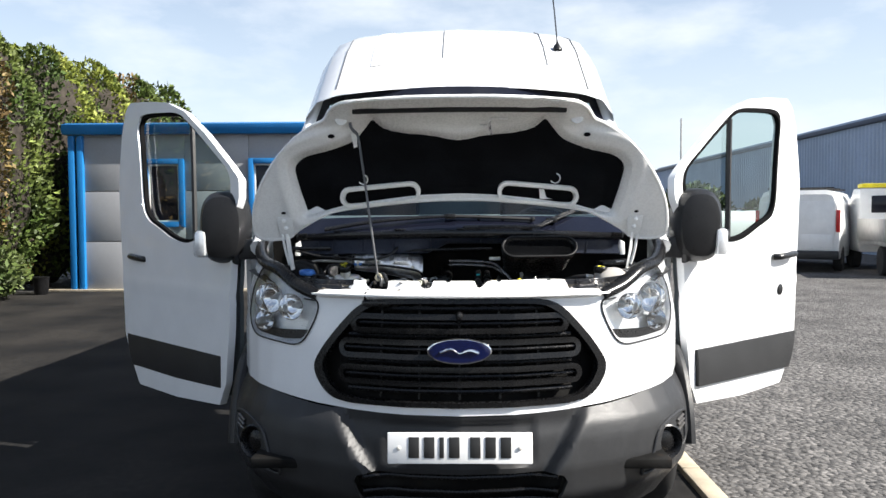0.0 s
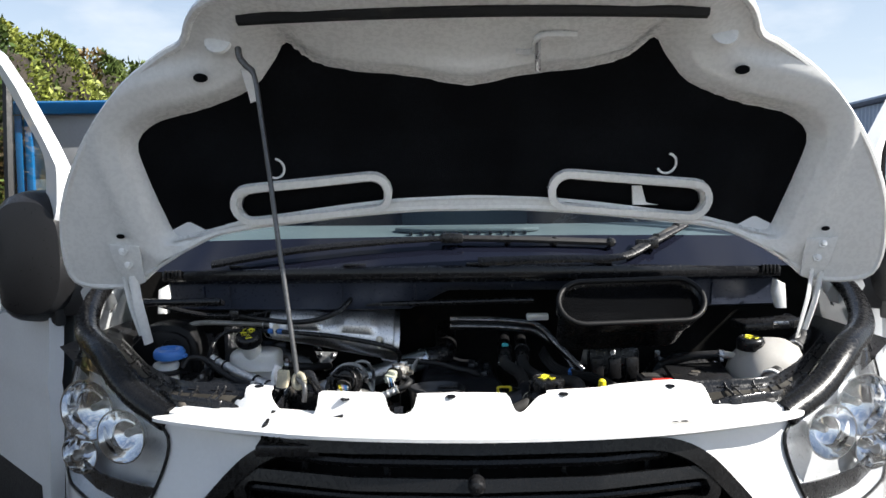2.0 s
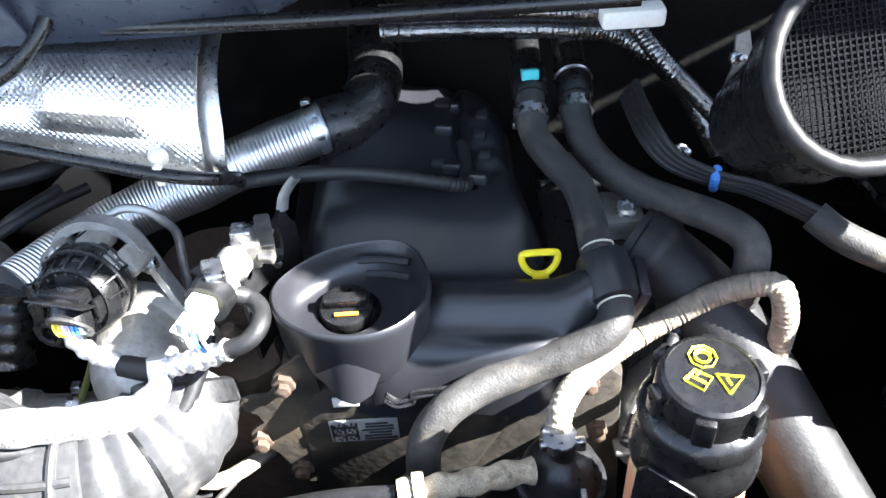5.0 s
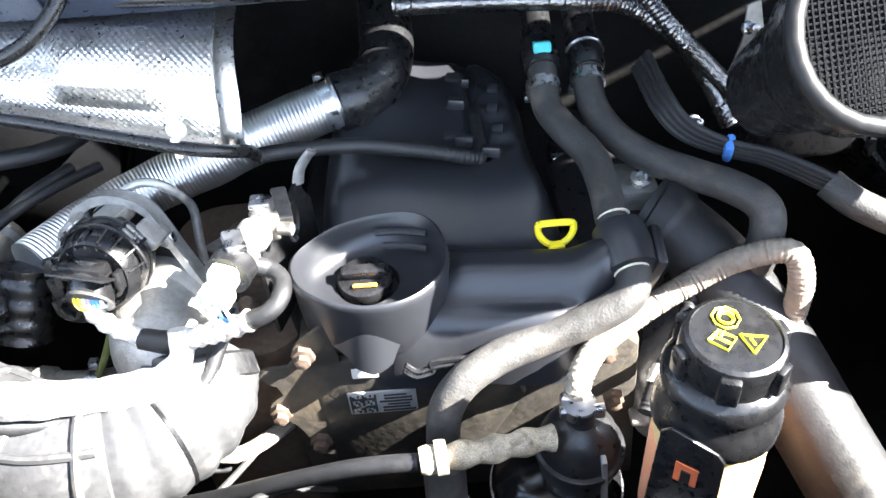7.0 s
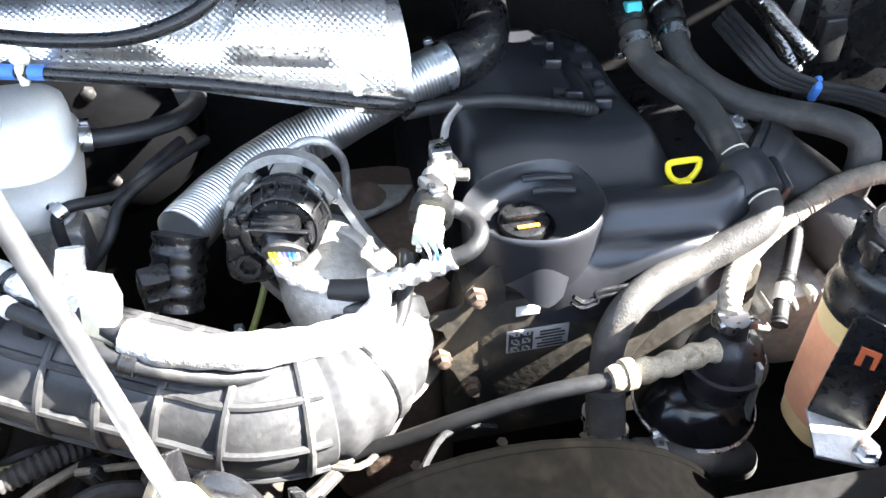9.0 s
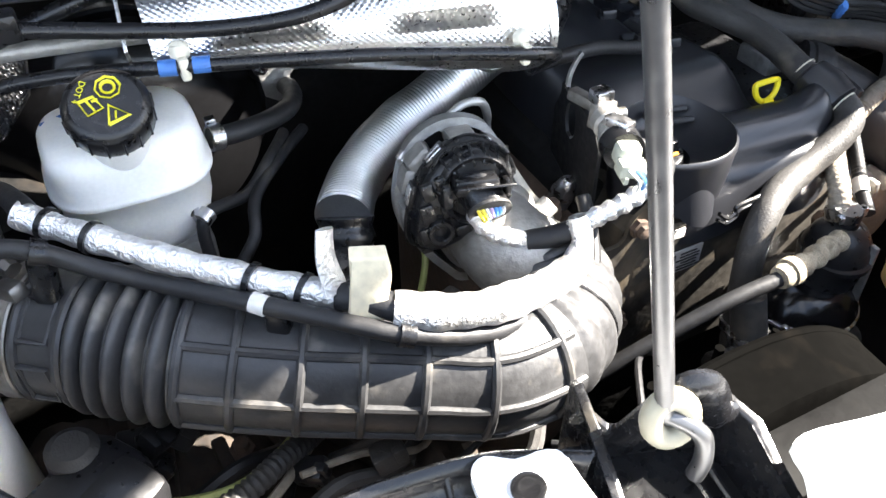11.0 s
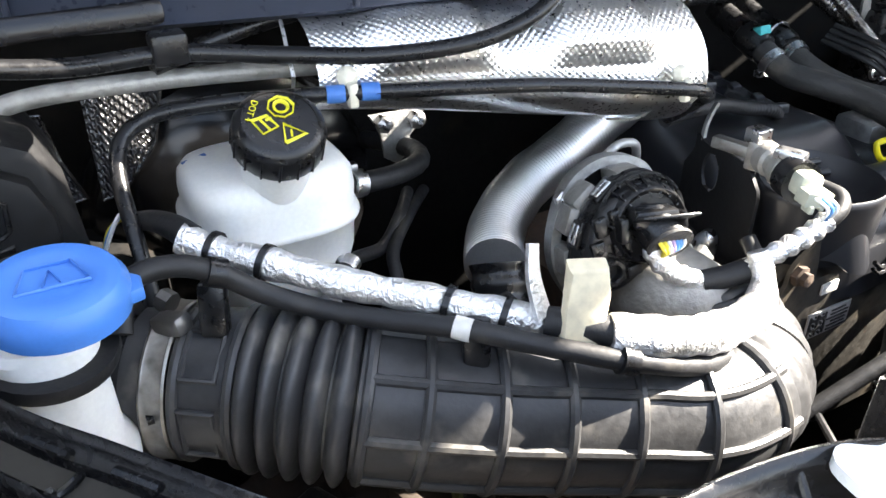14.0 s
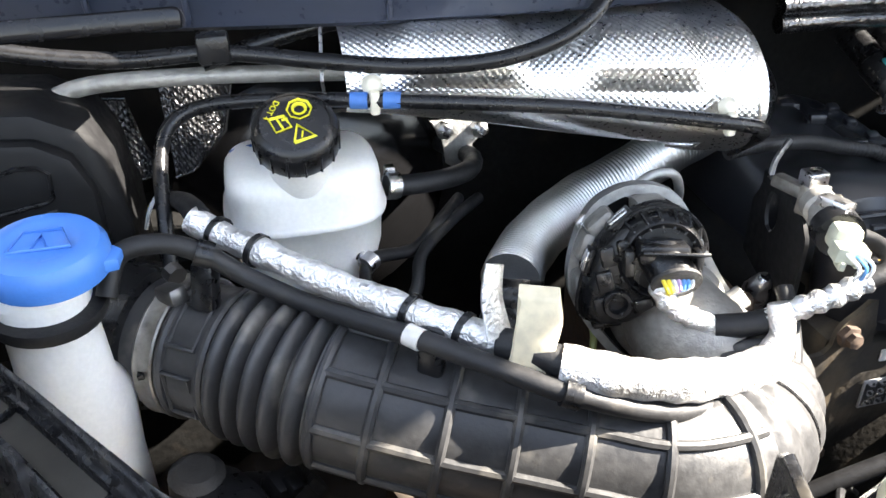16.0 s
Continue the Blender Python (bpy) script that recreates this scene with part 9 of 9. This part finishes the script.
cool = thing("coolant_bottle", "translucent coolant expansion bottle with black cap", "coolant bottle", (0.61, 3.38, 0.95))
bm = B()
stack(bm, [rounded(0.630 + dx, 3.405, hx, hy, z, 0.72) for hx, hy, z, dx in ((0.065, 0.07, 0.95, 0), (0.078, 0.088, 0.98, 0), (0.082, 0.092, 1.04, 0), (0.079, 0.088, 1.08, 0), (0.070, 0.076, 1.115, 0.002), (0.052, 0.056, 1.142, 0.008), (0.030, 0.034, 1.154, 0.012), (0.012, 0.014, 1.157, 0.014))])
part("bottle_body", bm, TANK, cool)
bm = B()
lathe(bm, [(0.024, -0.03), (0.024, 0.01)], (0.590, 3.390, 1.130), (0, -0.1, 1), 20)
part("bottle_neck", bm, TANK, cool)
bm = B()
tube(bm, [(0.572, 3.42, 1.115), (0.555, 3.425, 1.118), (0.535, 3.43, 1.118)], 0.008, 12, 4)
part("bottle_spout", bm, TANK, cool)
c3 = cap(cool, (0.590, 3.389, 1.138), (0, -0.1, 1), 0.028, 0.026, BLACK, 10)
cap_marks(c3, V(0.590, 3.386, 1.164), V(0, -0.1, 1), (1, 0, 0), 0.026, MARK)
hose("coolant_hose", "black coolant return hose at the bottle", [(0.545, 3.428, 1.118), (0.525, 3.432, 1.118), (0.48, 3.45, 1.110), (0.43, 3.49, 1.085)], 0.009, RUBBER, "hose", 12, 8, (0.1,))
for s in (1,):
    t = hose("corrugated_loom", "black corrugated loom along the inner wing", [(s * 0.50, 3.20, 1.045), (s * 0.56, 3.26, 1.075), (s * 0.62, 3.33, 1.095), (s * 0.69, 3.42, 1.125), (s * 0.755, 3.52, 1.15), (s * 0.76, 3.62, 1.16)], ribbed(0.017, 0.003, 42), RUBBER, "wiring loom", 14, 24, (), "wing looms")
    if s > 0:
        for k in range(7):
            q = 0.12 + 0.11 * k
            p = spline([(0.50, 3.20, 1.045), (0.56, 3.26, 1.075), (0.62, 3.33, 1.095), (0.69, 3.42, 1.125), (0.755, 3.52, 1.15)], 10)[int(q * 40)]
            bm = B()
            lathe(bm, [(0.0205, -0.004), (0.0215, -0.004), (0.0215, 0.004), (0.0205, 0.004)], p, (0.55, 0.8, 0.25), 18)
            part("loom_tie", bm, WIRE_W if k % 2 else STEEL, t)
yp = thing("yellow_post", "bright yellow marker post on a black base", "post", (0.232, 3.135, 1.08))
bm = B()
lathe(bm, [(0.007, 0), (0.0075, 0.03), (0.0065, 0.040), (0.003, 0.043)], (0.232, 3.135, 1.092), (0, -0.1, 1), 14)
rbox(bm, (0.232, 3.135, 1.098), (0.026, 0.012, 0.008), 0.002)
part("post", bm, YELLOW, yp)
bm = B()
rbox(bm, (0.236, 3.140, 1.07), (0.045, 0.04, 0.05), 0.005)
part("post_base", bm, BLACK, yp)
bm = B()
prism(bm, [(0.62, 3.50, 1.155), (0.72, 3.48, 1.165), (0.75, 3.50, 1.17), (0.72, 3.54, 1.17), (0.60, 3.55, 1.16)], (0, 0, 0.018), 0.004)
sb = solo("support_bracket", bm, BLACK, "black bracket with a bright plate at the wing", "bracket")
bm = B()
rbox(bm, (0.69, 3.483, 1.178), (0.035, 0.012, 0.008), 0.002)
part("bright_plate", bm, STEEL, sb)
bm = B()
lathe(bm, [(0.10, -0.1), (0.10, 0.0), (0.085, 0.02), (0.04, 0.03)], (0.52, 3.62, 1.0), (0, -0.6, 0.5), 28)
afh = thing("air_filter_housing", "black air filter housing beside the bulkhead", "filter housing", (0.52, 3.62, 0.9))
part("housing_shell", bm, BLACK, afh)
bm = B()
lathe(bm, [(0.099, -0.02), (0.105, -0.018), (0.105, -0.008), (0.099, -0.006)], (0.52, 3.62, 1.0), (0, -0.6, 0.5), 28)
part("housing_flange", bm, BLACK, afh)
for k in range(4):
    a = 0.6 + 1.5 * k
    bm = B()
    rbox(bm, V(0.52 + 0.103 * math.cos(a), 3.62 + 0.066 * math.sin(a) + 0.01, 1.0 + 0.079 * math.sin(a)), (0.012, 0.01, 0.022), 0.002)
    part("housing_latch", bm, STEEL, afh)
# low clutter under the intake hose; the lumpy sheet is added to catch light
bm = B()
sheet(bm, [(-0.66, 3.18), (-0.34, 3.16), (-0.30, 3.30), (-0.36, 3.44), (-0.50, 3.47), (-0.66, 3.44)], lambda x, y: V(x, y, 0.872 + 0.020 * noise.noise(V(x * 22, y * 22, 0)) + 0.012 * noise.noise(V(x * 60, y * 60, 3)) + 0.25 * max(0.0, y - 3.38)), 0.008, (), 0.01)
sf = solo("subframe", bm, CAST, "brown grimed lumpy sheet added low in the engine bay to catch light", "subframe")
for k in range(5):
    bm = B()
    rbox(bm, (-0.60 + 0.055 * k, 3.30 + 0.02 * (k % 2), 0.888), (0.012, 0.16, 0.022), 0.003, turn(0, 0, 12 * k - 20))
    part("stiffening_rib", bm, CAST, sf)
for x, y in ((-0.56, 3.26), (-0.48, 3.36), (-0.41, 3.25)):
    bm = B()
    lathe(bm, [(0.011, 0), (0.011, 0.008), (0.007, 0.010), (0.007, 0.016), (0.002, 0.017)], (x, y, 0.890), (0, 0, 1), 6)
    part("bolt_head", bm, RUST, sf)
rng = random.Random(5)
for k in range(13):
    x0, y0 = -0.63 + 0.030 * k, 3.235 + 0.028 * (k % 4)
    pts = [(x0, y0, 0.915 + rng.uniform(-0.02, 0.02)), (x0 + 0.05, y0 - 0.02 + rng.uniform(-0.02, 0.03), 0.93 + rng.uniform(-0.02, 0.02)), (x0 + 0.10, y0 + rng.uniform(-0.02, 0.04), 0.925 + rng.uniform(-0.03, 0.02)), (x0 + 0.15, y0 + 0.06, 0.89)]
    hose("low_wire", "dusty wire low in the engine bay", pts, rng.choice((0.003, 0.004, 0.0065)), rng.choice((HOSE, HOSE, TANHOSE, RUBBER)), "wire", 8, 6, (), "low wires")
hose("low_wire", "dull yellow wire low in the engine bay", [(-0.57, 3.33, 0.93), (-0.53, 3.30, 0.945), (-0.49, 3.295, 0.945), (-0.45, 3.32, 0.935), (-0.425, 3.36, 0.91)], 0.0042, WIRE_G, "wire", 8, 6, (), "low wires")
hose("low_conduit", "ribbed tan conduit low in the engine bay", [(-0.60, 3.31, 0.915), (-0.55, 3.285, 0.94), (-0.50, 3.285, 0.945), (-0.46, 3.305, 0.94), (-0.42, 3.335, 0.92), (-0.40, 3.37, 0.90)], lambda k: 0.0085 + 0.0008 * math.cos(2 * math.pi * 45 * k), HOSE, "conduit", 12, 40)
for k, (x, y, z, m) in enumerate(((-0.552, 3.372, 0.935, BLACK_D), (-0.535, 3.362, 0.945, RUBBER), (-0.543, 3.350, 0.925, BLACK_D), (-0.520, 3.372, 0.930, HOSE), (-0.440, 3.30, 0.92, BLACK_D), (-0.385, 3.28, 0.93, HOSE))):
    bm = B()
    rbox(bm, (x, y, z), (0.026, 0.018, 0.020), 0.003, turn(20 * k, 15, 35 * k))
    rbox(bm, (x + 0.006, y - 0.008, z + 0.008), (0.010, 0.014, 0.008), 0.002, turn(20 * k, 15, 35 * k))
    solo("low_plug", bm, m, "dusty connector plug low in the engine bay", "connector", "low plugs")
hose("exhaust_return_pipe", "dusty grey cast pipe low behind the intake hose", [(-0.43, 3.40, 0.93), (-0.39, 3.385, 0.945), (-0.345, 3.38, 0.94), (-0.30, 3.385, 0.935), (-0.26, 3.40, 0.93), (-0.23, 3.42, 0.92)], lambda k: 0.016 + 0.003 * (0.3 < k < 0.38 or 0.62 < k < 0.7), GREY_CAST, "pipe", 16, 12, (0.5,))
hose("low_wire", "pale green wire low in the engine bay", [(-0.33, 3.37, 0.93), (-0.31, 3.385, 0.96), (-0.295, 3.40, 0.99), (-0.29, 3.42, 1.0)], 0.003, WIRE_G, "wire", 8, 6, (), "low wires")
hl = thing("headlamp_motor", "black lamp housing back with grey boss", "lamp housing", (-0.61, 3.23, 1.0))
bm = B()
rbox(bm, (-0.592, 3.318, 0.945), (0.10, 0.06, 0.075), 0.018, turn(0, 0, 35))
rbox(bm, (-0.568, 3.300, 0.965), (0.06, 0.045, 0.045), 0.012, turn(10, 0, 35))
part("housing_back", bm, BLACK_D, hl)
bm = B()
lathe(bm, [(0.018, 0), (0.018, 0.03), (0.012, 0.035), (0.004, 0.035)], (-0.589, 3.350, 0.955), (0.1, -0.1, 1), 18)
part("boss", bm, HOSE, hl)
